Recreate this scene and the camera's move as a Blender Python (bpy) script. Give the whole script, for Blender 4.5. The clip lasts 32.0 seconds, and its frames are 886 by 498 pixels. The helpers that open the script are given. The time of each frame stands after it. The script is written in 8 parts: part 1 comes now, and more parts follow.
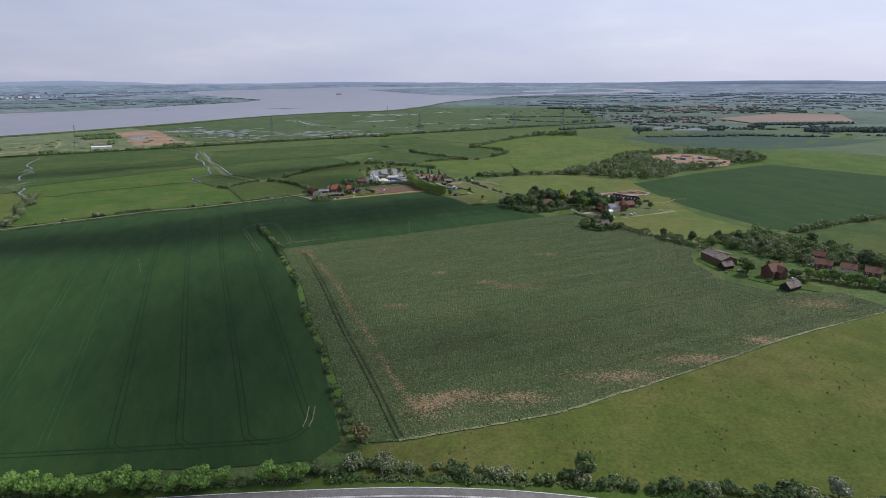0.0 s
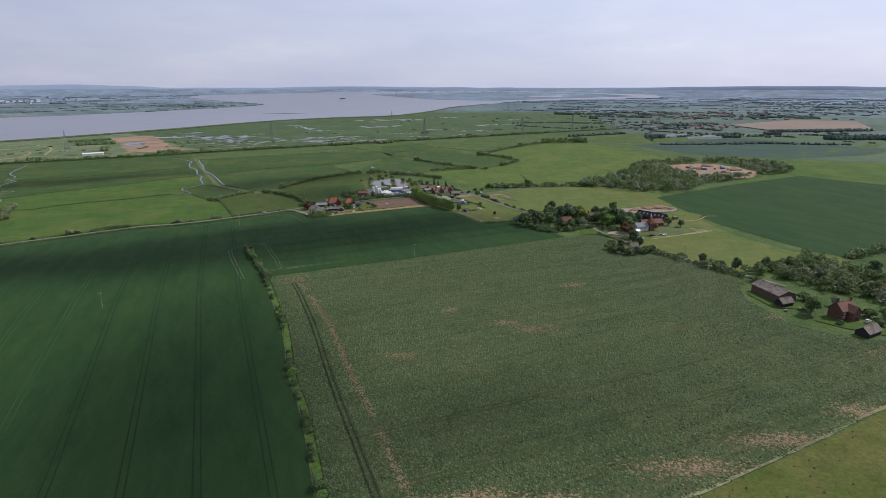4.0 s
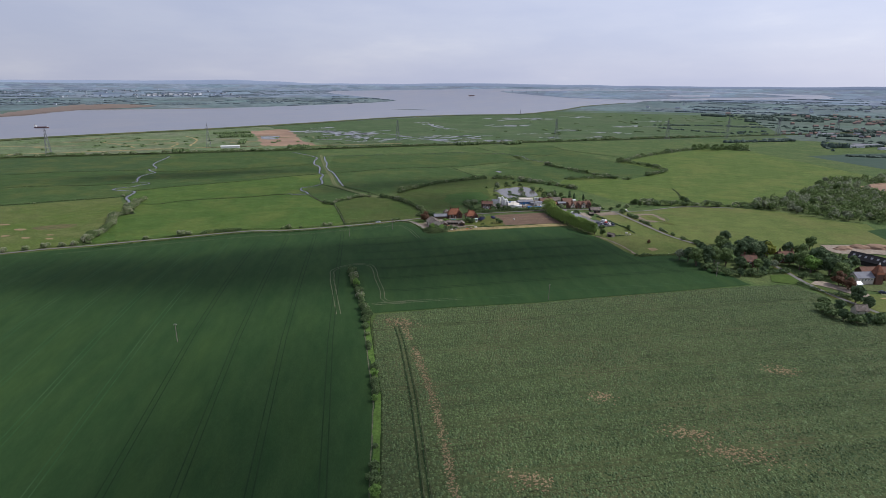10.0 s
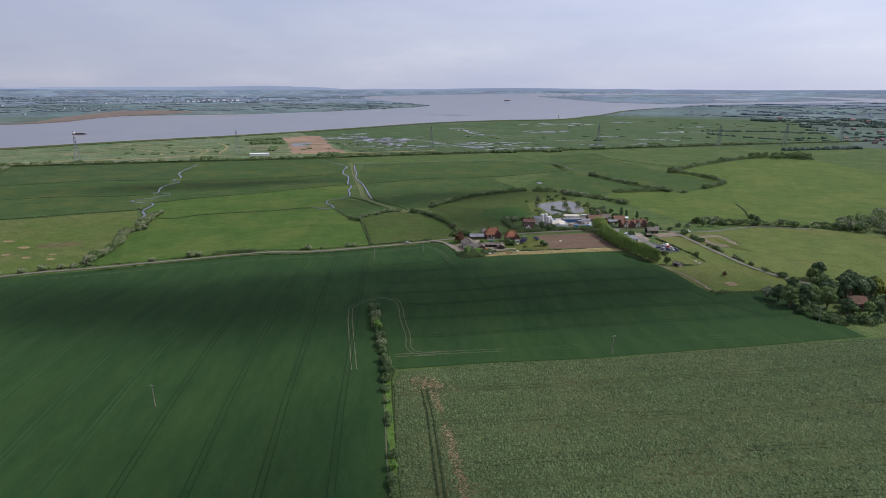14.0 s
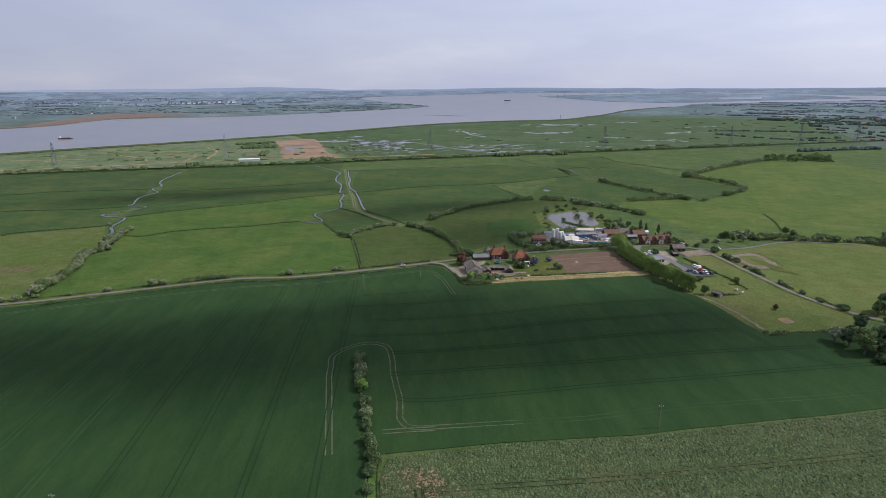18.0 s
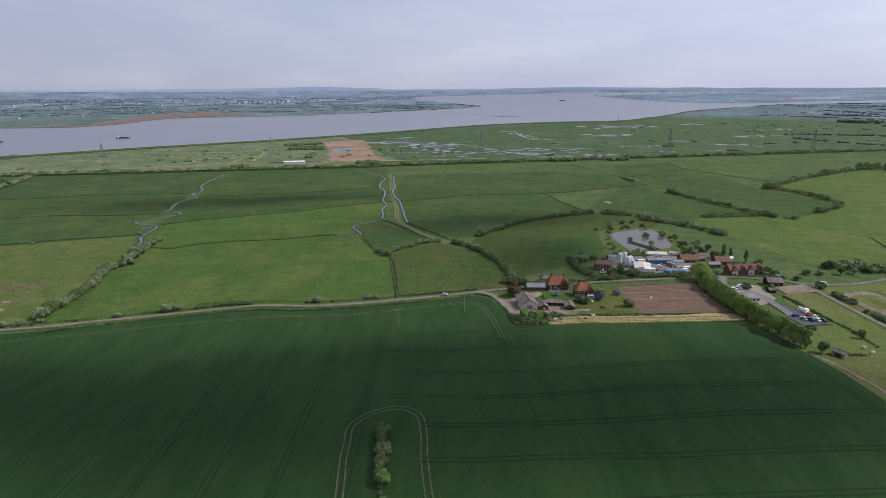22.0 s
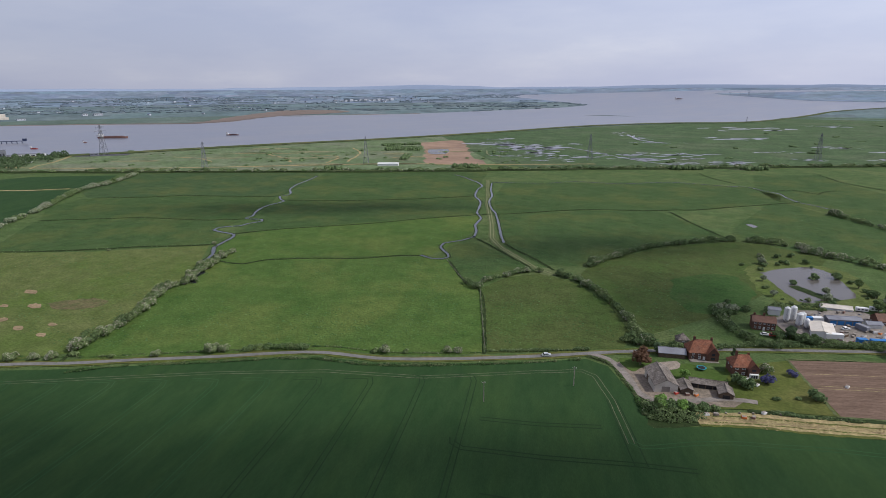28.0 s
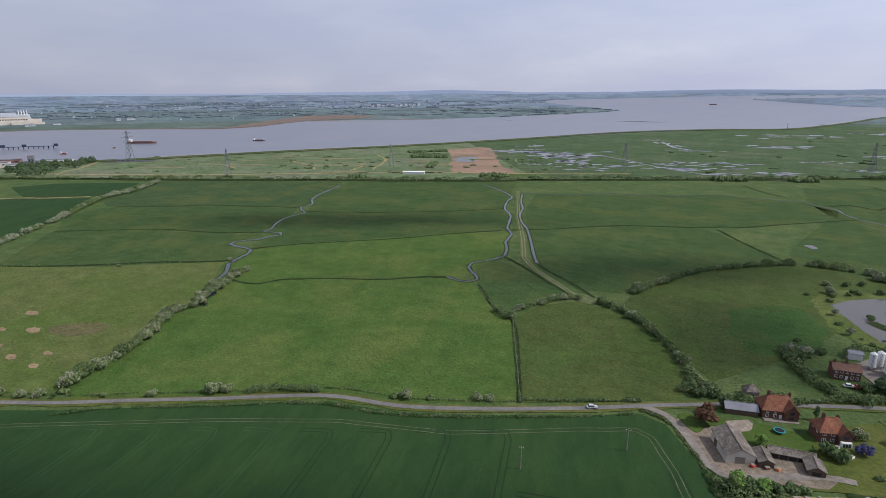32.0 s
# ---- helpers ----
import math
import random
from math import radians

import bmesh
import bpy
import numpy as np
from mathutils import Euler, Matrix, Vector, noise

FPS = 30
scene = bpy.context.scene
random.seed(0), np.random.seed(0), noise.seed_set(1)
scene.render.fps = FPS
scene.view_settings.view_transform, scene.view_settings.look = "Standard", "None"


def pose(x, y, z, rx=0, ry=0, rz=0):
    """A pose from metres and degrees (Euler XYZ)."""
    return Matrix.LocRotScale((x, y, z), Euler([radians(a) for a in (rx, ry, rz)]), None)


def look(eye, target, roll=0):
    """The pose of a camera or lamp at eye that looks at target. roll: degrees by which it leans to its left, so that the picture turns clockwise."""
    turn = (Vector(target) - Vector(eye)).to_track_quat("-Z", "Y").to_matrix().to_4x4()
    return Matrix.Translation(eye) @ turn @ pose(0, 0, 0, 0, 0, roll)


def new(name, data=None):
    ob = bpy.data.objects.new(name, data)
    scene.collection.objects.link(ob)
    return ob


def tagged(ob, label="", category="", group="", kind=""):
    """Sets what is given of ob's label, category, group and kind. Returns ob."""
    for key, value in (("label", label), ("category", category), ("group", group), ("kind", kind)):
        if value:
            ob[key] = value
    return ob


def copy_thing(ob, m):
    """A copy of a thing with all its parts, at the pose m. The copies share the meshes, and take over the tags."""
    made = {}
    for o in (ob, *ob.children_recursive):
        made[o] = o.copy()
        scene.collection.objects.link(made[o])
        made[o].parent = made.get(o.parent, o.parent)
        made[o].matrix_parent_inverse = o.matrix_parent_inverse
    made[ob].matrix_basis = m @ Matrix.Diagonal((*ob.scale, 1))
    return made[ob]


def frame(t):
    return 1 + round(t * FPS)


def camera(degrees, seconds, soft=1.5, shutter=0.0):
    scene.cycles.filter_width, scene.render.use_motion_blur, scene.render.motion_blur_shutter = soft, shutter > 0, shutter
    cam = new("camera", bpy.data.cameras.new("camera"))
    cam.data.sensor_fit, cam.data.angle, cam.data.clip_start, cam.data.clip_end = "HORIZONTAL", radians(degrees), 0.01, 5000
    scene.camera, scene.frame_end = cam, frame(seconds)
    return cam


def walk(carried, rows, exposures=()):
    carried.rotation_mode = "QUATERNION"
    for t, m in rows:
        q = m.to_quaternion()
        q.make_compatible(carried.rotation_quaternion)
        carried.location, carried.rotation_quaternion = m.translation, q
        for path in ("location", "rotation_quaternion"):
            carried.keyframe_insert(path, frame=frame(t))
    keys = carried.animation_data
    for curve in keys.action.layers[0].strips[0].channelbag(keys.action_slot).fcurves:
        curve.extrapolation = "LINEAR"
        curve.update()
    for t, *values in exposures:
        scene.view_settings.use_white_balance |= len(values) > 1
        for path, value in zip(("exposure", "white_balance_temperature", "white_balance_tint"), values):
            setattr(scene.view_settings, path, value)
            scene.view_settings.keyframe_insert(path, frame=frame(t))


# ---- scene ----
cam = camera(77.73, 32.0, soft=0.6)
# camera: one lens, a drone flying north-west at about 100 m
# rows: seconds, x, y, z, tilt from straight down, heading, lean
PATH = [
    (0, -0.00, 0.00, 117.81, 73.294, 0.000, -0.124),
    (0.5, -0.37, 6.17, 117.88, 73.323, -0.052, -0.179),
    (1, -0.77, 12.38, 117.96, 73.398, -0.084, -0.251),
    (1.5, -1.26, 18.67, 118.04, 73.429, 0.017, -0.179),
    (2, -1.81, 25.02, 118.12, 73.443, -0.093, -0.133),
    (2.5, -2.41, 31.43, 118.21, 73.566, -0.081, -0.091),
    (4.5, -4.92, 57.17, 118.55, 73.745, 0.924, 0.175),
    (5, -5.51, 63.58, 118.64, 73.674, 3.406, 0.305),
    (5.5, -6.25, 69.95, 118.72, 73.644, 5.590, 0.250),
    (6, -7.07, 76.31, 118.78, 73.563, 8.463, 0.263),
    (6.5, -8.02, 82.67, 118.79, 73.521, 11.048, 0.400),
    (7, -9.18, 89.09, 118.75, 73.477, 11.710, 0.495),
    (7.5, -10.57, 95.63, 118.69, 73.433, 11.990, 0.555),
    (8, -12.16, 102.29, 118.63, 73.400, 12.192, 0.620),
    (8.5, -13.89, 109.03, 118.56, 73.385, 12.443, 0.655),
    (9, -15.71, 115.73, 118.49, 73.397, 12.685, 0.673),
    (9.5, -17.54, 122.39, 118.41, 73.392, 12.850, 0.583),
    (10, -19.37, 128.97, 118.34, 73.420, 13.068, 0.518),
    (10.5, -21.26, 135.53, 118.28, 73.446, 13.385, 0.440),
    (11, -23.16, 142.10, 118.25, 73.464, 14.051, 0.410),
    (11.5, -25.06, 148.69, 118.24, 73.533, 15.905, 0.373),
    (12, -26.95, 155.31, 118.26, 73.581, 16.496, 0.342),
    (12.5, -28.84, 161.96, 118.30, 73.635, 16.580, 0.348),
    (13, -30.77, 168.63, 118.35, 73.787, 16.643, 0.427),
    (13.5, -32.81, 175.28, 118.37, 73.772, 16.661, 0.264),
    (14, -34.85, 181.91, 118.41, 73.869, 16.646, 0.220),
    (14.5, -36.87, 188.50, 118.49, 73.921, 16.616, 0.189),
    (16.5, -44.74, 214.67, 118.93, 73.911, 16.559, -0.009),
    (17, -46.54, 221.16, 119.05, 73.905, 16.554, -0.064),
    (17.5, -48.33, 227.61, 119.22, 73.892, 16.503, -0.110),
    (18, -50.19, 234.04, 119.45, 73.878, 16.664, -0.163),
    (18.5, -52.11, 240.48, 119.75, 73.855, 16.804, -0.199),
    (19, -54.05, 246.95, 120.10, 73.863, 17.309, -0.223),
    (19.5, -56.11, 253.55, 120.52, 73.893, 17.909, -0.117),
    (20, -58.20, 260.12, 120.92, 73.885, 18.278, -0.061),
    (20.5, -60.24, 266.60, 121.25, 73.872, 18.947, -0.082),
    (21, -62.21, 272.96, 121.49, 73.819, 20.389, -0.168),
    (21.5, -64.14, 279.20, 121.63, 73.817, 21.274, -0.183),
    (22, -66.04, 285.35, 121.67, 73.822, 21.932, -0.180),
    (22.5, -67.98, 291.41, 121.65, 73.816, 22.768, -0.158),
    (23, -70.11, 297.41, 121.60, 73.830, 23.756, -0.126),
    (23.5, -72.57, 303.36, 121.55, 73.846, 24.368, -0.146),
    (24, -75.20, 309.25, 121.50, 73.839, 25.041, -0.169),
    (24.5, -77.95, 315.08, 121.46, 73.864, 26.016, -0.164),
    (26.5, -89.41, 338.01, 121.42, 73.722, 28.632, -0.175),
    (27, -92.43, 343.57, 121.50, 73.704, 29.806, -0.185),
    (27.5, -95.52, 348.93, 121.65, 73.654, 31.006, -0.203),
    (28, -98.67, 354.05, 121.86, 73.663, 32.303, -0.296),
    (28.5, -101.92, 358.96, 122.10, 73.655, 33.164, -0.370),
    (29, -105.10, 363.55, 122.38, 73.675, 33.648, -0.387),
    (29.5, -108.14, 367.73, 122.68, 73.728, 34.087, -0.449),
    (30, -110.92, 371.44, 123.01, 73.788, 34.703, -0.425),
    (30.5, -113.38, 374.57, 123.35, 73.914, 35.098, -0.434),
    (31, -115.48, 377.21, 123.67, 74.030, 35.313, -0.395),
    (31.5, -117.26, 379.45, 123.94, 74.095, 35.170, -0.336),
    (32, -118.88, 381.47, 124.18, 74.131, 35.008, -0.277),
]
walk(cam, [(t, pose(x, y, z, tilt, 0, turn) @ pose(0, 0, 0, 0, 0, lean)) for t, x, y, z, tilt, turn, lean in PATH],
     exposures=[(0.0, 0.0, 6060, 12.5), (32.0, 0.0, 6060, 12.5)])

# ---- sky, sun, exposure ----
SUN_AZ, SUN_EL = math.atan2(0.93, 0.36), radians(47)   # from +y towards +x
world = bpy.data.worlds.new("sky")
scene.world = world
world.use_nodes = True
wn, wl = world.node_tree.nodes, world.node_tree.links
wn.clear()
w_out = wn.new("ShaderNodeOutputWorld")
w_bg = wn.new("ShaderNodeBackground")
w_sky = wn.new("ShaderNodeTexSky")
w_sky.sky_type, w_sky.sun_disc = "NISHITA", False
w_sky.sun_elevation, w_sky.sun_rotation = SUN_EL, SUN_AZ
w_sky.air_density, w_sky.dust_density, w_sky.ozone_density = 1.0, 2.5, 1.0
w_tc = wn.new("ShaderNodeTexCoord")
w_map = wn.new("ShaderNodeMapping")
w_map.inputs["Scale"].default_value = (1.0, 1.0, 4.2)
w_noise = wn.new("ShaderNodeTexNoise")
w_noise.inputs["Scale"].default_value = 2.4
w_noise.inputs["Detail"].default_value = 6.0
w_noise.inputs["Roughness"].default_value = 0.55
w_ramp = wn.new("ShaderNodeValToRGB")
w_ramp.color_ramp.elements[0].position, w_ramp.color_ramp.elements[0].color = 0.38, (5.5, 5.75, 7.1, 1)
w_ramp.color_ramp.elements[1].position, w_ramp.color_ramp.elements[1].color = 0.56, (6.2, 6.35, 7.45, 1)
w_heap = w_ramp.color_ramp.elements.new(0.69)
w_heap.color = (7.2, 7.2, 7.9, 1)
w_mix = wn.new("ShaderNodeMix")
w_mix.data_type = "RGBA"
w_mix.inputs["Factor"].default_value = 0.78
wl.new(w_tc.outputs["Generated"], w_map.inputs["Vector"])
wl.new(w_map.outputs["Vector"], w_noise.inputs["Vector"])
wl.new(w_noise.outputs["Fac"], w_ramp.inputs["Fac"])
wl.new(w_sky.outputs["Color"], w_mix.inputs[6])
wl.new(w_ramp.outputs["Color"], w_mix.inputs[7])
wl.new(w_mix.outputs[2], w_bg.inputs["Color"])
# the thin cloud is brighter towards the sun
w_dot = wn.new("ShaderNodeVectorMath")
w_dot.operation = "DOT_PRODUCT"
w_dot.inputs[1].default_value = (math.sin(SUN_AZ), math.cos(SUN_AZ), 0.35)
w_str = wn.new("ShaderNodeMath")
w_str.operation = "MULTIPLY_ADD"
w_str.inputs[1].default_value, w_str.inputs[2].default_value = 0.026, 0.1025
wl.new(w_tc.outputs["Generated"], w_dot.inputs[0])
wl.new(w_dot.outputs["Value"], w_str.inputs[0])
wl.new(w_str.outputs["Value"], w_bg.inputs["Strength"])
wl.new(w_bg.outputs["Background"], w_out.inputs["Surface"])

sun_data = bpy.data.lights.new("sun", "SUN")
sun_data.energy, sun_data.angle, sun_data.color = 4.0, radians(0.6), (1.0, 0.94, 0.84)
sun = new("sun", sun_data)
SUN_DIR = Vector((math.sin(SUN_AZ) * math.cos(SUN_EL), math.cos(SUN_AZ) * math.cos(SUN_EL), math.sin(SUN_EL)))
sun.matrix_world = look(SUN_DIR * 900, (0, 0, 0))
scene.view_settings.exposure = 0.0

# ---- materials ----
def mat(name, c1, c2, scale=0.2, detail=9.0, rough=0.9, bump=0.3, bump_scale=None, c3=None, scale3=0.02, metal=0.0,
        spec=0.06, stretch=None, per_object=0.0, per_island=0.0, dist=0.1, f3=0.7, speckle=0.0, fine=0.7, cells=0.0):
    """Two colours mixed by grain, a third by large stains; scales are cycles per metre."""
    m = bpy.data.materials.new(name)
    m.use_nodes = True
    n, l = m.node_tree.nodes, m.node_tree.links
    b = n["Principled BSDF"]
    geo = n.new("ShaderNodeNewGeometry")
    src = geo.outputs["Position"]
    if stretch:
        mp = n.new("ShaderNodeMapping")
        mp.vector_type = "TEXTURE"
        mp.inputs["Rotation"].default_value = (0, 0, stretch[1])
        mp.inputs["Scale"].default_value = (1 / stretch[0], 1, 1)
        l.new(src, mp.inputs["Vector"])
        src = mp.outputs["Vector"]

    def grain(sc, det, ro=0.68):
        t = n.new("ShaderNodeTexNoise")
        t.inputs["Scale"].default_value, t.inputs["Detail"].default_value, t.inputs["Roughness"].default_value = sc, det, ro
        l.new(src, t.inputs["Vector"])
        return t.outputs["Fac"]

    def mixed(fac, a, bb):
        x = n.new("ShaderNodeMix")
        x.data_type = "RGBA"
        for sock, v in ((x.inputs["Factor"], fac), (x.inputs[6], a), (x.inputs[7], bb)):
            if isinstance(v, tuple):
                sock.default_value = (*v, 1)
            elif isinstance(v, float):
                sock.default_value = v
            else:
                l.new(v, sock)
        return x.outputs[2]

    def steep(sock, lo, hi):
        r = n.new("ShaderNodeMapRange")
        r.inputs["From Min"].default_value, r.inputs["From Max"].default_value = lo, hi
        l.new(sock, r.inputs["Value"])
        return r.outputs["Result"]

    col = mixed(steep(grain(scale, detail), 0.36, 0.64), c1, c2)
    if c3:
        big = steep(grain(scale3, 4.0), 0.48, f3)
        col = mixed(big, col, c3)
    if speckle:
        for sc, am in ((fine, speckle), (fine * 0.14, speckle * 0.55)):
            up = n.new("ShaderNodeMapRange")
            up.inputs["From Min"].default_value, up.inputs["From Max"].default_value = 0.32, 0.68
            up.inputs["To Min"].default_value, up.inputs["To Max"].default_value = 1 - am, 1 + am
            l.new(grain(sc, 3.0, 0.75), up.inputs["Value"])
            hs = n.new("ShaderNodeHueSaturation")
            l.new(up.outputs["Result"], hs.inputs["Value"])
            l.new(col, hs.inputs["Color"])
            col = hs.outputs["Color"]
    if cells:      # small fields, each with its own crop
        vo = n.new("ShaderNodeTexVoronoi")
        vo.voronoi_dimensions = "2D"
        vo.distance = "CHEBYCHEV"
        vo.inputs["Scale"].default_value, vo.inputs["Randomness"].default_value = cells, 0.85
        l.new(src, vo.inputs["Vector"])
        sp = n.new("ShaderNodeSeparateColor")
        l.new(vo.outputs["Color"], sp.inputs["Color"])
        hv = n.new("ShaderNodeHueSaturation")
        for pick, sock, lo, hi in (("Red", "Value", 0.84, 1.12), ("Green", "Saturation", 0.85, 1.15), ("Blue", "Hue", 0.475, 0.510)):
            mr = n.new("ShaderNodeMapRange")
            mr.inputs["To Min"].default_value, mr.inputs["To Max"].default_value = lo, hi
            l.new(sp.outputs[pick], mr.inputs["Value"])
            l.new(mr.outputs["Result"], hv.inputs[sock])
        l.new(col, hv.inputs["Color"])
        col = hv.outputs["Color"]
    if per_object or per_island:
        if per_island:
            rnd, amount = geo.outputs["Random Per Island"], per_island
        else:
            rnd, amount = n.new("ShaderNodeObjectInfo").outputs["Random"], per_object
        hsv = n.new("ShaderNodeHueSaturation")
        mr = n.new("ShaderNodeMapRange")
        mr.inputs["To Min"].default_value, mr.inputs["To Max"].default_value = 1 - amount, 1 + amount
        l.new(rnd, mr.inputs["Value"])
        l.new(mr.outputs["Result"], hsv.inputs["Value"])
        l.new(col, hsv.inputs["Color"])
        col = hsv.outputs["Color"]
    l.new(col, b.inputs["Base Color"])
    b.inputs["Roughness"].default_value, b.inputs["Metallic"].default_value = rough, metal
    b.inputs["Specular IOR Level"].default_value = spec
    if bump:
        bp = n.new("ShaderNodeBump")
        bp.inputs["Strength"].default_value, bp.inputs["Distance"].default_value = bump, dist
        l.new(grain(bump_scale or scale * 3, 4.0), bp.inputs["Height"])
        l.new(bp.outputs["Normal"], b.inputs["Normal"])
    return m


def leaf_mat(name, c1, c2, vary=0.35):
    m = mat(name, c1, c2, scale=0.5, rough=0.65, bump=0.0, per_island=vary, spec=0.15)
    n, l = m.node_tree.nodes, m.node_tree.links
    b, o = n["Principled BSDF"], n["Material Output"]
    tr = n.new("ShaderNodeBsdfTranslucent")
    ad = n.new("ShaderNodeMixShader")
    ad.inputs[0].default_value = 0.3
    src = b.inputs["Base Color"].links[0].from_socket
    l.new(src, tr.inputs["Color"])
    l.new(b.outputs[0], ad.inputs[1])
    l.new(tr.outputs[0], ad.inputs[2])
    l.new(ad.outputs[0], o.inputs["Surface"])
    return m


def water_mat(name, c, rough=0.12, bump=0.15, scale=0.25, spec=0.5):
    return mat(name, c, tuple(v * 1.12 for v in c), scale=scale * 0.05, rough=rough, bump=bump, bump_scale=scale, spec=spec, dist=0.3)


M = {}
M["marsh"] = mat("marsh_grass", (0.0424, 0.0719, 0.0210), (0.0635, 0.0945, 0.0323), 0.06, c3=(0.0739, 0.0972, 0.0345), scale3=0.018, f3=0.62, bump=0.9, bump_scale=0.7, dist=0.35, speckle=0.30)
M["pasture_bright"] = mat("lush_pasture", (0.0392, 0.0752, 0.0156), (0.0588, 0.0957, 0.0227), 0.05, c3=(0.0702, 0.0985, 0.0242), scale3=0.018, f3=0.62, bump=0.9, bump_scale=0.7, dist=0.35, speckle=0.26)
# brighter copy of the pasture green, with sunlight put into its colour
M["pasture_sunny"] = mat("sunny_pasture", (0.0540, 0.0870, 0.0190), (0.0740, 0.1060, 0.0270), 0.05, c3=(0.0860, 0.1090, 0.0290), scale3=0.014, f3=0.62, bump=0.9, bump_scale=0.7, dist=0.35, speckle=0.24)
M["pasture_mid"] = mat("grazed_pasture", (0.0302, 0.0580, 0.0168), (0.0462, 0.0746, 0.0243), 0.05, c3=(0.0568, 0.0771, 0.0230), scale3=0.018, f3=0.62, bump=0.9, bump_scale=0.7, dist=0.35, speckle=0.28)
M["pasture_dark"] = mat("rank_pasture", (0.0281, 0.0544, 0.0188), (0.0441, 0.0702, 0.0262), 0.06, c3=(0.0568, 0.0752, 0.0242), scale3=0.018, f3=0.62, bump=0.9, bump_scale=0.7, dist=0.35, speckle=0.30)
M["pasture_olive"] = mat("dry_pasture", (0.0636, 0.0845, 0.0231), (0.0916, 0.1070, 0.0362), 0.06, c3=(0.0610, 0.0935, 0.0198), scale3=0.014, bump=0.9, bump_scale=0.7, dist=0.35, speckle=0.28)
M["meadow"] = mat("rough_meadow", (0.0520, 0.0720, 0.0150), (0.0720, 0.0850, 0.0205), 0.06, c3=(0.1010, 0.0930, 0.0320), scale3=0.011, f3=0.66, bump=0.6, bump_scale=0.7, speckle=0.24)
M["paddock"] = mat("sunlit_paddock", (0.0670, 0.0930, 0.0235), (0.0900, 0.1130, 0.0320), 0.06, c3=(0.0960, 0.1060, 0.0340), scale3=0.012, f3=0.62, bump=0.7, bump_scale=0.7, dist=0.3, speckle=0.2)
M["pasture_sere"] = mat("sere_pasture", (0.0414, 0.0612, 0.0162), (0.0558, 0.0720, 0.0216), 0.05, c3=(0.0450, 0.0774, 0.0180), scale3=0.02, bump=0.8, bump_scale=0.7, dist=0.35, speckle=0.26)
M["lush_turf"] = mat("lush_dark_turf", (0.0290, 0.0640, 0.0150), (0.0400, 0.0760, 0.0200), 0.06, c3=(0.0440, 0.0660, 0.0190), scale3=0.03, bump=0.7, bump_scale=0.7, dist=0.3, speckle=0.22)
M["lawn"] = mat("mown_lawn", (0.0409, 0.0726, 0.0140), (0.0551, 0.0839, 0.0200), 0.3, bump=0.2, speckle=0.15)
# c3 puts broad sunlit patches into the wheat colour
M["wheat"] = mat("young_wheat", (0.0172, 0.0412, 0.0132), (0.0242, 0.0500, 0.0166), 0.03, c3=(0.0275, 0.0545, 0.0162), scale3=0.010, bump=0.35, bump_scale=1.6, stretch=(4.0, 0.38), speckle=0.12)
# copies of the crop greens for far parcels, haze mixed into the colour
M["hazed_arable"] = mat("hazed_arable_crop", (0.0350, 0.0600, 0.0450), (0.0440, 0.0700, 0.0530), 0.02, c3=(0.0500, 0.0760, 0.0560), scale3=0.008, bump=0.0, speckle=0.12)
M["hazed_pasture"] = mat("hazed_green_crop", (0.0600, 0.0900, 0.0500), (0.0740, 0.1050, 0.0600), 0.02, c3=(0.0820, 0.1080, 0.0660), scale3=0.008, bump=0.0, speckle=0.15)
M["bean"] = mat("bean_crop_floor", (0.0400, 0.0570, 0.0230), (0.0570, 0.0720, 0.0300), 0.5, c3=(0.0700, 0.0730, 0.0340), scale3=0.018, bump=0.9, bump_scale=0.9, dist=0.5, speckle=0.35)
M["bean_leaf"] = leaf_mat("bean_leaves", (0.0830, 0.1240, 0.0465), (0.1050, 0.1460, 0.0610), 0.20)
M["bean_leaf_dark"] = leaf_mat("dark_bean_leaves", (0.0670, 0.1050, 0.0420), (0.0850, 0.1230, 0.0540), 0.16)
M["bare"] = mat("thin_crop_soil", (0.2300, 0.1640, 0.1000), (0.1620, 0.1290, 0.0740), 0.35, bump=0.6, bump_scale=0.9, speckle=0.35)
M["soil"] = mat("ploughed_soil", (0.1150, 0.0780, 0.0570), (0.1430, 0.0990, 0.0730), 0.15, c3=(0.1000, 0.0680, 0.0480), scale3=0.05, bump=0.6, bump_scale=0.8, stretch=(6.0, -1.08), speckle=0.25)
M["furrow"] = mat("dark_furrow_soil", (0.098, 0.064, 0.046), (0.118, 0.080, 0.058), 0.2, bump=0.4, speckle=0.3)
M["straw"] = mat("dry_grass", (0.2900, 0.2240, 0.1180), (0.2000, 0.1740, 0.0780), 0.2, bump=0.5, speckle=0.35)
M["worn_turf"] = mat("worn_reddish_turf", (0.1020, 0.0860, 0.0440), (0.0760, 0.0820, 0.0320), 0.15, bump=0.3, speckle=0.3)
M["track"] = mat("trodden_track", (0.0900, 0.1040, 0.0450), (0.0640, 0.0850, 0.0320), 0.15, bump=0.3, speckle=0.30)
M["rut"] = mat("wheel_ruts", (0.0180, 0.0494, 0.0180), (0.0276, 0.0644, 0.0240), 0.1, c3=(0.0408, 0.0713, 0.0312), scale3=0.03, bump=0.3)
M["rut_pale"] = mat("pale_wheel_ruts", (0.1001, 0.0992, 0.0631), (0.0589, 0.0744, 0.0399), 0.12, bump=0.3, speckle=0.30)
M["rut_dark"] = mat("dark_wheel_ruts", (0.0124, 0.0277, 0.0105), (0.0166, 0.0336, 0.0132), 0.1, bump=0.3)
M["wheel_mud"] = mat("dark_trodden_soil", (0.0403, 0.0585, 0.0253), (0.0690, 0.0780, 0.0391), 0.2, bump=0.4, speckle=0.3)
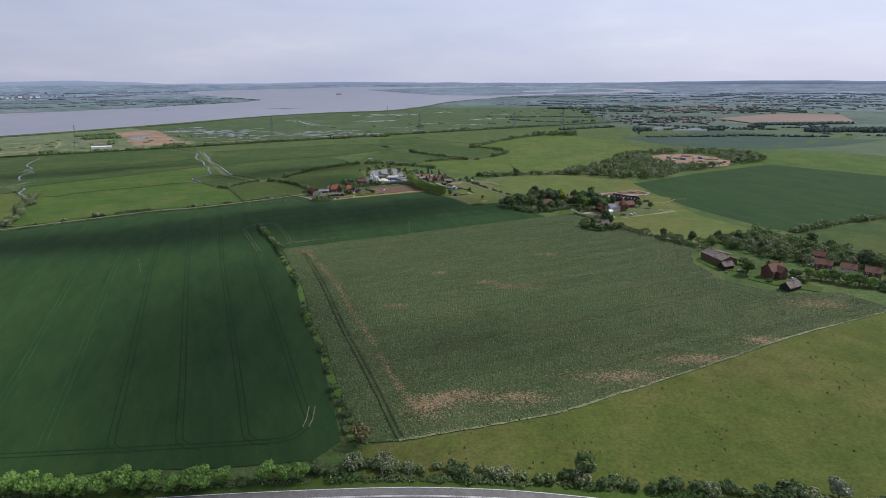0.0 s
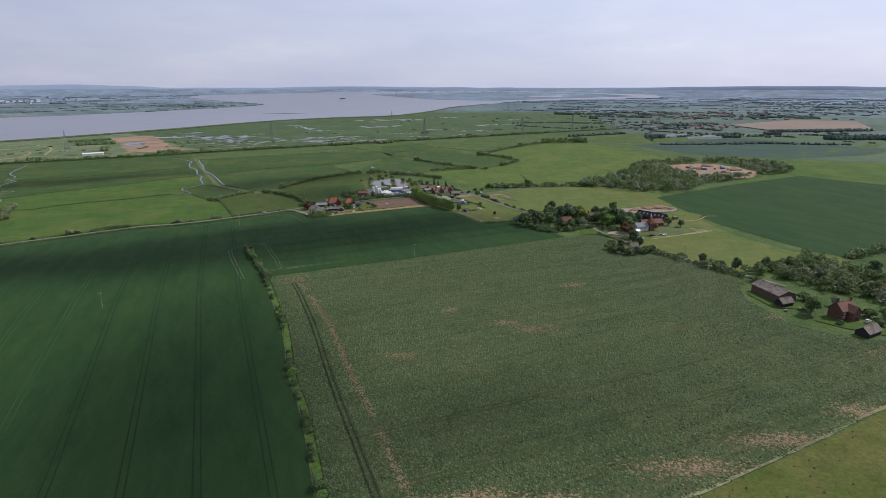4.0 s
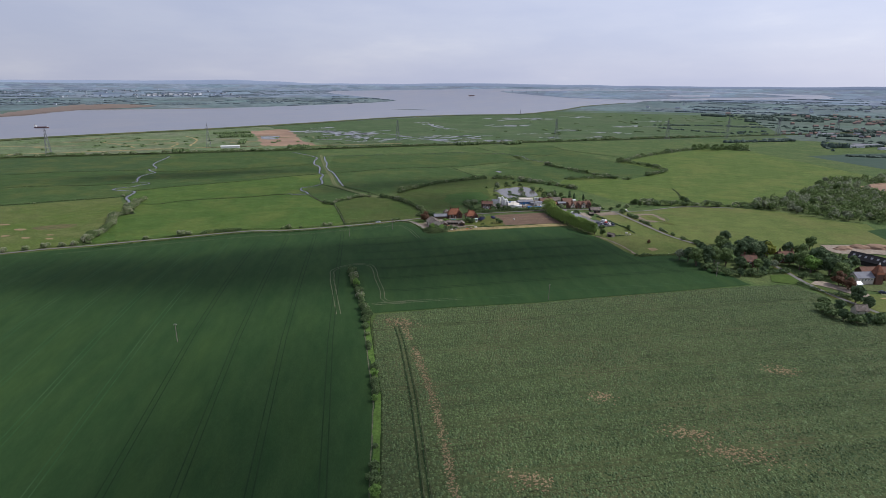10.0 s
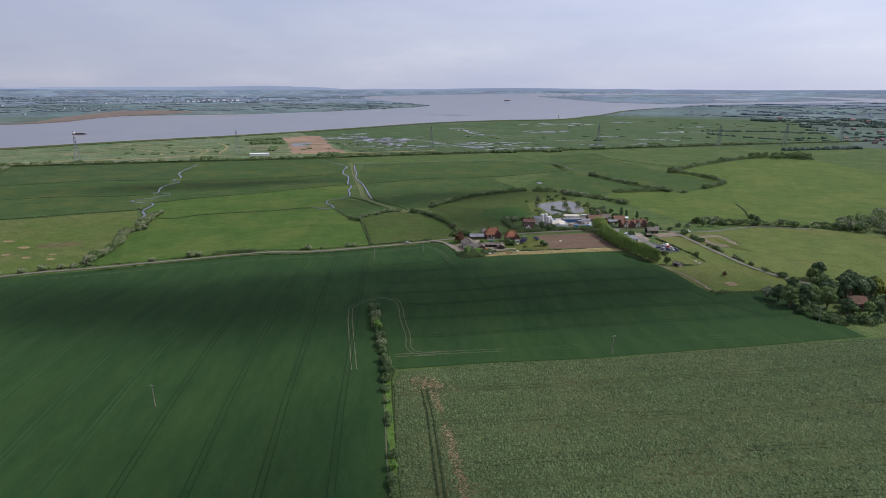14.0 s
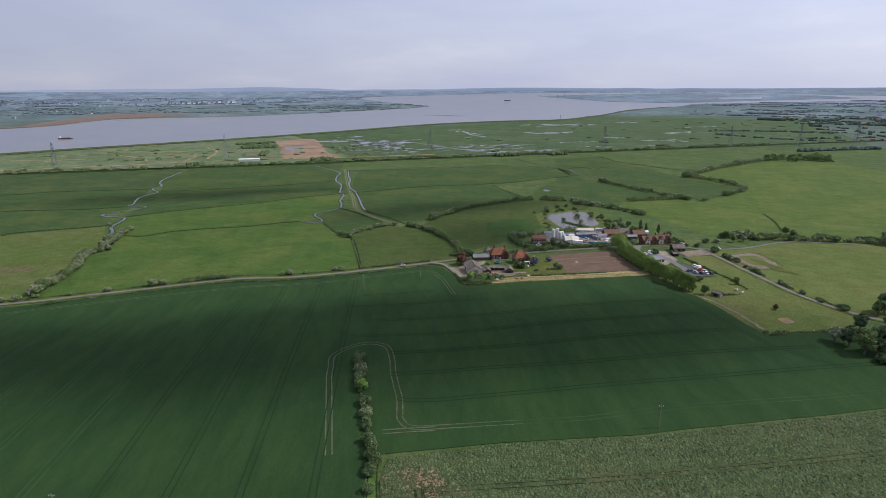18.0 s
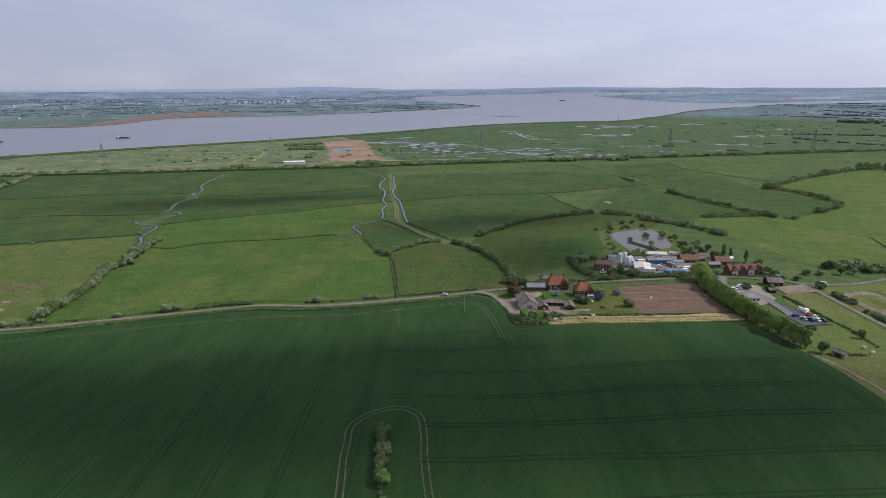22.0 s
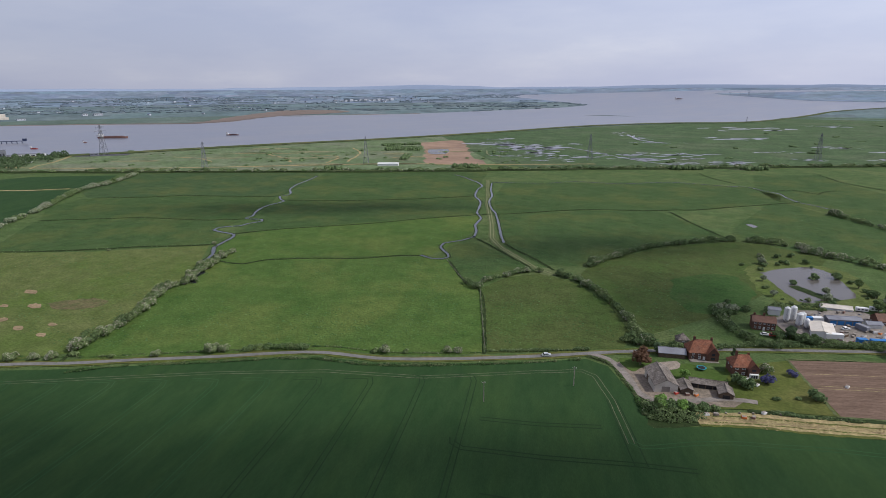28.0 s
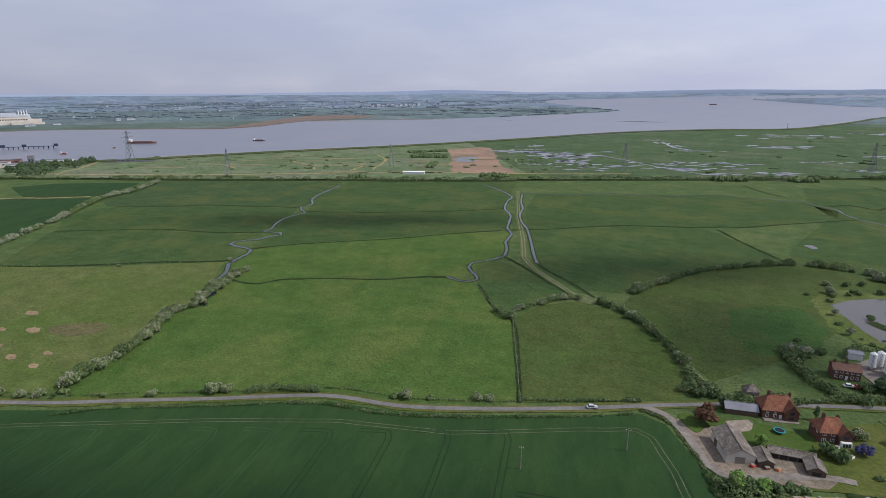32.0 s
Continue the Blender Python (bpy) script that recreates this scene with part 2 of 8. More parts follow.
M["lush_margin"] = mat("lush_grass_margin", (0.0560, 0.1060, 0.0200), (0.0800, 0.1300, 0.0300), 0.3, c3=(0.0480, 0.0800, 0.0220), scale3=0.08, bump=0.7, bump_scale=1.0, speckle=0.3)
M["asphalt"] = mat("worn_asphalt", (0.1220, 0.1180, 0.1110), (0.1560, 0.1500, 0.1410), 0.6, c3=(0.1010, 0.0980, 0.0930), scale3=0.08, bump=0.2, rough=0.85, speckle=0.12)
M["asphalt_dark"] = mat("dark_asphalt", (0.0646, 0.0646, 0.0722), (0.0836, 0.0836, 0.0912), 0.6, bump=0.2, rough=0.85)
M["concrete"] = mat("yard_concrete", (0.1550, 0.1368, 0.1186), (0.2006, 0.1778, 0.1550), 0.3, c3=(0.1231, 0.1094, 0.0912), scale3=0.08, bump=0.3, speckle=0.20)
M["gravel"] = mat("pale_gravel", (0.2394, 0.1991, 0.1596), (0.1938, 0.1649, 0.1315), 0.5, bump=0.4, speckle=0.25)
M["line"] = mat("road_paint", (0.72, 0.72, 0.70), (0.60, 0.60, 0.58), 0.8, bump=0.05)
M["sand"] = mat("quarry_sand", (0.2057, 0.1368, 0.0958), (0.2617, 0.1824, 0.1300), 0.03, c3=(0.1558, 0.1094, 0.0821), scale3=0.012, bump=0.6, bump_scale=0.2)
M["saltmarsh"] = mat("salt_marsh", (0.0755, 0.1089, 0.0487), (0.1060, 0.1379, 0.0704), 0.02, c3=(0.1323, 0.1379, 0.0958), scale3=0.008, bump=0.6, bump_scale=0.3, speckle=0.40, fine=0.18)
M["wetland"] = mat("wet_marsh", (0.0416, 0.0692, 0.0290), (0.0586, 0.0905, 0.0385), 0.02, c3=(0.0772, 0.0960, 0.0523), scale3=0.006, bump=0.6, bump_scale=0.3, speckle=0.40, fine=0.18)
M["river"] = mat("muddy_river", (0.098, 0.106, 0.140), (0.124, 0.128, 0.154), 0.008, c3=(0.140, 0.135, 0.146), scale3=0.003, f3=0.60, rough=0.28, bump=0.30, bump_scale=0.09, spec=0.42, dist=0.3, stretch=(4.0, -0.47))
M["marsh_water"] = water_mat("marsh_pool_water", (0.150, 0.147, 0.172), rough=0.30, bump=0.25, scale=0.09, spec=0.42)
M["pond"] = water_mat("pond_water", (0.075, 0.068, 0.06), rough=0.2, bump=0.08, spec=0.2)
M["ditch"] = water_mat("ditch_water", (0.0240, 0.0280, 0.0320), rough=0.10, bump=0.04)
# white walls greyed and blued by haze put into the paint colour
M["hazed_white"] = mat("hazy_white_walls", (0.27, 0.29, 0.32), (0.34, 0.36, 0.39), 0.05, bump=0.0, per_island=0.4)
M["seawall"] = mat("rough_wall_grass", (0.045, 0.062, 0.022), (0.065, 0.082, 0.032), 0.08, c3=(0.10, 0.10, 0.045), scale3=0.02, bump=0.5, speckle=0.3, fine=0.3)
M["pale_path"] = mat("dry_worn_turf", (0.1800, 0.1710, 0.0950), (0.1170, 0.1330, 0.0665), 0.08, bump=0.2, speckle=0.3, fine=0.3)
M["mud"] = mat("tidal_mud", (0.1186, 0.0928, 0.0748), (0.1541, 0.1181, 0.0935), 0.02, bump=0.3, rough=0.6)
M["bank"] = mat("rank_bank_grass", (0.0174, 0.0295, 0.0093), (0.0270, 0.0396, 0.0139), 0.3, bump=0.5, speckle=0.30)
# aerial haze put into the colour, paler and bluer from band to band
M["hazed_land"] = mat("hazed_distant_land", (0.0620, 0.0930, 0.0740), (0.0800, 0.1110, 0.0900), 0.006, c3=(0.0930, 0.1180, 0.1030), scale3=0.002, bump=0.0, speckle=0.25, fine=0.05, cells=0.0062)
M["hazed_middle"] = mat("hazed_farmland", (0.0880, 0.1200, 0.1240), (0.1040, 0.1360, 0.1410), 0.004, c3=(0.1180, 0.1450, 0.1500), scale3=0.002, bump=0.0, speckle=0.25, fine=0.03, cells=0.0075)
M["far_haze"] = mat("hazed_distance", (0.1300, 0.1620, 0.2080), (0.1470, 0.1790, 0.2240), 0.003, c3=(0.1180, 0.1500, 0.1930), scale3=0.0015, bump=0.0, speckle=0.22, fine=0.02, cells=0.009)
# crane steel carries the distance haze in its grey
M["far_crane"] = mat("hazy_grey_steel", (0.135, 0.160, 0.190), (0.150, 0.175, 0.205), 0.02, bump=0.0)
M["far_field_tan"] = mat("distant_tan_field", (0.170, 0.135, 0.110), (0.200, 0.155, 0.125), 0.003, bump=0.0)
# tree greens lightened and blued: distance haze put into the leaf colour
M["hazed_wood"] = mat("hazed_distant_woods", (0.0880, 0.1160, 0.1330), (0.1060, 0.1350, 0.1520), 0.01, bump=0.0, per_island=0.20)
M["hazed_mid_wood"] = mat("hedgerow_trees", (0.0560, 0.0810, 0.0680), (0.0740, 0.0990, 0.0830), 0.05, bump=0.0, per_island=0.30)
# village reds and brick dulled by haze put into the colour
M["hazed_roof"] = mat("hazed_red_roofs", (0.175, 0.118, 0.102), (0.205, 0.142, 0.124), 0.05, bump=0.0, per_island=0.25)
M["hazed_wall"] = mat("hazed_brick_walls", (0.165, 0.138, 0.132), (0.200, 0.172, 0.165), 0.05, bump=0.0, per_island=0.3)
# the blue of the hills is haze put into the base colour
M["hazed_hill"] = mat("hazed_hills", (0.190, 0.234, 0.312), (0.210, 0.254, 0.332), 0.002, bump=0.0)
M["oak"] = leaf_mat("tree_leaves", (0.0900, 0.1420, 0.0480), (0.1400, 0.1900, 0.0650))
M["poplar"] = leaf_mat("poplar_leaves", (0.1480, 0.2280, 0.0500), (0.2020, 0.2820, 0.0720), 0.22)
M["dark_leaf"] = leaf_mat("dark_leaves", (0.0640, 0.1050, 0.0480), (0.0980, 0.1420, 0.0640))
M["fresh"] = leaf_mat("fresh_leaves", (0.1294, 0.2322, 0.0496), (0.1760, 0.2860, 0.0701))
M["gold"] = leaf_mat("golden_leaves", (0.1785, 0.2057, 0.0358), (0.2321, 0.2525, 0.0510))
M["hedge"] = leaf_mat("hedge_leaves", (0.0750, 0.1196, 0.0458), (0.1123, 0.1573, 0.0622))
M["hawthorn"] = leaf_mat("hawthorn_leaves", (0.0980, 0.1420, 0.0520), (0.1500, 0.1960, 0.0800))
M["blossom"] = leaf_mat("white_blossom", (0.2785, 0.2713, 0.1907), (0.3713, 0.3618, 0.2717), 0.2)
M["grey_leaf"] = leaf_mat("willow_leaves", (0.1700, 0.2010, 0.1220), (0.2400, 0.2690, 0.1690))
M["copper"] = leaf_mat("copper_leaves", (0.0901, 0.0510, 0.0298), (0.1275, 0.0714, 0.0408))
M["brown_twig"] = leaf_mat("budding_brown_twigs", (0.1416, 0.1269, 0.0561), (0.1852, 0.1775, 0.0765))
M["lilac"] = leaf_mat("blue_lilac_bloom", (0.0595, 0.0595, 0.1360), (0.0850, 0.0850, 0.1870), 0.3)
M["reed"] = leaf_mat("grass_tufts", (0.0868, 0.1236, 0.0446), (0.1224, 0.1535, 0.0669), 0.3)
M["grass_dark"] = leaf_mat("dark_grass", (0.0262, 0.0702, 0.0156), (0.0348, 0.0847, 0.0195), 0.2)
M["grass_pale"] = leaf_mat("pale_grass", (0.0545, 0.1065, 0.0273), (0.0698, 0.1210, 0.0390), 0.2)
M["bark"] = mat("bark", (0.10, 0.08, 0.06), (0.15, 0.125, 0.095), 2.0, bump=0.5)
M["brick"] = mat("red_brick", (0.1114, 0.0559, 0.0407), (0.1439, 0.0805, 0.0596), 1.2, c3=(0.0906, 0.0584, 0.0487), scale3=0.3, bump=0.3)
M["tile"] = mat("clay_roof_tiles", (0.1600, 0.0640, 0.0380), (0.2150, 0.1020, 0.0640), 0.9, c3=(0.0950, 0.0560, 0.0450), scale3=0.25, bump=0.5, bump_scale=3.0, speckle=0.28, fine=2.2)
M["tile_dark"] = mat("weathered_roof_tiles", (0.1338, 0.0760, 0.0547), (0.1702, 0.1003, 0.0760), 0.7, c3=(0.1034, 0.0730, 0.0578), scale3=0.25, bump=0.5, bump_scale=3.0)
M["slate"] = mat("grey_sheet_roof", (0.1642, 0.1696, 0.1912), (0.2079, 0.2134, 0.2362), 0.3, c3=(0.1313, 0.1313, 0.1462), scale3=0.15, bump=0.3)
M["tar"] = mat("black_tarred_roof", (0.018, 0.018, 0.020), (0.028, 0.028, 0.030), 0.6, bump=0.3)
M["yard"] = mat("beige_yard_gravel", (0.15, 0.122, 0.095), (0.19, 0.155, 0.12), 0.4, c3=(0.11, 0.095, 0.07), scale3=0.1, bump=0.4, speckle=0.30)
M["fibre"] = mat("asbestos_cement_roof", (0.1010, 0.0860, 0.0740), (0.1830, 0.1610, 0.1420), 0.7, c3=(0.0780, 0.0680, 0.0540), scale3=0.22, bump=0.3, speckle=0.30, fine=1.6)
M["black_board"] = mat("black_weatherboard", (0.028, 0.026, 0.026), (0.045, 0.042, 0.040), 1.0, bump=0.3)
M["brown_board"] = mat("brown_boards", (0.0912, 0.0646, 0.0456), (0.1292, 0.0950, 0.0684), 1.0, bump=0.3)
M["render"] = mat("cream_render", (0.4560, 0.4180, 0.3572), (0.5168, 0.4788, 0.4180), 0.5, c3=(0.3952, 0.3572, 0.3040), scale3=0.2, bump=0.2)
M["white"] = mat("white_paint", (0.5776, 0.5776, 0.5624), (0.6232, 0.6232, 0.6080), 0.5, bump=0.05, rough=0.5)
M["steel"] = mat("galvanised_steel", (0.1596, 0.1649, 0.1806), (0.2022, 0.2075, 0.2244), 0.5, bump=0.1, rough=0.5, metal=0.3)
M["grey_wood"] = mat("weathered_wood", (0.1824, 0.1596, 0.1368), (0.2356, 0.2128, 0.1824), 1.5, bump=0.3)
M["blue"] = mat("blue_paint", (0.0320, 0.1260, 0.3150), (0.0400, 0.1620, 0.3750), 0.5, bump=0.1, rough=0.5)
M["teal"] = mat("teal_canvas", (0.02, 0.16, 0.20), (0.03, 0.20, 0.24), 0.5, bump=0.1, rough=0.6)
M["red"] = mat("red_paint", (0.38, 0.05, 0.04), (0.46, 0.07, 0.05), 0.5, bump=0.05, rough=0.4)
M["orange"] = mat("orange_plastic", (0.50, 0.16, 0.05), (0.58, 0.20, 0.07), 0.5, bump=0.05, rough=0.5)
M["silver"] = mat("silver_paint", (0.46, 0.48, 0.50), (0.52, 0.54, 0.56), 0.5, bump=0.02, rough=0.3, metal=0.4)
M["navy"] = mat("dark_blue_paint", (0.03, 0.04, 0.07), (0.04, 0.05, 0.09), 0.5, bump=0.02, rough=0.3)
M["hull"] = mat("ship_hull", (0.1200, 0.0840, 0.0813), (0.1800, 0.1080, 0.1000), 0.1, bump=0.1)
M["rust"] = mat("rusty_brown_hull", (0.15, 0.085, 0.07), (0.20, 0.12, 0.10), 0.1, bump=0.1)
M["rubber"] = mat("black_rubber", (0.020, 0.020, 0.020), (0.03, 0.03, 0.03), 2.0, bump=0.1)
M["glass"] = mat("window_glass", (0.035, 0.04, 0.045), (0.05, 0.055, 0.06), 0.3, bump=0.0, rough=0.08, spec=0.6)
M["skylight"] = mat("pale_skylight", (0.62, 0.64, 0.66), (0.70, 0.72, 0.74), 0.5, bump=0.0, rough=0.25, spec=0.5)
M["cloud"] = mat("cloud", (0.85, 0.85, 0.86), (0.80, 0.80, 0.82), 0.01, bump=0.0, rough=1.0, spec=0.0)

# ---- land form and mesh helpers ----
K = 1.2        # metres for one unit of the plan below
CX, CY, CH, R0, R1 = -50.0, 160.0, 100.0, 2300.0, 3800.0


def terr(x, y):
    """Height of the land: marsh at 0, the arable land a few metres higher, a low knoll at the hamlet."""
    s = ((x + 176) * 0.534 - (y - 472) * 0.845) / 140
    s = min(max(s, 0.0), 1.0)
    return 4.5 * s * s * (3 - 2 * s) + 3.5 * math.exp(-((x + 20) ** 2 + (y - 450) ** 2) / 11250)


def land(x, y, lift=0.0):
    """A place on the land, in metres, from its place in the plan. Far distance is drawn in towards a ring of hills at 4.5 km."""
    dx, dy = x - CX, y - CY
    r = math.hypot(dx, dy)
    z = terr(x, y) * K + lift
    if r <= R0:
        return Vector((x * K, y * K, z))
    k = (R0 + (R1 - R0) * (1 - R0 / r)) / r
    return Vector(((CX + dx * k) * K, (CY + dy * k) * K, CH * K * (1 - k) + z * k))


def part(name, bm, material, parent=None, label=""):
    me = bpy.data.meshes.new(name)
    bm.to_mesh(me)
    bm.free()
    return link(name, me, material, parent, label)


def link(name, me, material, parent=None, label=""):
    if not me.materials:
        me.materials.append(material)
    ob = new(name, me)
    if parent is not None:
        ob.parent = parent
    if label:
        tagged(ob, label)
    return ob


def raw(name, verts, faces, material, parent=None, label="", smooth=False):
    me = bpy.data.meshes.new(name)
    me.from_pydata([tuple(v) for v in verts], [], faces)
    if smooth:
        me.shade_smooth()
    return link(name, me, material, parent, label)


def empty(name, m):
    ob = new(name)
    ob.empty_display_size = 0.5
    ob.matrix_basis = m
    return ob


def box(bm, x0, x1, y0, y1, z0, z1, m=None):
    r = bmesh.ops.create_cube(bm, size=1.0, matrix=Matrix.LocRotScale(((x0 + x1) / 2, (y0 + y1) / 2, (z0 + z1) / 2), None, (x1 - x0, y1 - y0, z1 - z0)))
    if m is not None:
        bmesh.ops.transform(bm, matrix=m, verts=r["verts"])
    return r["verts"]


def bevelled(bm, size, segments=1):
    bmesh.ops.bevel(bm, geom=bm.edges[:], offset=size, segments=segments, affect="EDGES", clamp_overlap=True)


def tube(bm, a, b, ra, rb=None, n=6):
    a, b = Vector(a), Vector(b)
    d = b - a
    m = Matrix.Translation((a + b) / 2) @ d.to_track_quat("Z", "Y").to_matrix().to_4x4()
    bmesh.ops.create_cone(bm, cap_ends=True, segments=n, radius1=ra, radius2=ra if rb is None else rb, depth=d.length, matrix=m)


def smooth_line(pts, step, rng=None, wobble=0.0):
    """A curve through the points, one place every step metres."""
    p = [Vector((a, b)) for a, b in pts]
    out = []
    for i in range(len(p) - 1):
        a, b, c, d = p[max(i - 1, 0)], p[i], p[i + 1], p[min(i + 2, len(p) - 1)]
        n = max(1, int((c - b).length / step))
        for k in range(n):
            t = k / n
            q = 0.5 * ((2 * b) + (c - a) * t + (2 * a - 5 * b + 4 * c - d) * t * t + (3 * b - a - 3 * c + d) * t * t * t)
            if rng and wobble:
                q += Vector((rng.uniform(-wobble, wobble), rng.uniform(-wobble, wobble)))
            out.append(q)
    out.append(p[-1])
    return out


def sides(line):
    """The unit normal to the left at each place of a line."""
    out = []
    for i in range(len(line)):
        d = line[min(i + 1, len(line) - 1)] - line[max(i - 1, 0)]
        out.append(Vector((-d.y, d.x)).normalized() if d.length > 1e-6 else Vector((1, 0)))
    return out


def ribbon(name, pts, width, material, lift=0.15, step=6.0, label="", wobble=0.0, seed=1, offset=0.0, parent=None, crown=0.0, taper=False):
    """A strip along a line: a lane, a ditch, a track."""
    rng = random.Random(seed)
    line = smooth_line(pts, step, rng, wobble)
    nrm = sides(line)
    v, f = [], []
    for i, (p, n) in enumerate(zip(line, nrm)):
        w = width * (1 + (rng.uniform(-0.25, 0.25) if wobble else 0)) / 2
        if taper:
            w *= max(0.15, math.sin(math.pi * min(max(i / (len(line) - 1), 0.04), 0.96)) ** 0.4)
        for k, up in ((-1, 0), (0, crown), (1, 0)):
            q = p + n * (offset + k * w)
            v.append(land(q.x, q.y, lift + up))
    for i in range(len(line) - 1):
        a = 3 * i
        f += [(a, a + 3, a + 4, a + 1), (a + 1, a + 4, a + 5, a + 2)]
    ob = raw(name, v, f, material, parent, smooth=True)
    if parent is None:
        tagged(ob, label, kind="structure")
    return ob


from mathutils.geometry import delaunay_2d_cdt


def inside(p, poly):
    c = False
    for i in range(len(poly)):
        a, b = poly[i - 1], poly[i]
        if (a[1] > p[1]) != (b[1] > p[1]) and p[0] < (b[0] - a[0]) * (p[1] - a[1]) / (b[1] - a[1]) + a[0]:
            c = not c
    return c


def sheet(name, pts, material, lift=0.10, step=14.0, label="", edge=None, wobble=0.0, seed=1, parent=None, depth=0.0):
    """A patch of land inside an outline, lying on the ground."""
    rng = random.Random(seed)
    ring = smooth_line(list(pts) + [pts[0]], edge or step, rng, wobble)[:-1] if edge else [Vector(p) for p in pts]
    if not edge:
        fine = []
        for i in range(len(ring)):
            a, b = ring[i], ring[(i + 1) % len(ring)]
            n = max(1, int((b - a).length / step))
            fine += [a.lerp(b, k / n) for k in range(n)]
        ring = fine
    poly = [(p.x, p.y) for p in ring]
    xs, ys = [p[0] for p in poly], [p[1] for p in poly]
    grid = []
    y = min(ys) + step / 2
    while y < max(ys):
        x = min(xs) + step / 2
        while x < max(xs):
            if inside((x, y), poly):
                grid.append(Vector((x, y)))
            x += step
        y += step
    n = len(ring)
    verts, _, faces, *_ = delaunay_2d_cdt(ring + grid, [(i, (i + 1) % n) for i in range(n)], [], 1, 1e-4)
    me_v = [land(q.x, q.y, lift) for q in verts]
    ob = raw(name, me_v, [tuple(f) for f in faces], material, parent, smooth=True)
    if parent is None:
        tagged(ob, label, kind="structure")
    return ob


# ---- leaves, bushes, trees ----
def leaves(name, puffs, count, size, material, parent, seed, label="", flat=0.35, shell=0.72):
    """A crown of many small folded leaf clumps over a few uneven puffs (centre, radii)."""
    rng = np.random.default_rng(seed)
    vol = np.array([p[1][0] * p[1][1] + p[1][2] * p[1][0] for p in puffs])
    which = rng.choice(len(puffs), count, p=vol / vol.sum())
    cen, rad = np.array([p[0] for p in puffs])[which], np.array([p[1] for p in puffs])[which]
    d = rng.normal(size=(count, 3))
    d[:, 2] = np.where(d[:, 2] < -0.4, -d[:, 2] * 0.6, d[:, 2])
    d /= np.linalg.norm(d, axis=1, keepdims=True)
    c = cen + d * rad * rng.uniform(shell, 1.06, (count, 1))
    nrm = d / rad + rng.normal(size=(count, 3)) * 0.42 / rad.mean()
    nrm /= np.linalg.norm(nrm, axis=1, keepdims=True)
    ref = rng.normal(size=(count, 3))
    u = np.cross(nrm, ref)
    u /= np.linalg.norm(u, axis=1, keepdims=True)
    w = np.cross(nrm, u)
    s = (size * rng.uniform(0.55, 1.3, (count, 1)))
    bend = s * flat
    v = np.stack([c - u * s, c + w * s * 0.75 - nrm * bend, c + u * s, c - w * s * 0.75 - nrm * bend, c + nrm * s * 0.25], 1).reshape(-1, 3)
    base = np.arange(count)[:, None] * 5
    f = np.concatenate([base + [0, 4, 1], base + [1, 4, 2], base + [2, 4, 3], base + [3, 4, 0]], 1).reshape(-1, 3)
    me = bpy.data.meshes.new(name)
    me.from_pydata(v.tolist(), [], f.tolist())
    return link(name, me, material, parent, label)


STORE = {}


def tree_kind(key, h, spread, material, n, size, seed, low=0.25, puffs=7, tall=1.0, label="", trunk=True):
    """One tree: a tapered trunk with limbs, and a crown of leaf clumps. Kept to be copied."""
    rng = random.Random(seed)
    ob = empty("tree" if trunk else "bush", pose(0, 0, 0))
    bm = bmesh.new()
    r = h * 0.028
    tube(bm, (0, 0, -0.3), (0, 0, h * (low + 0.12)), r * 1.4, r, 7)
    blobs = []
    top = h * (1 - low)
    for k in range(puffs):
        a = 2 * math.pi * k / puffs + rng.uniform(-0.4, 0.4)
        lvl = rng.uniform(0.18, 0.78)
        reach = spread * (1 - 0.55 * abs(lvl - 0.4)) * rng.uniform(0.35, 0.62)
        c = (math.cos(a) * reach, math.sin(a) * reach, h * low + top * lvl)
        q = spread * rng.uniform(0.34, 0.52)
        blobs.append((c, (q, q, q * rng.uniform(0.75, 1.05) * tall)))
        tube(bm, (0, 0, h * (low + rng.uniform(-0.05, 0.1))), (c[0] * 0.85, c[1] * 0.85, c[2]), r * 0.55, r * 0.2, 5)
    blobs.append(((rng.uniform(-0.2, 0.2) * spread, rng.uniform(-0.2, 0.2) * spread, h * 0.8), (spread * 0.42, spread * 0.42, h * 0.2)))
    blobs.append(((0, 0, h * (low + 0.35 * (1 - low))), (spread * 0.55, spread * 0.55, top * 0.33)))
    part("trunk", bm, M["bark"], ob)
    leaves("crown", blobs, n, size, material, ob, seed)
    tagged(ob, label, "tree" if trunk else "bush")
    STORE[key] = ob
    return ob


def bush_kind(key, h, spread, material, n, size, seed, bloom=0, label=""):
    rng = random.Random(seed)
    ob = empty("bush", pose(0, 0, 0))
    bm = bmesh.new()
    blobs = []
    for k in range(5):
        a = 2 * math.pi * k / 5 + rng.uniform(-0.5, 0.5)
        c = (math.cos(a) * spread * 0.45, math.sin(a) * spread * 0.45, h * rng.uniform(0.3, 0.6))
        blobs.append((c, (spread * 0.5, spread * 0.5, h * rng.uniform(0.32, 0.45))))
        tube(bm, (0, 0, -0.2), c, h * 0.035, h * 0.015, 5)
    part("stem", bm, M["bark"], ob)
    leaves("foliage", blobs, n, size, material, ob, seed)
    if bloom:
        leaves("blossom", blobs, bloom, size * 0.62, M["blossom"], ob, seed + 7, "creamy white blossom", shell=0.95)
    tagged(ob, label, "bush")
    STORE[key] = ob
    return ob


USED = set()


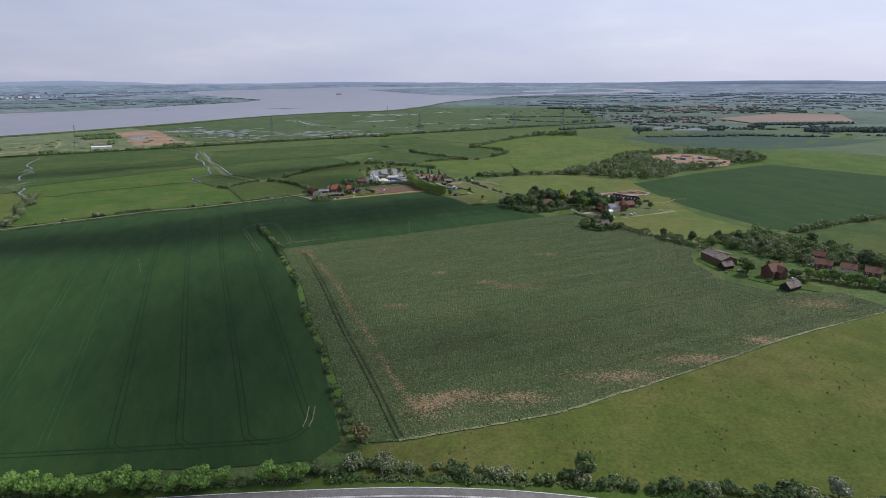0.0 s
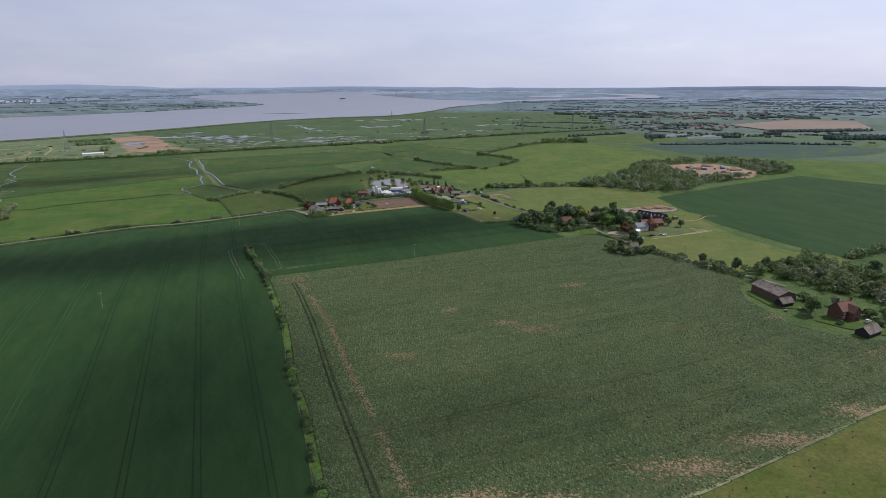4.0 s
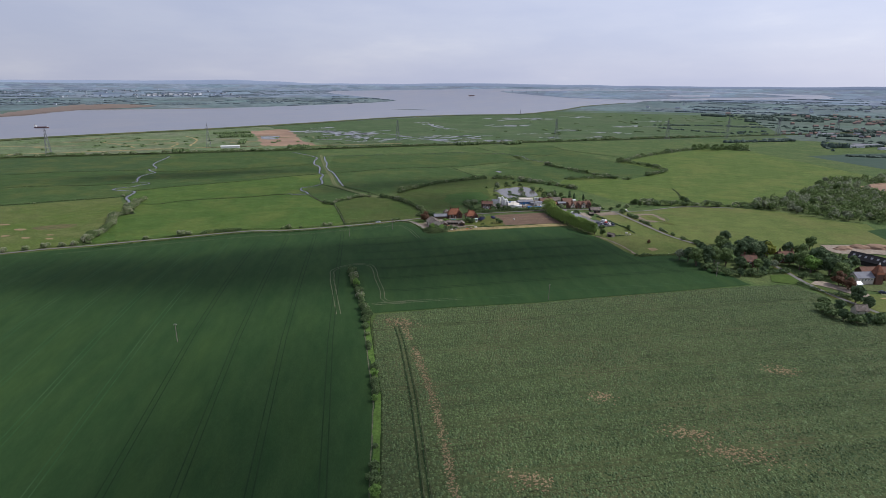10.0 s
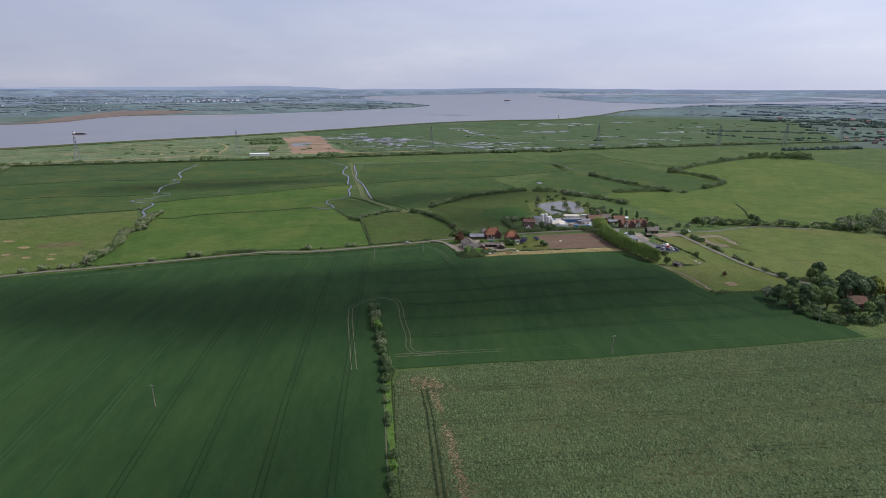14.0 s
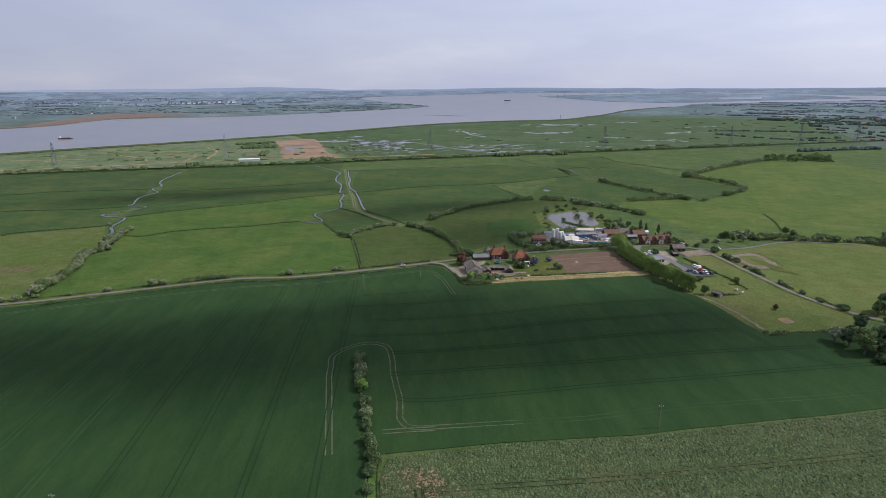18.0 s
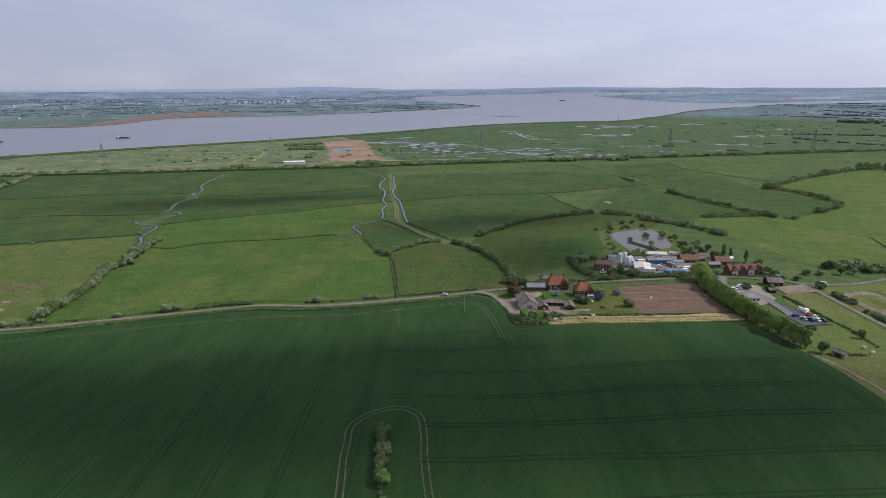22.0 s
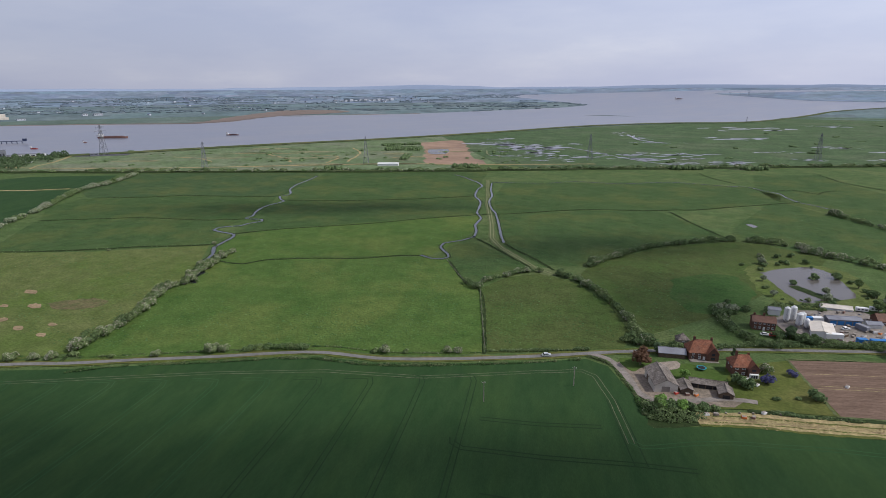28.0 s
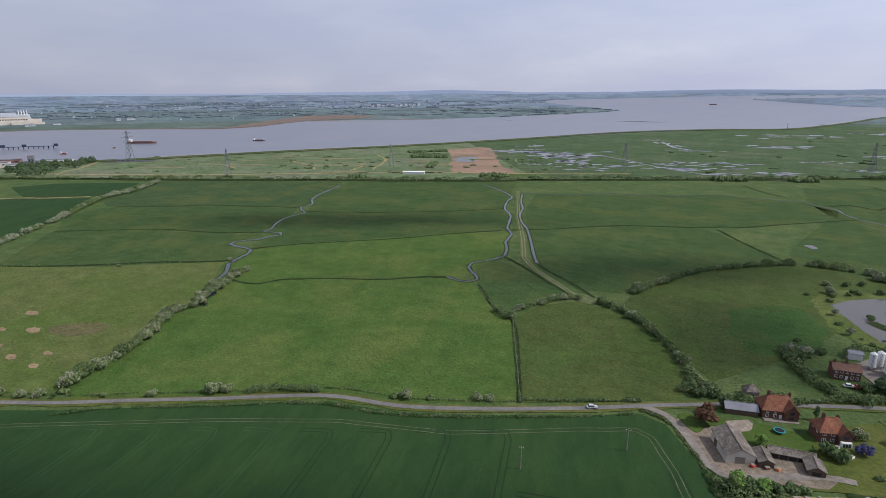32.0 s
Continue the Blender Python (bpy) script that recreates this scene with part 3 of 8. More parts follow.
def plant(key, x, y, scale=1.0, turn=None, sz=None, group="", label="", lift=0.0):
    """A tree or bush of a kind at a place; the first one of a kind is the original."""
    rng = random.Random(int(x * 131 + y * 17))
    turn = rng.uniform(0, 360) if turn is None else turn
    p = land(x, y, lift)
    src = STORE[key]
    m = pose(p.x, p.y, p.z, 0, 0, turn)
    if key in USED:
        ob = copy_thing(src, m)
    else:
        USED.add(key)
        ob = src
        ob.matrix_basis = m
    scale *= K
    s = (scale, scale, sz or scale)
    ob.scale = s
    if label:
        ob["label"] = label
    if group:
        ob["group"] = group
    return ob


MIXED = {"hedge_leaves": "hawthorn", "dark_leaves": "hedge", "hawthorn_leaves": "hedge", "willow_leaves": "hawthorn", "poplar_leaves": "poplar", "grass_tufts": "grass_pale"}


def hedge(pts, h, w, material, density=10.0, size=0.55, label="", seed=1, bloom=0.0, name="hedge", gaps=0.0, bloom_size=0.8):
    """A hedge along a line: woody stems inside and one uneven mass of leaf clumps."""
    rng = random.Random(seed)
    h, w, density = h * K, w * K, density * 1.7
    line = smooth_line(pts, max(w * 0.7, 1.3), rng, w * 0.10)
    base = land(line[0].x, line[0].y)
    ob = empty(name, Matrix.Translation(base))
    blobs, bm, length = [], bmesh.new(), 0.0
    for i, p in enumerate(line):
        if i:
            length += (p - line[i - 1]).length
        if noise.noise(Vector((p.x * 0.08, p.y * 0.08, seed))) < gaps - 0.5:
            continue
        big = 0.72 + 0.75 * (noise.noise(Vector((p.x * 0.13, p.y * 0.13, seed + 3.0))) + 0.28) + rng.uniform(-0.2, 0.24)
        big = max(0.45, big)
        g = land(p.x, p.y) - base
        blobs.append((tuple(g + Vector((0, 0, h * 0.42 * big))), (w * 0.62 * big, w * 0.62 * big, h * 0.58 * big)))
        tube(bm, g, g + Vector((rng.uniform(-0.2, 0.2), rng.uniform(-0.2, 0.2), h * 0.6 * big)), 0.09, 0.05, 4)
    tagged(part("stem", bm, M["bark"], ob), kind="stuff")
    other = M[MIXED.get(material.name, "hedge")]
    mixed = [b for i, b in enumerate(blobs) if noise.noise(Vector((i * 0.37, seed * 1.7, 0.5))) > 0.05]
    plain = [b for b in blobs if b not in mixed] or blobs
    total = max(12, int(length * density))
    leaves("foliage", plain, max(8, total * len(plain) // max(1, len(blobs))), size, material, ob, seed)
    if mixed:
        leaves("foliage", mixed, max(8, total * len(mixed) // len(blobs)), size, other, ob, seed + 1, "lighter bushes among the hedge")
    bloomed = [b for b in blobs if rng.random() < 0.34]
    if bloom and bloomed:
        leaves("blossom", bloomed, max(4, int(length * bloom * 1.7)), size * bloom_size, M["blossom"], ob, seed + 5, "creamy white blossom", shell=0.95)
    tagged(ob, label, "hedge")
    return ob

# ---- the ground, out to the horizon ----
def ground_mesh():
    radii = [0.0]
    while radii[-1] < 60000:
        r = radii[-1]
        radii.append(r + (14 if r < 620 else max(20, r * 0.045)))
    seg = 200
    v, f, slots = [land(CX, CY)], [], []
    for r in radii[1:]:
        for k in range(seg):
            a = 2 * math.pi * k / seg
            v.append(land(CX + r * math.cos(a), CY + r * math.sin(a)))
    for k in range(seg):
        f.append((0, 1 + k, 1 + (k + 1) % seg))
        slots.append(0)
    for i in range(len(radii) - 2):
        o, q = 1 + i * seg, 1 + (i + 1) * seg
        for k in range(seg):
            k2 = (k + 1) % seg
            f.append((o + k, q + k, q + k2, o + k2))
            # farther rings of ground take the paler, bluer haze colours
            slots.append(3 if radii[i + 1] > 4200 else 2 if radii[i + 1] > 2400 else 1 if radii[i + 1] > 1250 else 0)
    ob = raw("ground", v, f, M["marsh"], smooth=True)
    ob.data.materials.append(M["hazed_land"])
    ob.data.materials.append(M["hazed_middle"])
    ob.data.materials.append(M["far_haze"])
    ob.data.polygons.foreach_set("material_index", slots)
    return tagged(ob, "flat green grazing marsh and farmland to the horizon", kind="structure")


ground_mesh()


def hill_ring():
    """Low hills, blued by haze in their colour, that close the horizon all round."""
    v, f = [], []
    n = 360
    for k in range(n):
        a = 2 * math.pi * k / n
        d = Vector((math.cos(a), math.sin(a)))
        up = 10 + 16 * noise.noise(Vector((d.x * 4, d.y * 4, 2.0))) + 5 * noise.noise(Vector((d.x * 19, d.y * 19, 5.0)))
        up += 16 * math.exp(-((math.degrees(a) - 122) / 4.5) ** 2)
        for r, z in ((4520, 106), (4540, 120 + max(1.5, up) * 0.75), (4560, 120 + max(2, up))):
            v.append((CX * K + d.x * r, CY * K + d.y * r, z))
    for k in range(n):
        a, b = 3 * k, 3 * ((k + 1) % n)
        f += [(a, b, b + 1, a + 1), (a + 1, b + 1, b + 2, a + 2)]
    tagged(raw("backdrop_hills", v, f, M["hazed_hill"], smooth=True), "low hills on the horizon, haze put into their blue", kind="structure")


hill_ring()

# ---- river and far shore ----
SHORE = [(-1560, 0), (-1330, 300), (-1150, 560), (-1066, 712), (-1018, 796), (-924, 990), (-813, 1185), (-695, 1446), (-560, 1790),
         (-391, 2014), (-216, 2150), (-110, 2450), (-35, 2781), (50, 3191), (289, 3800), (380, 4029), (470, 4427), (800, 4850), (1083, 5150), (2600, 6600)]
FAR_SHORE = [(-2500, -400), (-2250, 500), (-2108, 931), (-1890, 1180), (-1650, 1340), (-1690, 1562), (-1785, 1830), (-1620, 1990), (-1414, 2225), (-1243, 2756),
             (-1137, 3219), (-1150, 3640), (-1500, 4200), (-2051, 5039), (-2914, 6444), (-3600, 8200)]
WATER = SHORE + [(3600, 9500), (3000, 20000), (-2500, 20000)] + FAR_SHORE[::-1]
sheet("water_river", WATER, M["river"], lift=0.25, step=150,
      label="wide muddy tidal river under a pale sky")
ribbon("mud_shore", FAR_SHORE[1:9], 40, M["mud"], lift=0.35, step=60, label="brown tidal mud along the far shore", wobble=12, seed=3)
ribbon("sea_wall", SHORE[1:15], 22, M["seawall"], lift=1.2, step=30, label="grassy sea wall along the river bank", crown=2.2)
sheet("mud_bank", [(-1880, 1215), (-1688, 1361), (-1833, 1606), (-2060, 1950), (-2200, 2300), (-1960, 2330), (-1800, 2230), (-1770, 2057), (-1790, 1847), (-1692, 1562), (-1650, 1345)], M["mud"],
      lift=1.2, step=60, edge=40, wobble=10, label="wide brown mud bank drying on the far shore")

# ---- fields ----
WHEAT = [(-324, 362), (-302, 377), (-260, 410), (-241, 426), (-226, 435), (-206, 442), (-188, 452), (-155, 473), (-138, 486), (-129, 484), (-119, 471),
         (-114, 466), (-109, 456), (-105.5, 449), (-93, 457), (-81, 463), (-67, 467.5), (-45, 476), (-20, 486), (-11, 473), (1, 459), (9, 446), (17, 428), (23, 419), (36, 425), (51, 431),
         (60, 413), (74, 390), (28, 366), (-15, 346), (-27, 340), (-64, 326), (-95, 312), (-95, 307), (-72, 255), (-48, 192), (-28, 129), (-34, 121),
         (-56, 118), (-84, 117), (-109, 113), (-190, 100), (-330, 120), (-420, 290)]
BEAN = [(-92, 311), (-64, 325), (-27, 339), (-15, 345), (28, 365), (74, 388), (95, 396), (103, 384), (105, 362), (118, 362), (149, 318), (136, 283),
        (142, 252), (159, 239), (185, 240), (195, 222), (189, 217), (134, 193), (98, 174), (56, 153), (33, 142), (2, 133), (-12, 129), (-23.4, 128),
        (-34, 158), (-45.6, 190), (-54.6, 210), (-61.7, 231), (-69.2, 252), (-78.2, 272), (-91, 303)]
sheet("wheat_field", WHEAT, M["wheat"], lift=0.200, step=10, label="dark green field of young wheat with tramlines")
sheet("bean_field", BEAN, M["bean"], lift=0.240, step=12, label="grey-green bean crop with thin brown patches")
sheet("meadow", [(-22, 127), (-12, 128), (2, 132), (33, 141), (56, 152), (98, 173), (134, 192), (189, 216), (300, 262), (300, 70), (60, 104), (-20, 114)],
      M["meadow"], lift=0.200, label="rough olive-green meadow with tussocks")

PARCELS = (
    ("pasture_bright", [(-376, 490), (-348, 510), (-329, 529), (-294, 550), (-266, 569), (-254, 570), (-221, 537), (-211, 535), (-174, 471), (-190, 459), (-208, 449),
                        (-229, 442), (-243, 433), (-263, 417), (-287, 399), (-306, 384), (-316, 386), (-325, 410), (-347, 440), (-362, 475)], "bright green grazed pasture"),
    ("pasture_sere", [(-211, 535), (-207, 558), (-194, 574), (-173, 571), (-146, 547), (-130, 520), (-128, 503), (-153, 485), (-173, 471)], "small green pasture inside hedges"),
    ("pasture_mid", [(-254, 572), (-265, 590), (-267, 616), (-215, 592), (-198, 576), (-207, 560), (-214, 540), (-221, 538)], "small green pasture beside the track"),
    ("pasture_bright", [(-376, 492), (-361, 497), (-348, 512), (-329, 531), (-294, 552), (-266, 572), (-268, 618), (-281, 664), (-294, 684), (-330, 652),
                        (-368, 606), (-408, 560), (-414, 540), (-405, 528), (-396, 510)], "bright green grazing marsh between ditches"),
    ("pasture_mid", [(-419, 541), (-408, 563), (-368, 609), (-330, 655), (-296, 690), (-323, 735), (-340, 757), (-377, 720), (-484, 650), (-470, 618),
                     (-450, 580), (-434, 577)], "green grazing marsh between ditches"),
    ("pasture_mid", [(-484, 652), (-377, 723), (-341, 762), (-368, 823), (-400, 905), (-478, 858), (-570, 795), (-531, 720), (-509, 680)], "green grazing marsh below the railway"),
    ("pasture_olive", [(-407, 513), (-421, 500), (-459, 464), (-488, 444), (-520, 424), (-480, 320), (-420, 300), (-330, 368), (-316, 384), (-328, 408),
                       (-350, 440), (-362, 475), (-385, 492)], "dry olive pasture with worn sandy patches"),
    ("pasture_mid", [(-520, 428), (-459, 468), (-421, 504), (-407, 517), (-430, 540), (-441, 545), (-448, 570), (-496, 547), (-558, 512), (-589, 483)], "green marsh pasture"),
    ("pasture_mid", [(-589, 487), (-496, 551), (-448, 576), (-474, 622), (-501, 654), (-599, 600), (-657, 553), (-640, 514)], "green marsh pasture"),
    ("pasture_dark", [(-657, 557), (-599, 604), (-501, 657), (-531, 720), (-564, 777), (-580, 790), (-784, 672), (-766, 664), (-703, 572)], "darker green marsh pasture"),
    ("pasture_mid", [(-238, 618), (-268, 670), (-286, 698), (-258, 720), (-222, 751), (-183, 773), (-173, 779), (-122, 728), (-110, 710), (-144, 673),
                     (-166, 627), (-176, 600), (-200, 590)], "dark green pasture beside the grass track"),
    ("pasture_mid", [(-286, 702), (-258, 724), (-222, 755), (-148, 795), (-116, 840), (-85, 878), (-86, 912), (-119, 940), (-191, 941), (-276, 887),
                     (-347, 842), (-321, 766)], "green marsh pasture with a mole-grey sheen"),
    ("pasture_sere", [(-174, 598), (-166, 625), (-144, 669), (-107, 705), (-77, 708), (-53, 700), (-60, 664), (-90, 645), (-84, 602), (-100, 560), (-122, 522), (-146, 551), (-173, 576)],
     "hummocky green pasture below the hamlet"),
    ("pasture_sunny", [(-30, 684), (-10, 668), (30, 610), (60, 606), (120, 612), (150, 640), (250, 780), (330, 850), (263, 1100), (198, 1112), (104, 995), (47, 893),
                       (95, 824), (71, 780), (47, 745), (26, 751), (-15, 742), (-24, 722)], "wide bright green pasture"),
    ("pasture_mid", [(-107, 710), (-62, 698), (-32, 686), (-26, 722), (-17, 743), (10, 752), (-9, 787), (-48, 836), (-91, 880), (-112, 742)], "green pasture round a tiny pool"),
    ("pasture_mid", [(-91, 884), (-48, 840), (-9, 790), (47, 748), (71, 784), (93, 824), (47, 890), (-28, 1018), (-52, 1080), (-118, 1040), (-110, 945)], "green pasture between hedges"),
    ("paddock", [(22, 566), (48, 578), (80, 604), (120, 610), (154, 594), (179, 561), (196, 556), (188, 500), (182, 494), (168, 494), (138, 484), (136, 462), (120, 448), (96, 452), (66, 458), (48, 480), (34, 522)], "olive-green paddock beyond the lane"),
    ("paddock", [(-3, 462), (8, 448), (17, 430), (23, 421), (36, 427), (51, 433), (66, 448), (47, 478), (33, 518), (22, 548), (8, 545), (4, 525), (18, 497), (7, 490), (2, 478)],
     "mown green paddock beside the lane"),
    ("wheat", [(187, 500), (186, 533), (283, 599), (394, 662), (465, 576), (560, 500), (640, 480), (560, 480), (350, 402), (228, 350), (218, 361), (204, 399), (194, 430), (190, 452)], "dark green arable field"),
    ("pasture_mid", [(232, 346), (352, 398), (560, 474), (700, 440), (480, 300), (330, 262), (246, 285)], "green field behind the houses"),
    ("paddock", [(108, 384), (112, 362), (122, 356), (160, 318), (206, 326), (230, 346), (204, 362), (189, 400), (185, 470), (178, 470), (150, 460), (160, 432), (150, 412), (140, 396), (124, 392)], "grass paddock behind the oast house"),
    ("pasture_bright", [(290, 604), (368, 683), (440, 770), (486, 822), (560, 770), (640, 660), (760, 560), (645, 486), (565, 505), (468, 580), (396, 666)], "light green field beyond the arable land"),
    ("hazed_arable", [(331, 1054), (420, 1110), (501, 1150), (599, 1224), (640, 1150), (700, 1050), (780, 980), (620, 880), (503, 853), (420, 890), (378, 919)], "dark green arable field"),
    ("hazed_pasture", [(505, 848), (622, 874), (785, 976), (900, 900), (820, 700), (650, 664), (564, 776)], "green field towards the village"),
    ("hazed_pasture", [(605, 1228), (646, 1154), (706, 1054), (786, 984), (960, 1120), (900, 1290), (740, 1360)], "green field towards the village, greyed by painted haze"),
    ("wheat", [(-783, 652), (-766, 640), (-727, 580), (-760, 545), (-785, 532), (-873, 549), (-861, 591)], "dark green arable field"),
    ("wheat", [(-722, 570), (-700, 562), (-641, 508), (-600, 466), (-640, 400), (-760, 440), (-790, 520), (-762, 538)], "dark green arable field"),
)
for i, (key, pts, label) in enumerate(PARCELS):
    sheet("arable_field" if key in ("wheat", "hazed_arable") else "pasture", pts, M[key], lift=0.12 + 0.012 * (i % 4), step=16, label=label)

sheet("salt_marsh", [(-1560, -40), (-1330, 280), (-1150, 540), (-1062, 700), (-1015, 790), (-920, 985), (-809, 1180), (-740, 1330), (-430, 985), (-478, 870), (-784, 680), (-1000, 556)],
      M["saltmarsh"], lift=0.200, step=30, label="pale rough grazing on the landfill beside the river")
sheet("wetland", [(-738, 1328), (-691, 1440), (-538, 1778), (-340, 2070), (-196, 2275), (-116, 2550), (600, 2500), (420, 1400), (-28, 1180), (-354, 960), (-428, 984)],
      M["wetland"], lift=0.180, step=50, label="wet marsh with shallow pools")
sheet("sand_quarry", [(-690, 1180), (-655, 1260), (-577, 1161), (-500, 1045), (-441, 967), (-508, 932), (-537, 962), (-600, 1060)], M["sand"], lift=0.332, step=25, edge=20, wobble=5,
      label="bare sandy tip with a small pool")
sheet("quarry_pool", [(-612, 1088), (-583, 1105), (-553, 1049), (-575, 1036)], M["pond"], lift=0.458, step=12, edge=8, label="brown pool on the bare sand")
sheet("pond", [(-88, 640), (-73, 660), (-58, 664), (-48, 640), (-46, 619), (-58, 608), (-66, 598), (-75, 610)], M["pond"], lift=0.248, step=5, edge=4, wobble=0.8, label="small farm pond with wooded islets")
sheet("lush_patch", [(-128, 600), (-118, 618), (-103, 626), (-92, 614), (-88, 598), (-92, 572), (-98, 562), (-112, 558), (-122, 572), (-126, 586)], M["lush_turf"], lift=0.20, step=6, edge=5, wobble=1.4, seed=51, label="lush darker patch in the hummocky pasture")
sheet("pond_bank", [(-96, 640), (-90, 662), (-74, 672), (-50, 668), (-38, 644), (-36, 616), (-52, 600), (-66, 590), (-84, 600), (-90, 620)], M["pasture_olive"], lift=0.220, step=6, edge=4, wobble=1.2, seed=4,
      label="rough dark grass round the farm pond")
sheet("pond_spit", [(-74, 622), (-64, 612), (-56, 607), (-52, 612), (-62, 618), (-70, 626)], M["bank"], lift=0.353, step=4, edge=3, wobble=0.6, seed=6, label="grassy spit running into the pond")
sheet("marsh_pool", [(-105, 764), (-101, 767), (-96, 759), (-99, 755)], M["pond"], lift=0.248, step=4, edge=3, label="tiny round marsh pool")
sheet("plough_land", [(-72, 523), (-35, 543), (-20, 499), (-58, 484)], M["soil"], lift=0.332, step=6, label="bare brown ploughed plot")
sheet("dry_margin", [(-96, 466), (-88, 469), (-83, 472), (-75, 475), (-60, 481), (-40, 489), (-21, 498), (-16, 491), (-21, 486.6), (-45, 476.4), (-67, 468), (-81, 463.6), (-94, 458)], M["straw"], lift=0.262, step=4, edge=3,
      wobble=0.45, label="strip of dry yellow grass beside the wheat")
for i, off in enumerate((-2.6, -1.1, 1.3)):
    ribbon("dry_wheeling", [(-92, 463), (-82, 468), (-66, 473.5), (-45, 481.5), (-24, 490)], (0.5, 0.4, 0.9)[i], M[("meadow", "bare", "meadow")[i]], lift=0.29, step=2, wobble=0.28, seed=41 + i, offset=off,
           label="green wheeling through the dry grass" if i != 1 else "bare wheeling through the dry grass")
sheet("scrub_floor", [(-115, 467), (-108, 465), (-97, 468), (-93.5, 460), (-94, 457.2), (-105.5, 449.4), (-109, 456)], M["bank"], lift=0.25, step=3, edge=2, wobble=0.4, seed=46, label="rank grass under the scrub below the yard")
ribbon("dry_fringe", [(-94, 457.6), (-81, 463.6), (-67, 468), (-45, 476.6), (-21, 486.8)], 1.3, M["meadow"], lift=0.275, step=1.6, wobble=0.4, seed=52, label="ragged grass edge between wheat and dry strip")
for pts in ([(-73, 524), (-66, 505), (-59, 484)], [(-59, 483), (-40, 490.6), (-20, 498)], [(-72, 524.5), (-54, 534), (-36, 543)]):
    ribbon("plough_margin", pts, 0.9, M["track"], lift=0.345, step=2, wobble=0.25, seed=53, label="dry grass margin of the ploughed plot")
ribbon("rough_bank", [(-82, 474), (-74, 476.4), (-66, 478.6), (-52, 484), (-38, 490)], 2.2, M["bank"], lift=0.33, step=2, wobble=0.5, seed=45, label="rank green bank above the dry grass")
sheet("garden_lawn", [(-92, 505), (-72, 523), (-58, 484), (-84, 474), (-97, 467), (-99, 470), (-86, 480), (-88, 484)], M["meadow"], lift=0.248, step=5, label="rough garden lawn with shrubs")
sheet("farm_yard", [(-127, 489), (-119, 479), (-113, 469), (-105, 465), (-86, 474), (-84, 479), (-90, 484), (-104, 484), (-112, 492), (-122, 497)], M["yard"], lift=0.290, step=5,
      label="concrete farm yard and track")
sheet("house_lawn", [(-113, 493), (-104, 486), (-91, 487), (-90, 500), (-104, 501)], M["lawn"], lift=0.332, step=5, label="mown lawn between the barn and the farmhouse")
sheet("depot_yard", [(-72, 550), (-60, 548), (-30, 556), (-30, 585), (-45, 600), (-70, 585), (-80, 566)], M["concrete"], lift=0.353, step=6, label="pale concrete depot yard")
sheet("car_park", [(1, 502), (6, 491), (17, 498), (10, 513), (3, 520)], M["asphalt_dark"], lift=0.374, step=5, label="dark tarmac car park")
sheet("stable_yard", [(-19, 545), (-3, 552), (2, 530), (-6, 515), (-17, 523)], M["gravel"], lift=0.353, step=5, label="pale gravel yard with parked cars")
sheet("menage", [(4, 552), (19, 563), (24, 552), (9, 540)], M["yard"], lift=0.311, step=6, label="brown-grey earth paddock")
sheet("riding_arena", [(33, 551), (49, 561), (55, 533), (43, 522), (35, 537)], M["yard"], lift=0.27, step=5, edge=4, wobble=0.7, seed=31, label="worn sandy riding ground in the paddock")
sheet("worn_arena_grass", [(37, 548), (47, 555), (51, 537), (43, 530)], M["paddock"], lift=0.31, step=5, edge=3, wobble=0.5, seed=32, label="grass inside the worn riding ground")
ribbon("worn_strip", [(2, 459), (9, 451), (16, 439.5), (23, 424.5)], 1.6, M["yard"], lift=0.27, step=2, wobble=0.35, seed=33, label="bare brown strip along the paddock edge")
sheet("bare_hollow", [(31, 438), (35, 441), (37, 437), (33, 434)], M["bare"], lift=0.29, step=2, edge=1.5, wobble=0.3, seed=34, label="bare earth hollow in the paddock")
sheet("dry_paddock", [(131, 392), (144, 408), (156, 420), (168, 419), (178, 411), (164, 402), (148, 396)], M["pale_path"], lift=0.28, step=6, edge=4, wobble=0.8, seed=35, label="dry bleached grass behind the oast house")
ribbon("paddock_track", [(129, 387), (150, 397), (180, 411)], 1.2, M["straw"], lift=0.31, step=5, wobble=0.2, seed=36, label="pale track across the paddock")
sheet("round_lawn", [(164, 446), (170, 466), (182, 473), (194, 461), (186, 448), (174, 441)], M["paddock"], lift=0.29, step=5, edge=4, label="round green lawn at the field corner")
ribbon("lawn_track", [(163, 444), (168, 440), (178, 441), (188, 447), (196, 456), (206, 457)], 0.9, M["straw"], lift=0.32, step=4, wobble=0.2, seed=37, label="pale track curving round the lawn")
sheet("pit_floor", [(272, 700), (280, 770), (342, 802), (372, 770), (364, 700), (336, 652), (296, 654)], M["sand"], lift=0.290, step=14, edge=12, wobble=4, label="bare earth of a gravel pit")
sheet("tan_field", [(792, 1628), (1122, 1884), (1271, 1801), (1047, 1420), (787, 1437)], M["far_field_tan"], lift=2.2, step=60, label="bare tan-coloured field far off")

# tramlines: pairs of wheel ruts
def ruts(pts, material, gap=1.8, w=0.45, label="pair of tractor wheel ruts in the crop", lift=0.245, step=10):
    fine = [pts[0]]
    for a, b in zip(pts, pts[1:]):      # even steps, so that the curve stays true
        n = max(1, int(math.hypot(b[0] - a[0], b[1] - a[1]) / 7))
        fine += [(a[0] + (b[0] - a[0]) * q / n, a[1] + (b[1] - a[1]) * q / n) for q in range(1, n + 1)]
    pts = fine
    for s in (-1, 1):
        ribbon("tramline", pts, w, material, lift=lift, step=step, label=label, offset=s * gap / 2)


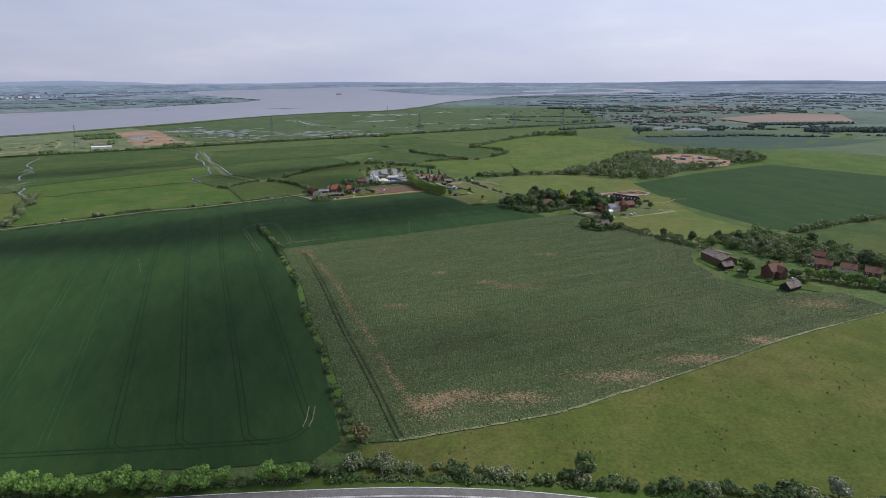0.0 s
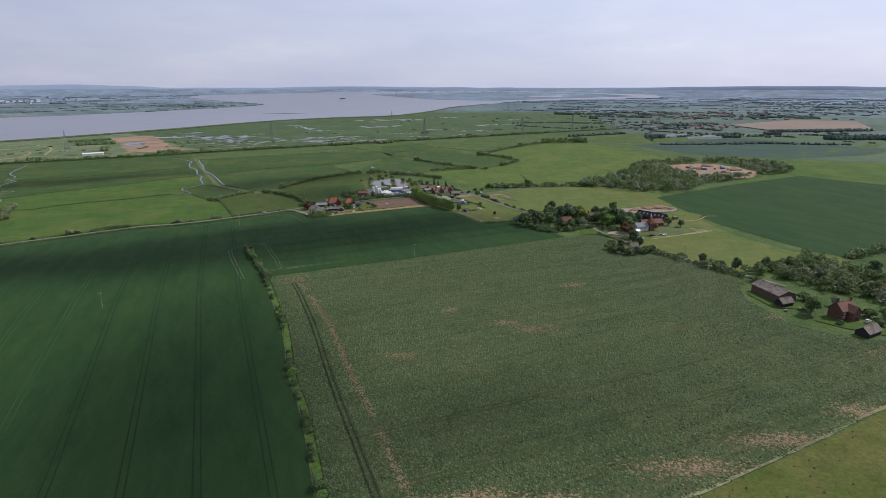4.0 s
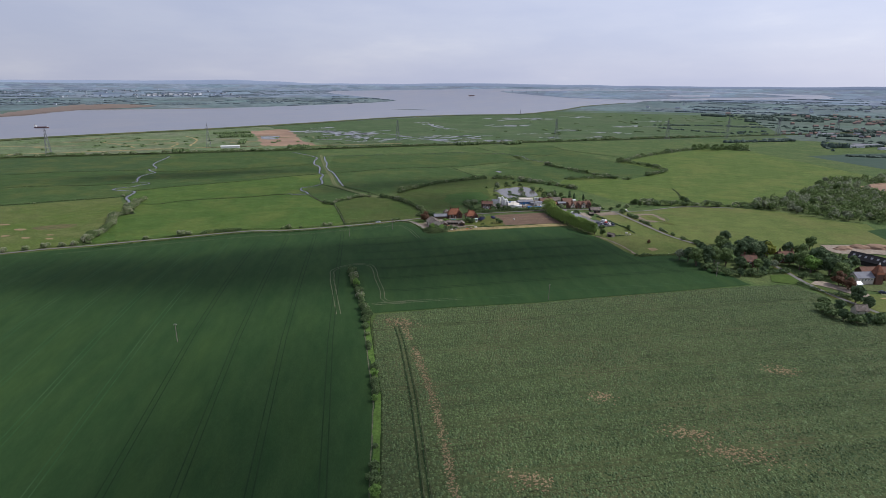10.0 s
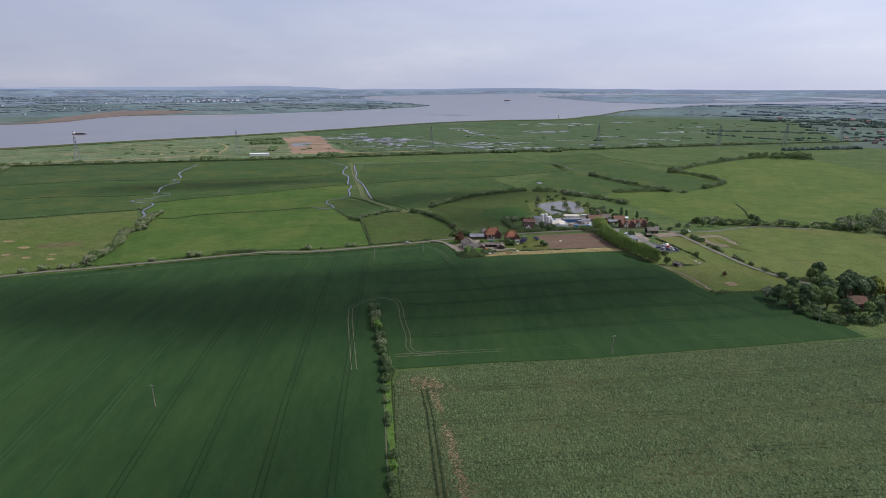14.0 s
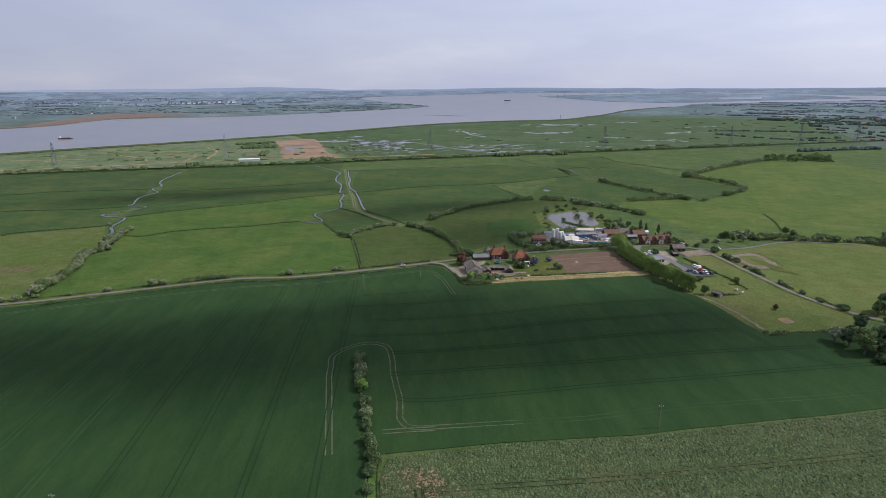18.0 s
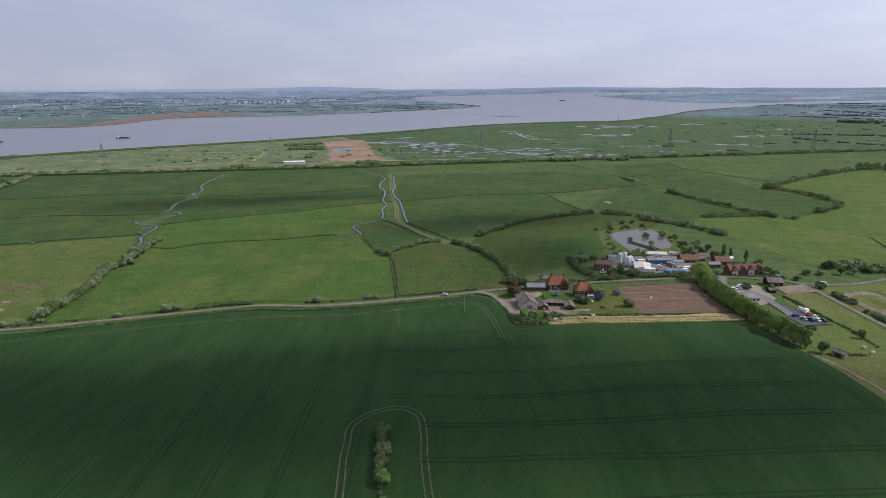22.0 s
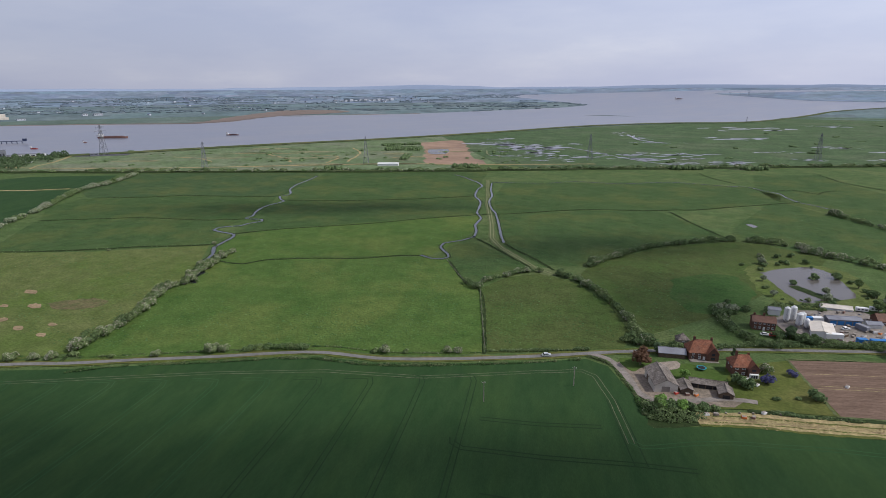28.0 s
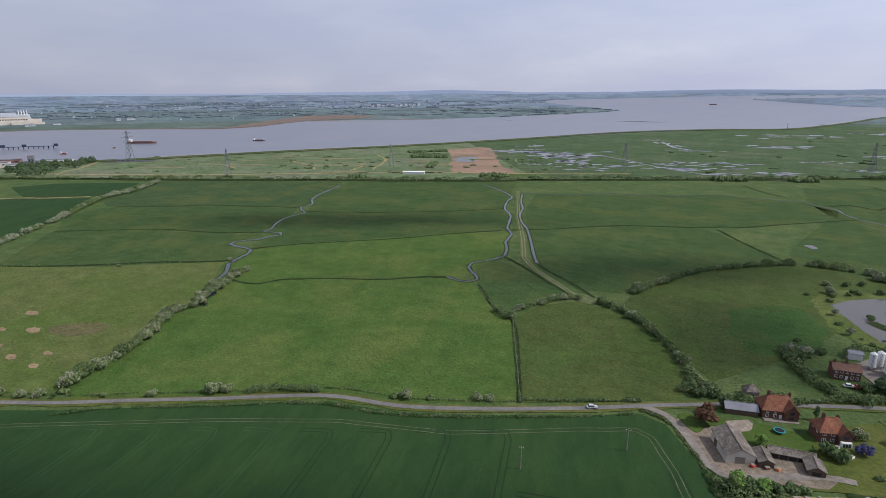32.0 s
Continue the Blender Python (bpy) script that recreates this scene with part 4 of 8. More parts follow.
# ---- lanes, tracks, ditches ----
LANE = [(-520, 215), (-420, 292), (-345, 350), (-328, 365), (-306, 380), (-287, 395), (-263, 413), (-243, 429), (-229, 438), (-208, 445), (-190, 455), (-173, 466), (-153, 480),
        (-140, 490), (-125, 501), (-110, 511), (-82, 528), (-55, 543), (-33, 556), (-19, 563), (-1, 567), (18, 565), (26, 545), (34, 518), (48, 477), (64, 457), (84, 446), (96, 426), (101, 405), (107, 388), (119, 367), (130, 350), (165, 300)]
ribbon("road_lane", LANE, 2.35, M["asphalt"], lift=0.383, step=6, label="narrow grey country lane", crown=0.05)
ribbon("lane_verge", LANE, 5.0, M["meadow"], lift=0.274, step=6, label="dry grassy verges of the lane", wobble=0.5, seed=5)
sheet("drive_island", [(-127, 493), (-121, 496), (-114, 497), (-114, 493), (-118, 489), (-120, 484), (-126, 489)], M["lawn"], lift=0.41, step=2, edge=1.5, label="grass island round the copper tree")
sheet("forecourt", [(-118, 491), (-108, 501), (-106, 496), (-110, 490), (-115, 485)], M["gravel"], lift=0.402, step=3, edge=2, wobble=0.3, seed=49, label="beige gravel forecourt of the farmhouse")
ribbon("farm_drive", [(-139, 491), (-131, 490), (-122, 481), (-114.5, 469), (-109, 465.5), (-101, 470), (-88, 479), (-80, 481)], 2.8, M["concrete"], lift=0.395, step=4, label="grey concrete farm drive")
ribbon("side_lane", [(18, 565), (44, 574), (79, 603), (120, 606)], 2.4, M["asphalt"], lift=0.374, step=8, label="narrow side lane")
ribbon("stable_drive", [(-19, 562), (-19, 545), (-6, 536), (0, 518), (4, 504)], 4.0, M["asphalt"], lift=0.400, step=4, label="grey drive to the car park")
MAIN = [(-400, 20), (-150, 92), (-100, 100), (-67, 104.4), (-22, 107.4), (5, 107.4), (33, 104.4), (90, 94), (200, 60), (420, -40)]
ribbon("road_main", MAIN, 6.4, M["asphalt"], lift=0.374, step=6, label="grey two-lane main road", crown=0.06)
ribbon("road_verge", MAIN, 15.0, M["lawn"], lift=0.248, step=6, label="mown grass verge of the main road")
for off in (-2.9, 2.9):
    ribbon("edge_line", MAIN, 0.15, M["line"], lift=0.46, step=6, label="white edge line", offset=off)
for off in (-0.14, 0.14):
    ribbon("centre_line", MAIN, 0.12, M["line"], lift=0.52, step=6, label="solid line of the double white centre line", offset=off)

TRACK = [(-372, 850), (-313, 738), (-273, 668), (-252, 628), (-235, 609), (-216, 595), (-200, 582), (-188, 577)]
ribbon("grass_track", TRACK, 4.6, M["track"], lift=0.248, step=10, label="trodden grass track across the marsh", wobble=0.6)
ruts(TRACK, M["pale_path"], gap=2.0, w=0.6, lift=0.274, label="pair of pale wheel lines on the grass track")
sheet("track_end", [(-203, 582), (-192, 585), (-182, 578), (-192, 573)], M["track"], lift=0.265, step=5, edge=3, wobble=0.7, label="worn gateway at the end of the track")

DITCHES = (
    ([(-426, 867), (-392, 846), (-363, 817), (-352, 790), (-338, 760), (-322, 738), (-308, 712), (-301, 694), (-288, 677), (-281, 656), (-271, 641), (-264, 623)], 3.6),
    ([(-358, 833), (-341, 798), (-325, 769), (-314, 742), (-299, 718), (-286, 700), (-277, 684), (-264, 662), (-254, 646), (-240, 622)], 3.6),
    ([(-564, 774), (-544, 730), (-533, 706), (-522, 690), (-505, 676), (-500, 668), (-502, 660), (-492, 652), (-480, 645), (-478, 630), (-475, 617), (-463, 599), (-454, 588), (-453, 579), (-446, 580)], 3.6),
    ([(-446, 580), (-438, 583), (-433, 579), (-436, 568), (-435, 560), (-441, 554), (-444, 547), (-441, 541), (-430, 540), (-418, 540), (-411, 533), (-406, 522), (-400, 511), (-391, 504), (-384, 497), (-379, 489), (-368, 479),
      (-359, 475), (-356, 468), (-347, 462)], 4.6),
    ([(-371, 485), (-371, 494), (-364, 495), (-354, 498), (-348, 510), (-325, 528), (-300, 544), (-284, 560), (-272, 568)], 1.3),
    ([(-272, 568), (-262, 566), (-256, 568), (-254, 574), (-259, 581), (-266, 586), (-272, 593), (-274, 600), (-268, 612), (-265, 626)], 3.4),
    ([(-520, 426), (-489, 446), (-462, 469), (-442, 488), (-418, 506), (-408, 515)], 2.6),
    ([(-590, 486), (-556, 514), (-529, 536), (-496, 549), (-470, 562), (-453, 577)], 1.4),
    ([(-653, 560), (-609, 592), (-586, 616), (-545, 636), (-505, 656)], 1.2),
    ([(-485, 648), (-432, 677), (-377, 720), (-339, 759)], 1.2),
    ([(-419, 541), (-397, 572), (-359, 612), (-330, 650), (-300, 684)], 1.5),
    ([(-298, 686), (-272, 708), (-258, 722), (-240, 742), (-225, 754), (-177, 779), (-160, 792), (-147, 799), (-128, 820), (-112, 838), (-90, 862), (-70, 882)], 2.0),
    ([(-163, 780), (-139, 746), (-112, 711)], 1.2),
    ([(-361, 839), (-312, 862), (-291, 884), (-277, 893), (-233, 904), (-210, 926), (-188, 941), (-142, 943), (-118, 947), (-104, 934), (-87, 920), (-82, 902), (-70, 882), (-58, 872), (-46, 858)], 2.9),
    ([(-174, 1025), (-158, 996), (-146, 981), (-130, 964)], 1.6),
    ([(-92, 936), (-78, 950), (-66, 944), (-56, 936), (-49, 955), (-40, 968)], 2.8),
    ([(-54, 1085), (-40, 1050), (-28, 1026), (18, 982), (51, 958), (66, 963)], 2.2),
    ([(85, 698), (86, 672), (83, 634)], 1.2),
    ([(-263, 623), (-226, 598), (-205, 583), (-198, 579)], 1.4),
    ([(-238, 620), (-227, 611), (-207, 598), (-189, 583)], 1.4),
    ([(-250, 567), (-221, 538)], 1.1),
    ([(-210, 533), (-193, 505), (-174, 470)], 1.2),
    ([(-310, 378), (-318, 387), (-325, 402), (-328, 412), (-345, 433)], 1.2),
)
def meander(pts, size, seed):
    line = smooth_line(pts, 7.0)
    return [(p.x + n.x * d, p.y + n.y * d) for p, n, d in ((p, n, size * 2.2 * noise.noise(Vector((p.x * 0.024, p.y * 0.024, seed * 3.1)))) for p, n in zip(line, sides(line)))]


for i, (pts, w) in enumerate(DITCHES):
    w = w * 0.5
    pts = meander(pts, 0.25 + w * 0.25, i)
    ribbon("water_ditch", pts, w, M["ditch"] if w > 1.4 else M["bank"], lift=0.257, step=4, wobble=w * 0.2, seed=40 + i,
           label="winding reed-edged marsh ditch" if w > 1.4 else "narrow overgrown marsh drain")
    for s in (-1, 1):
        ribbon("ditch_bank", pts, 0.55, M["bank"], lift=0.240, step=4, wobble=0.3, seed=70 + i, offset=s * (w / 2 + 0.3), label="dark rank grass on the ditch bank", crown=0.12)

for k in range(0, 11):
    x0, y0, x1, y1 = -39 - 20.5 * k, 138 + 4.5 * k, -159 - 15.5 * k, 430 - 9.8 * k
    hy = 128.5 + (x0 + 50) * 0.085
    lean = (x0 - x1) / (y1 - y0)
    xf = x0 + (y0 - hy) * lean
    up = (359 + (x1 + 311) * 0.66 - y1) / (1 + 0.66 * lean)      # how far on to the headland by the lane
    foot = [(xf + 6.0, hy + 0.5), (xf + 2.2, hy + 0.9), (xf + 0.2 - lean * 3, hy + 3.2), (xf - lean * 7, hy + 7)] if k else [(-39, 139)]
    ruts(foot + [(x0 - lean * 9, y0 + 9), ((x0 + x1) / 2 - 2, (y0 + y1) / 2), (x1, y1), (x1 - lean * (up - 4), y1 + up - 4), (x1 - lean * up - 0.8, y1 + up - 1.2), (x1 - lean * up - 3.4, y1 + up - 2.2), (x1 - lean * up - 9, y1 + up - 5.6)], M["rut_dark"] if k < 4 else M["rut"], step=3, w=0.37)
ruts([(-300, 112), (-180, 118), (-109, 123.5), (-84, 125.6), (-56, 128), (-45, 129.4), (-41.2, 131.4), (-39.4, 134.6), (-39, 139)], M["rut_dark"], step=2, w=0.5)
ruts([(-39.2, 135.5), (-39, 139), (-39.8, 146)], M["pale_path"], step=2, w=0.32, lift=0.253)
ruts([(-311, 359), (-289, 376), (-251, 405), (-218, 427), (-184, 442), (-170, 452), (-151, 466), (-136, 475.6), (-131, 474), (-121, 460), (-114, 447), (-109, 437.5)], M["rut_pale"], w=0.28, step=3)
ruts([(-110.5, 441), (-109, 438.5), (-106, 437.4), (-103, 439), (-94, 446), (-84, 452), (-74, 456), (-62, 461), (-50, 465), (-30, 472)], M["rut"], w=0.4, step=3)
ruts([(-121, 460), (-114, 447), (-109, 437.5), (-104, 428)], M["rut_dark"], w=0.36, step=3, gap=3.4)
ruts([(-108, 308), (-128, 346), (-134, 360), (-132, 368), (-126, 374), (-118, 373), (-112, 364), (-108, 355), (-99, 338), (-95.5, 329), (-93, 326.5), (-89, 326), (-60, 337)], M["rut_pale"], w=0.4, step=2)
WHEEL = [(-80.5, 302), (-74.5, 290), (-59.5, 254), (-52, 234), (-45.5, 216), (-37.5, 195), (-29, 174), (-20.3, 152), (-15.5, 138.6), (-12, 130)]
ruts([(x + 0.55, y + 0.2) for x, y in WHEEL], M["wheel_mud"], gap=1.8, w=0.3, step=3, lift=0.47, label="pale soil beside the tractor ruts")
ruts(WHEEL, M["rut_dark"], gap=1.7, w=0.21, step=3, lift=0.50, label="pair of dark tractor ruts along the bean field")
SPRAY = ([(-153, 428), (-136, 434), (-119, 442)],
         [(-155, 415), (-153.5, 412.5), (-150, 411.5), (-128, 419), (-106, 428), (-91, 433)],
         [(-136, 396), (-107, 405), (-86, 414), (-66, 424), (-44, 435), (-8, 450)],
         [(-141, 383), (-139.5, 380), (-136, 378.5), (-102, 389), (-83, 397), (-64, 407), (-44, 416), (0, 435)],
         [(-114, 368), (-97, 374), (-80, 381), (-62, 389), (-24, 407), (12, 422)],
         [(-108, 353), (-92, 359), (-76, 366), (-43, 379), (-8, 395), (39, 415)],
         [(-101, 341), (-99.5, 339.3), (-96.5, 339), (-87, 342), (-58, 355), (-43, 362), (-2, 380), (32, 396), (58, 408)])
for pts in SPRAY:
    ruts(pts, M["rut_dark"], w=0.5, step=4)
ruts([(-98, 321.5), (-92, 324), (-84, 327)], M["rut_pale"], w=0.5, step=2, lift=0.255)
ruts([(-92, 324), (-70, 333), (-42, 344), (-14, 358), (24, 374), (60, 391)], M["rut"], w=0.3, step=4)
ruts([(-16, 465), (-7, 457), (0, 447), (12, 423), (24, 409), (44, 398)], M["rut_dark"], w=0.5, step=4)

# bean tramlines across the field, from the wheeling beside the hedge
for k in range(0, 13):
    o2 = Vector((-16, 138)) + Vector((-0.39, 0.92)) * (19.5 * k)
    pts = [o2 + Vector((0.92, 0.39)) * (6.0 * i) + Vector((-0.39, 0.92)) * (1.6 * math.sin(i * 0.16 + k)) for i in range(-10, 45)]
    pts = [(p.x, p.y) for p in pts if inside((p.x, p.y), BEAN)]
    if len(pts) > 3:
        ruts(pts[1:], M["wheel_mud"], gap=1.7, w=0.2, step=6, lift=0.46, label="thin dark wheeling across the bean crop")
MARGIN = [(-24.8, 129), (-35.4, 158), (-47, 190), (-55.9, 210), (-63, 231), (-70.5, 252), (-79.5, 272), (-92.4, 301), (-94.8, 308)]
ribbon("wheat_edge", MARGIN, 0.34, M["rut_pale"], lift=0.27, step=3, wobble=0.1, seed=11, offset=1.45, label="pale trodden edge of the wheat beside the grass")
# dark ribbon stands in for the shade between the grass and the beans
ribbon("bean_edge", MARGIN, 0.4, M["bank"], lift=0.29, step=3, wobble=0.1, seed=13, offset=-1.2, label="dark strip painted as the shaded gap between beans and grass")
ribbon("hedge_margin", MARGIN, 2.1, M["lush_margin"], lift=0.275, step=3, wobble=0.3, seed=12, label="bright green grass strip beside the hedge", crown=0.04)
ruts([(148, 305), (140, 301), (132, 295), (126, 288), (123, 280), (122.6, 273), (124, 267), (132, 249), (143, 237), (154, 230)], M["wheel_mud"], gap=1.8, w=0.42, step=3, lift=0.46, label="dark wheeling curving round the barn plot")
ribbon("field_edge", [(-12, 129.2), (2, 133.2), (33, 142.2), (56, 153.2), (98, 174.2), (134, 193.2), (189, 217.2)], 0.9, M["pale_path"], lift=0.27, step=3, wobble=0.2, seed=14, label="pale trodden edge between the beans and the meadow")
# furrows and pale rows on the ploughed plot
for i in range(1, 22):
    t = i / 22
    a, b = (-72 + 14 * t, 523 - 39 * t), (-35 + 15 * t, 543 - 44 * t)
    pale = i in (6, 11, 12)
    a2, b2 = (a[0] + (b[0] - a[0]) * 0.03, a[1] + (b[1] - a[1]) * 0.03), (a[0] + (b[0] - a[0]) * 0.97, a[1] + (b[1] - a[1]) * 0.97)
    ribbon("furrow", [a2, ((a2[0] + b2[0]) / 2, (a2[1] + b2[1]) / 2), b2], 0.22 if pale else 0.30, M["straw" if pale else "furrow"], lift=0.39, step=4, wobble=0.08, seed=600 + i,
           label="pale row of dry stems on the ploughed plot" if pale else "dark furrow in the ploughed plot")

# ---- kinds of trees and bushes ----
tree_kind("oak", 11, 5.0, M["oak"], 760, 0.85, 11, low=0.1, label="broad green deciduous tree in full leaf")
tree_kind("dark", 12, 5.2, M["dark_leaf"], 760, 0.9, 12, low=0.1, label="dense dark green tree")
tree_kind("fresh", 7, 3.4, M["fresh"], 620, 0.52, 13, low=0.05, label="fresh bright green young tree")
tree_kind("gold", 10, 4.4, M["gold"], 560, 0.8, 14, low=0.1, label="golden-leaved tree in a garden")
tree_kind("copper", 7, 3.4, M["copper"], 480, 0.6, 15, low=0.1, label="copper-leaved tree in a garden")
tree_kind("conifer", 11, 2.0, M["dark_leaf"], 300, 0.7, 16, low=0.08, tall=2.2, label="narrow dark conifer in a garden")
tree_kind("poplar", 12.4, 2.6, M["poplar"], 2000, 0.36, 17, low=0.02, puffs=9, tall=2.2, label="tall leafy poplar in a windbreak row")
tree_kind("willow", 8, 4.2, M["grey_leaf"], 560, 0.75, 18, low=0.15, label="pale grey-green willow in leaf")
bush_kind("may", 3.6, 2.6, M["hawthorn"], 260, 0.42, 21, bloom=170, label="hawthorn bush with white may blossom")
bush_kind("shrub", 3.0, 2.2, M["hedge"], 240, 0.42, 22, label="rounded dark green shrub")
bush_kind("scrub", 2.2, 1.9, M["hawthorn"], 110, 0.45, 23, label="low grey-green marsh scrub")
bush_kind("lilac", 3.4, 2.6, M["lilac"], 200, 0.45, 24, label="round bush in deep blue-violet bloom")
bush_kind("brown", 5.0, 2.8, M["brown_twig"], 240, 0.5, 25, label="brown budding bush in the hedge line")

# ---- hedges ----
HEDGES = (
    ([(-26, 129), (-36, 158), (-47.5, 190), (-56.5, 210), (-63.5, 231), (-71, 252), (-80, 272), (-93, 301)], 1.3, 1.3, "hedge", 15, 0.36, 0.0, "broken low hedge between the wheat and the beans", 0.62),
    ([(-94, 307), (-104, 324), (-114, 341), (-125, 362)], 3.0, 2.2, "hedge", 22, 0.42, 0.8, "tall hawthorn hedge ending in the wheat", 0.12),
    ([(-378, 508), (-362, 475), (-350, 457), (-353, 450), (-347, 440), (-334, 425), (-325, 410), (-322, 400), (-316, 388)], 4.2, 3.8, "hawthorn", 16, 0.55, 1.6, "flowering hawthorn hedge along the marsh ditch", 0.1),
    ([(-221, 538), (-212, 534), (-214, 544), (-207, 561), (-201, 573), (-194, 577)], 2.8, 2.6, "hawthorn", 12, 0.5, 1.6, "low flowering hedge at the field corner", 0.15),
    ([(-183, 577), (-173, 574), (-160, 564), (-146, 549), (-134, 532), (-127, 519), (-119, 511)], 3.4, 3.6, "hedge", 16, 0.55, 0.6, "curving dark hedge along the farm ditch", 0.0),
    ([(-174, 601), (-166, 627), (-156, 653), (-144, 671), (-124, 693), (-107, 707), (-92, 711), (-77, 710), (-53, 702)], 3.6, 4.0, "hedge", 14, 0.6, 0.6, "arching hedge round the pasture", 0.15),
    ([(-766, 666), (-726, 618), (-703, 572), (-641, 514), (-604, 475), (-575, 443)], 4.5, 6.0, "grey_leaf", 8, 0.9, 1.0, "pale grey hedge beside the arable fields", 0.0),
    ([(-113, 510), (-97, 520), (-82, 532), (-55, 547), (-33, 560)], 2.4, 2.4, "hedge", 16, 0.45, 0.4, "roadside hedge past the farmhouse", 0.1),
    ([(-140, 494), (-160, 481), (-178, 470)], 1.3, 1.4, "hedge", 12, 0.4, 0.3, "low clipped roadside hedge", 0.1),
    ([(-103, 565), (-98, 552), (-92, 541), (-84, 535), (-76, 533)], 3.0, 3.4, "hedge", 14, 0.5, 0.5, "thick hedge beside the depot garden", 0.0),
    ([(-48, 838), (-9, 788), (33, 746), (47, 745)], 4.0, 5.0, "hedge", 9, 0.8, 1.0, "dark leafy hedge across the pastures", 0.1),
    ([(49, 903), (81, 863), (95, 824), (71, 780)], 4.2, 6.0, "hedge", 8, 0.9, 0.6, "curving dark hedge across the pastures", 0.1),
    ([(45, 893), (104, 997), (198, 1115), (263, 1101)], 4.5, 6.0, "hawthorn", 6, 1.0, 0.8, "long grey-green hedge between far pastures", 0.1),
    ([(-65, 699), (-36, 688), (-10, 667)], 3.8, 4.4, "hawthorn", 11, 0.7, 2.0, "flowering hedge beyond the pond", 0.0),
    ([(-21, 725), (39, 756)], 3.6, 4.0, "hedge", 9, 0.8, 0.5, "dark leafy hedge across the pastures", 0.1),
    ([(40, 607), (81, 609), (117, 613), (150, 615)], 4.5, 6.0, "hedge", 10, 0.8, 1.5, "thick hedge beside the side lane", 0.05),
    ([(27, 560), (36, 524), (50, 481), (67, 455)], 2.0, 2.2, "hedge", 10, 0.5, 0.5, "low hedge along the lane", 0.45),
    ([(24, 420), (36, 426), (51, 432)], 1.4, 1.4, "hedge", 8, 0.4, 0.3, "low hedge at the field edge", 0.2),
    ([(121, 355), (150, 314), (153, 303)], 3.6, 4.0, "hedge", 16, 0.55, 0.5, "dark hedge behind the bean field", 0.0),
    ([(229, 348), (290, 376), (352, 400), (450, 440), (560, 478)], 3.5, 5.0, "hedge", 8, 0.9, 0.5, "dark field hedge running into the distance", 0.0),
)
for i, (pts, h, w, key, dens, size, bloom, label, gaps) in enumerate(HEDGES):
    hedge(pts, h, w, M[key], dens, size, label, 100 + i, bloom, gaps=gaps)

# ---- buildings ----
def slab(bm, q, t):
    vv = [bm.verts.new(c) for c in q] + [bm.verts.new((a, b, c + t)) for a, b, c in q]
    n = len(q)
    bm.faces.new([vv[i] for i in range(n)])
    bm.faces.new([vv[n + i] for i in reversed(range(n))])
    for i in range(n):
        j = (i + 1) % n
        bm.faces.new((vv[i], vv[n + i], vv[n + j], vv[j]))
    bmesh.ops.recalc_face_normals(bm, faces=bm.faces[:])


def window(ob, face, u, v, w, h, wd, dp, frame_mat="white"):
    """A window in a wall: a frame with a glazed pane set in it."""
    m = {"S": pose(u, -dp / 2, v), "N": pose(u, dp / 2, v, 0, 0, 180), "E": pose(wd / 2, u, v, 0, 0, 90), "W": pose(-wd / 2, u, v, 0, 0, -90)}[face]
    bm = bmesh.new()
    t = 0.12
    for x0, x1, z0, z1 in ((-w / 2, -w / 2 + t, 0, h), (w / 2 - t, w / 2, 0, h), (-w / 2, w / 2, 0, t), (-w / 2, w / 2, h - t, h), (-t / 3, t / 3, 0, h)):
        box(bm, x0, x1, -0.09, 0.05, z0, z1, m)
    win = part("window", bm, M[frame_mat], ob)
    bm = bmesh.new()
    box(bm, -w / 2 + t, w / 2 - t, -0.03, 0.03, t, h - t, m)
    part("pane", bm, M["glass"], win)


def door(ob, face, u, w, h, wd, dp, material="brown_board"):
    m = {"S": pose(u, -dp / 2, 0), "N": pose(u, dp / 2, 0, 0, 0, 180), "E": pose(wd / 2, u, 0, 0, 0, 90), "W": pose(-wd / 2, u, 0, 0, 0, -90)}[face]
    bm = bmesh.new()
    box(bm, -w / 2, w / 2, -0.08, 0.04, -0.2, h, m)
    part("door", bm, M[material], ob)


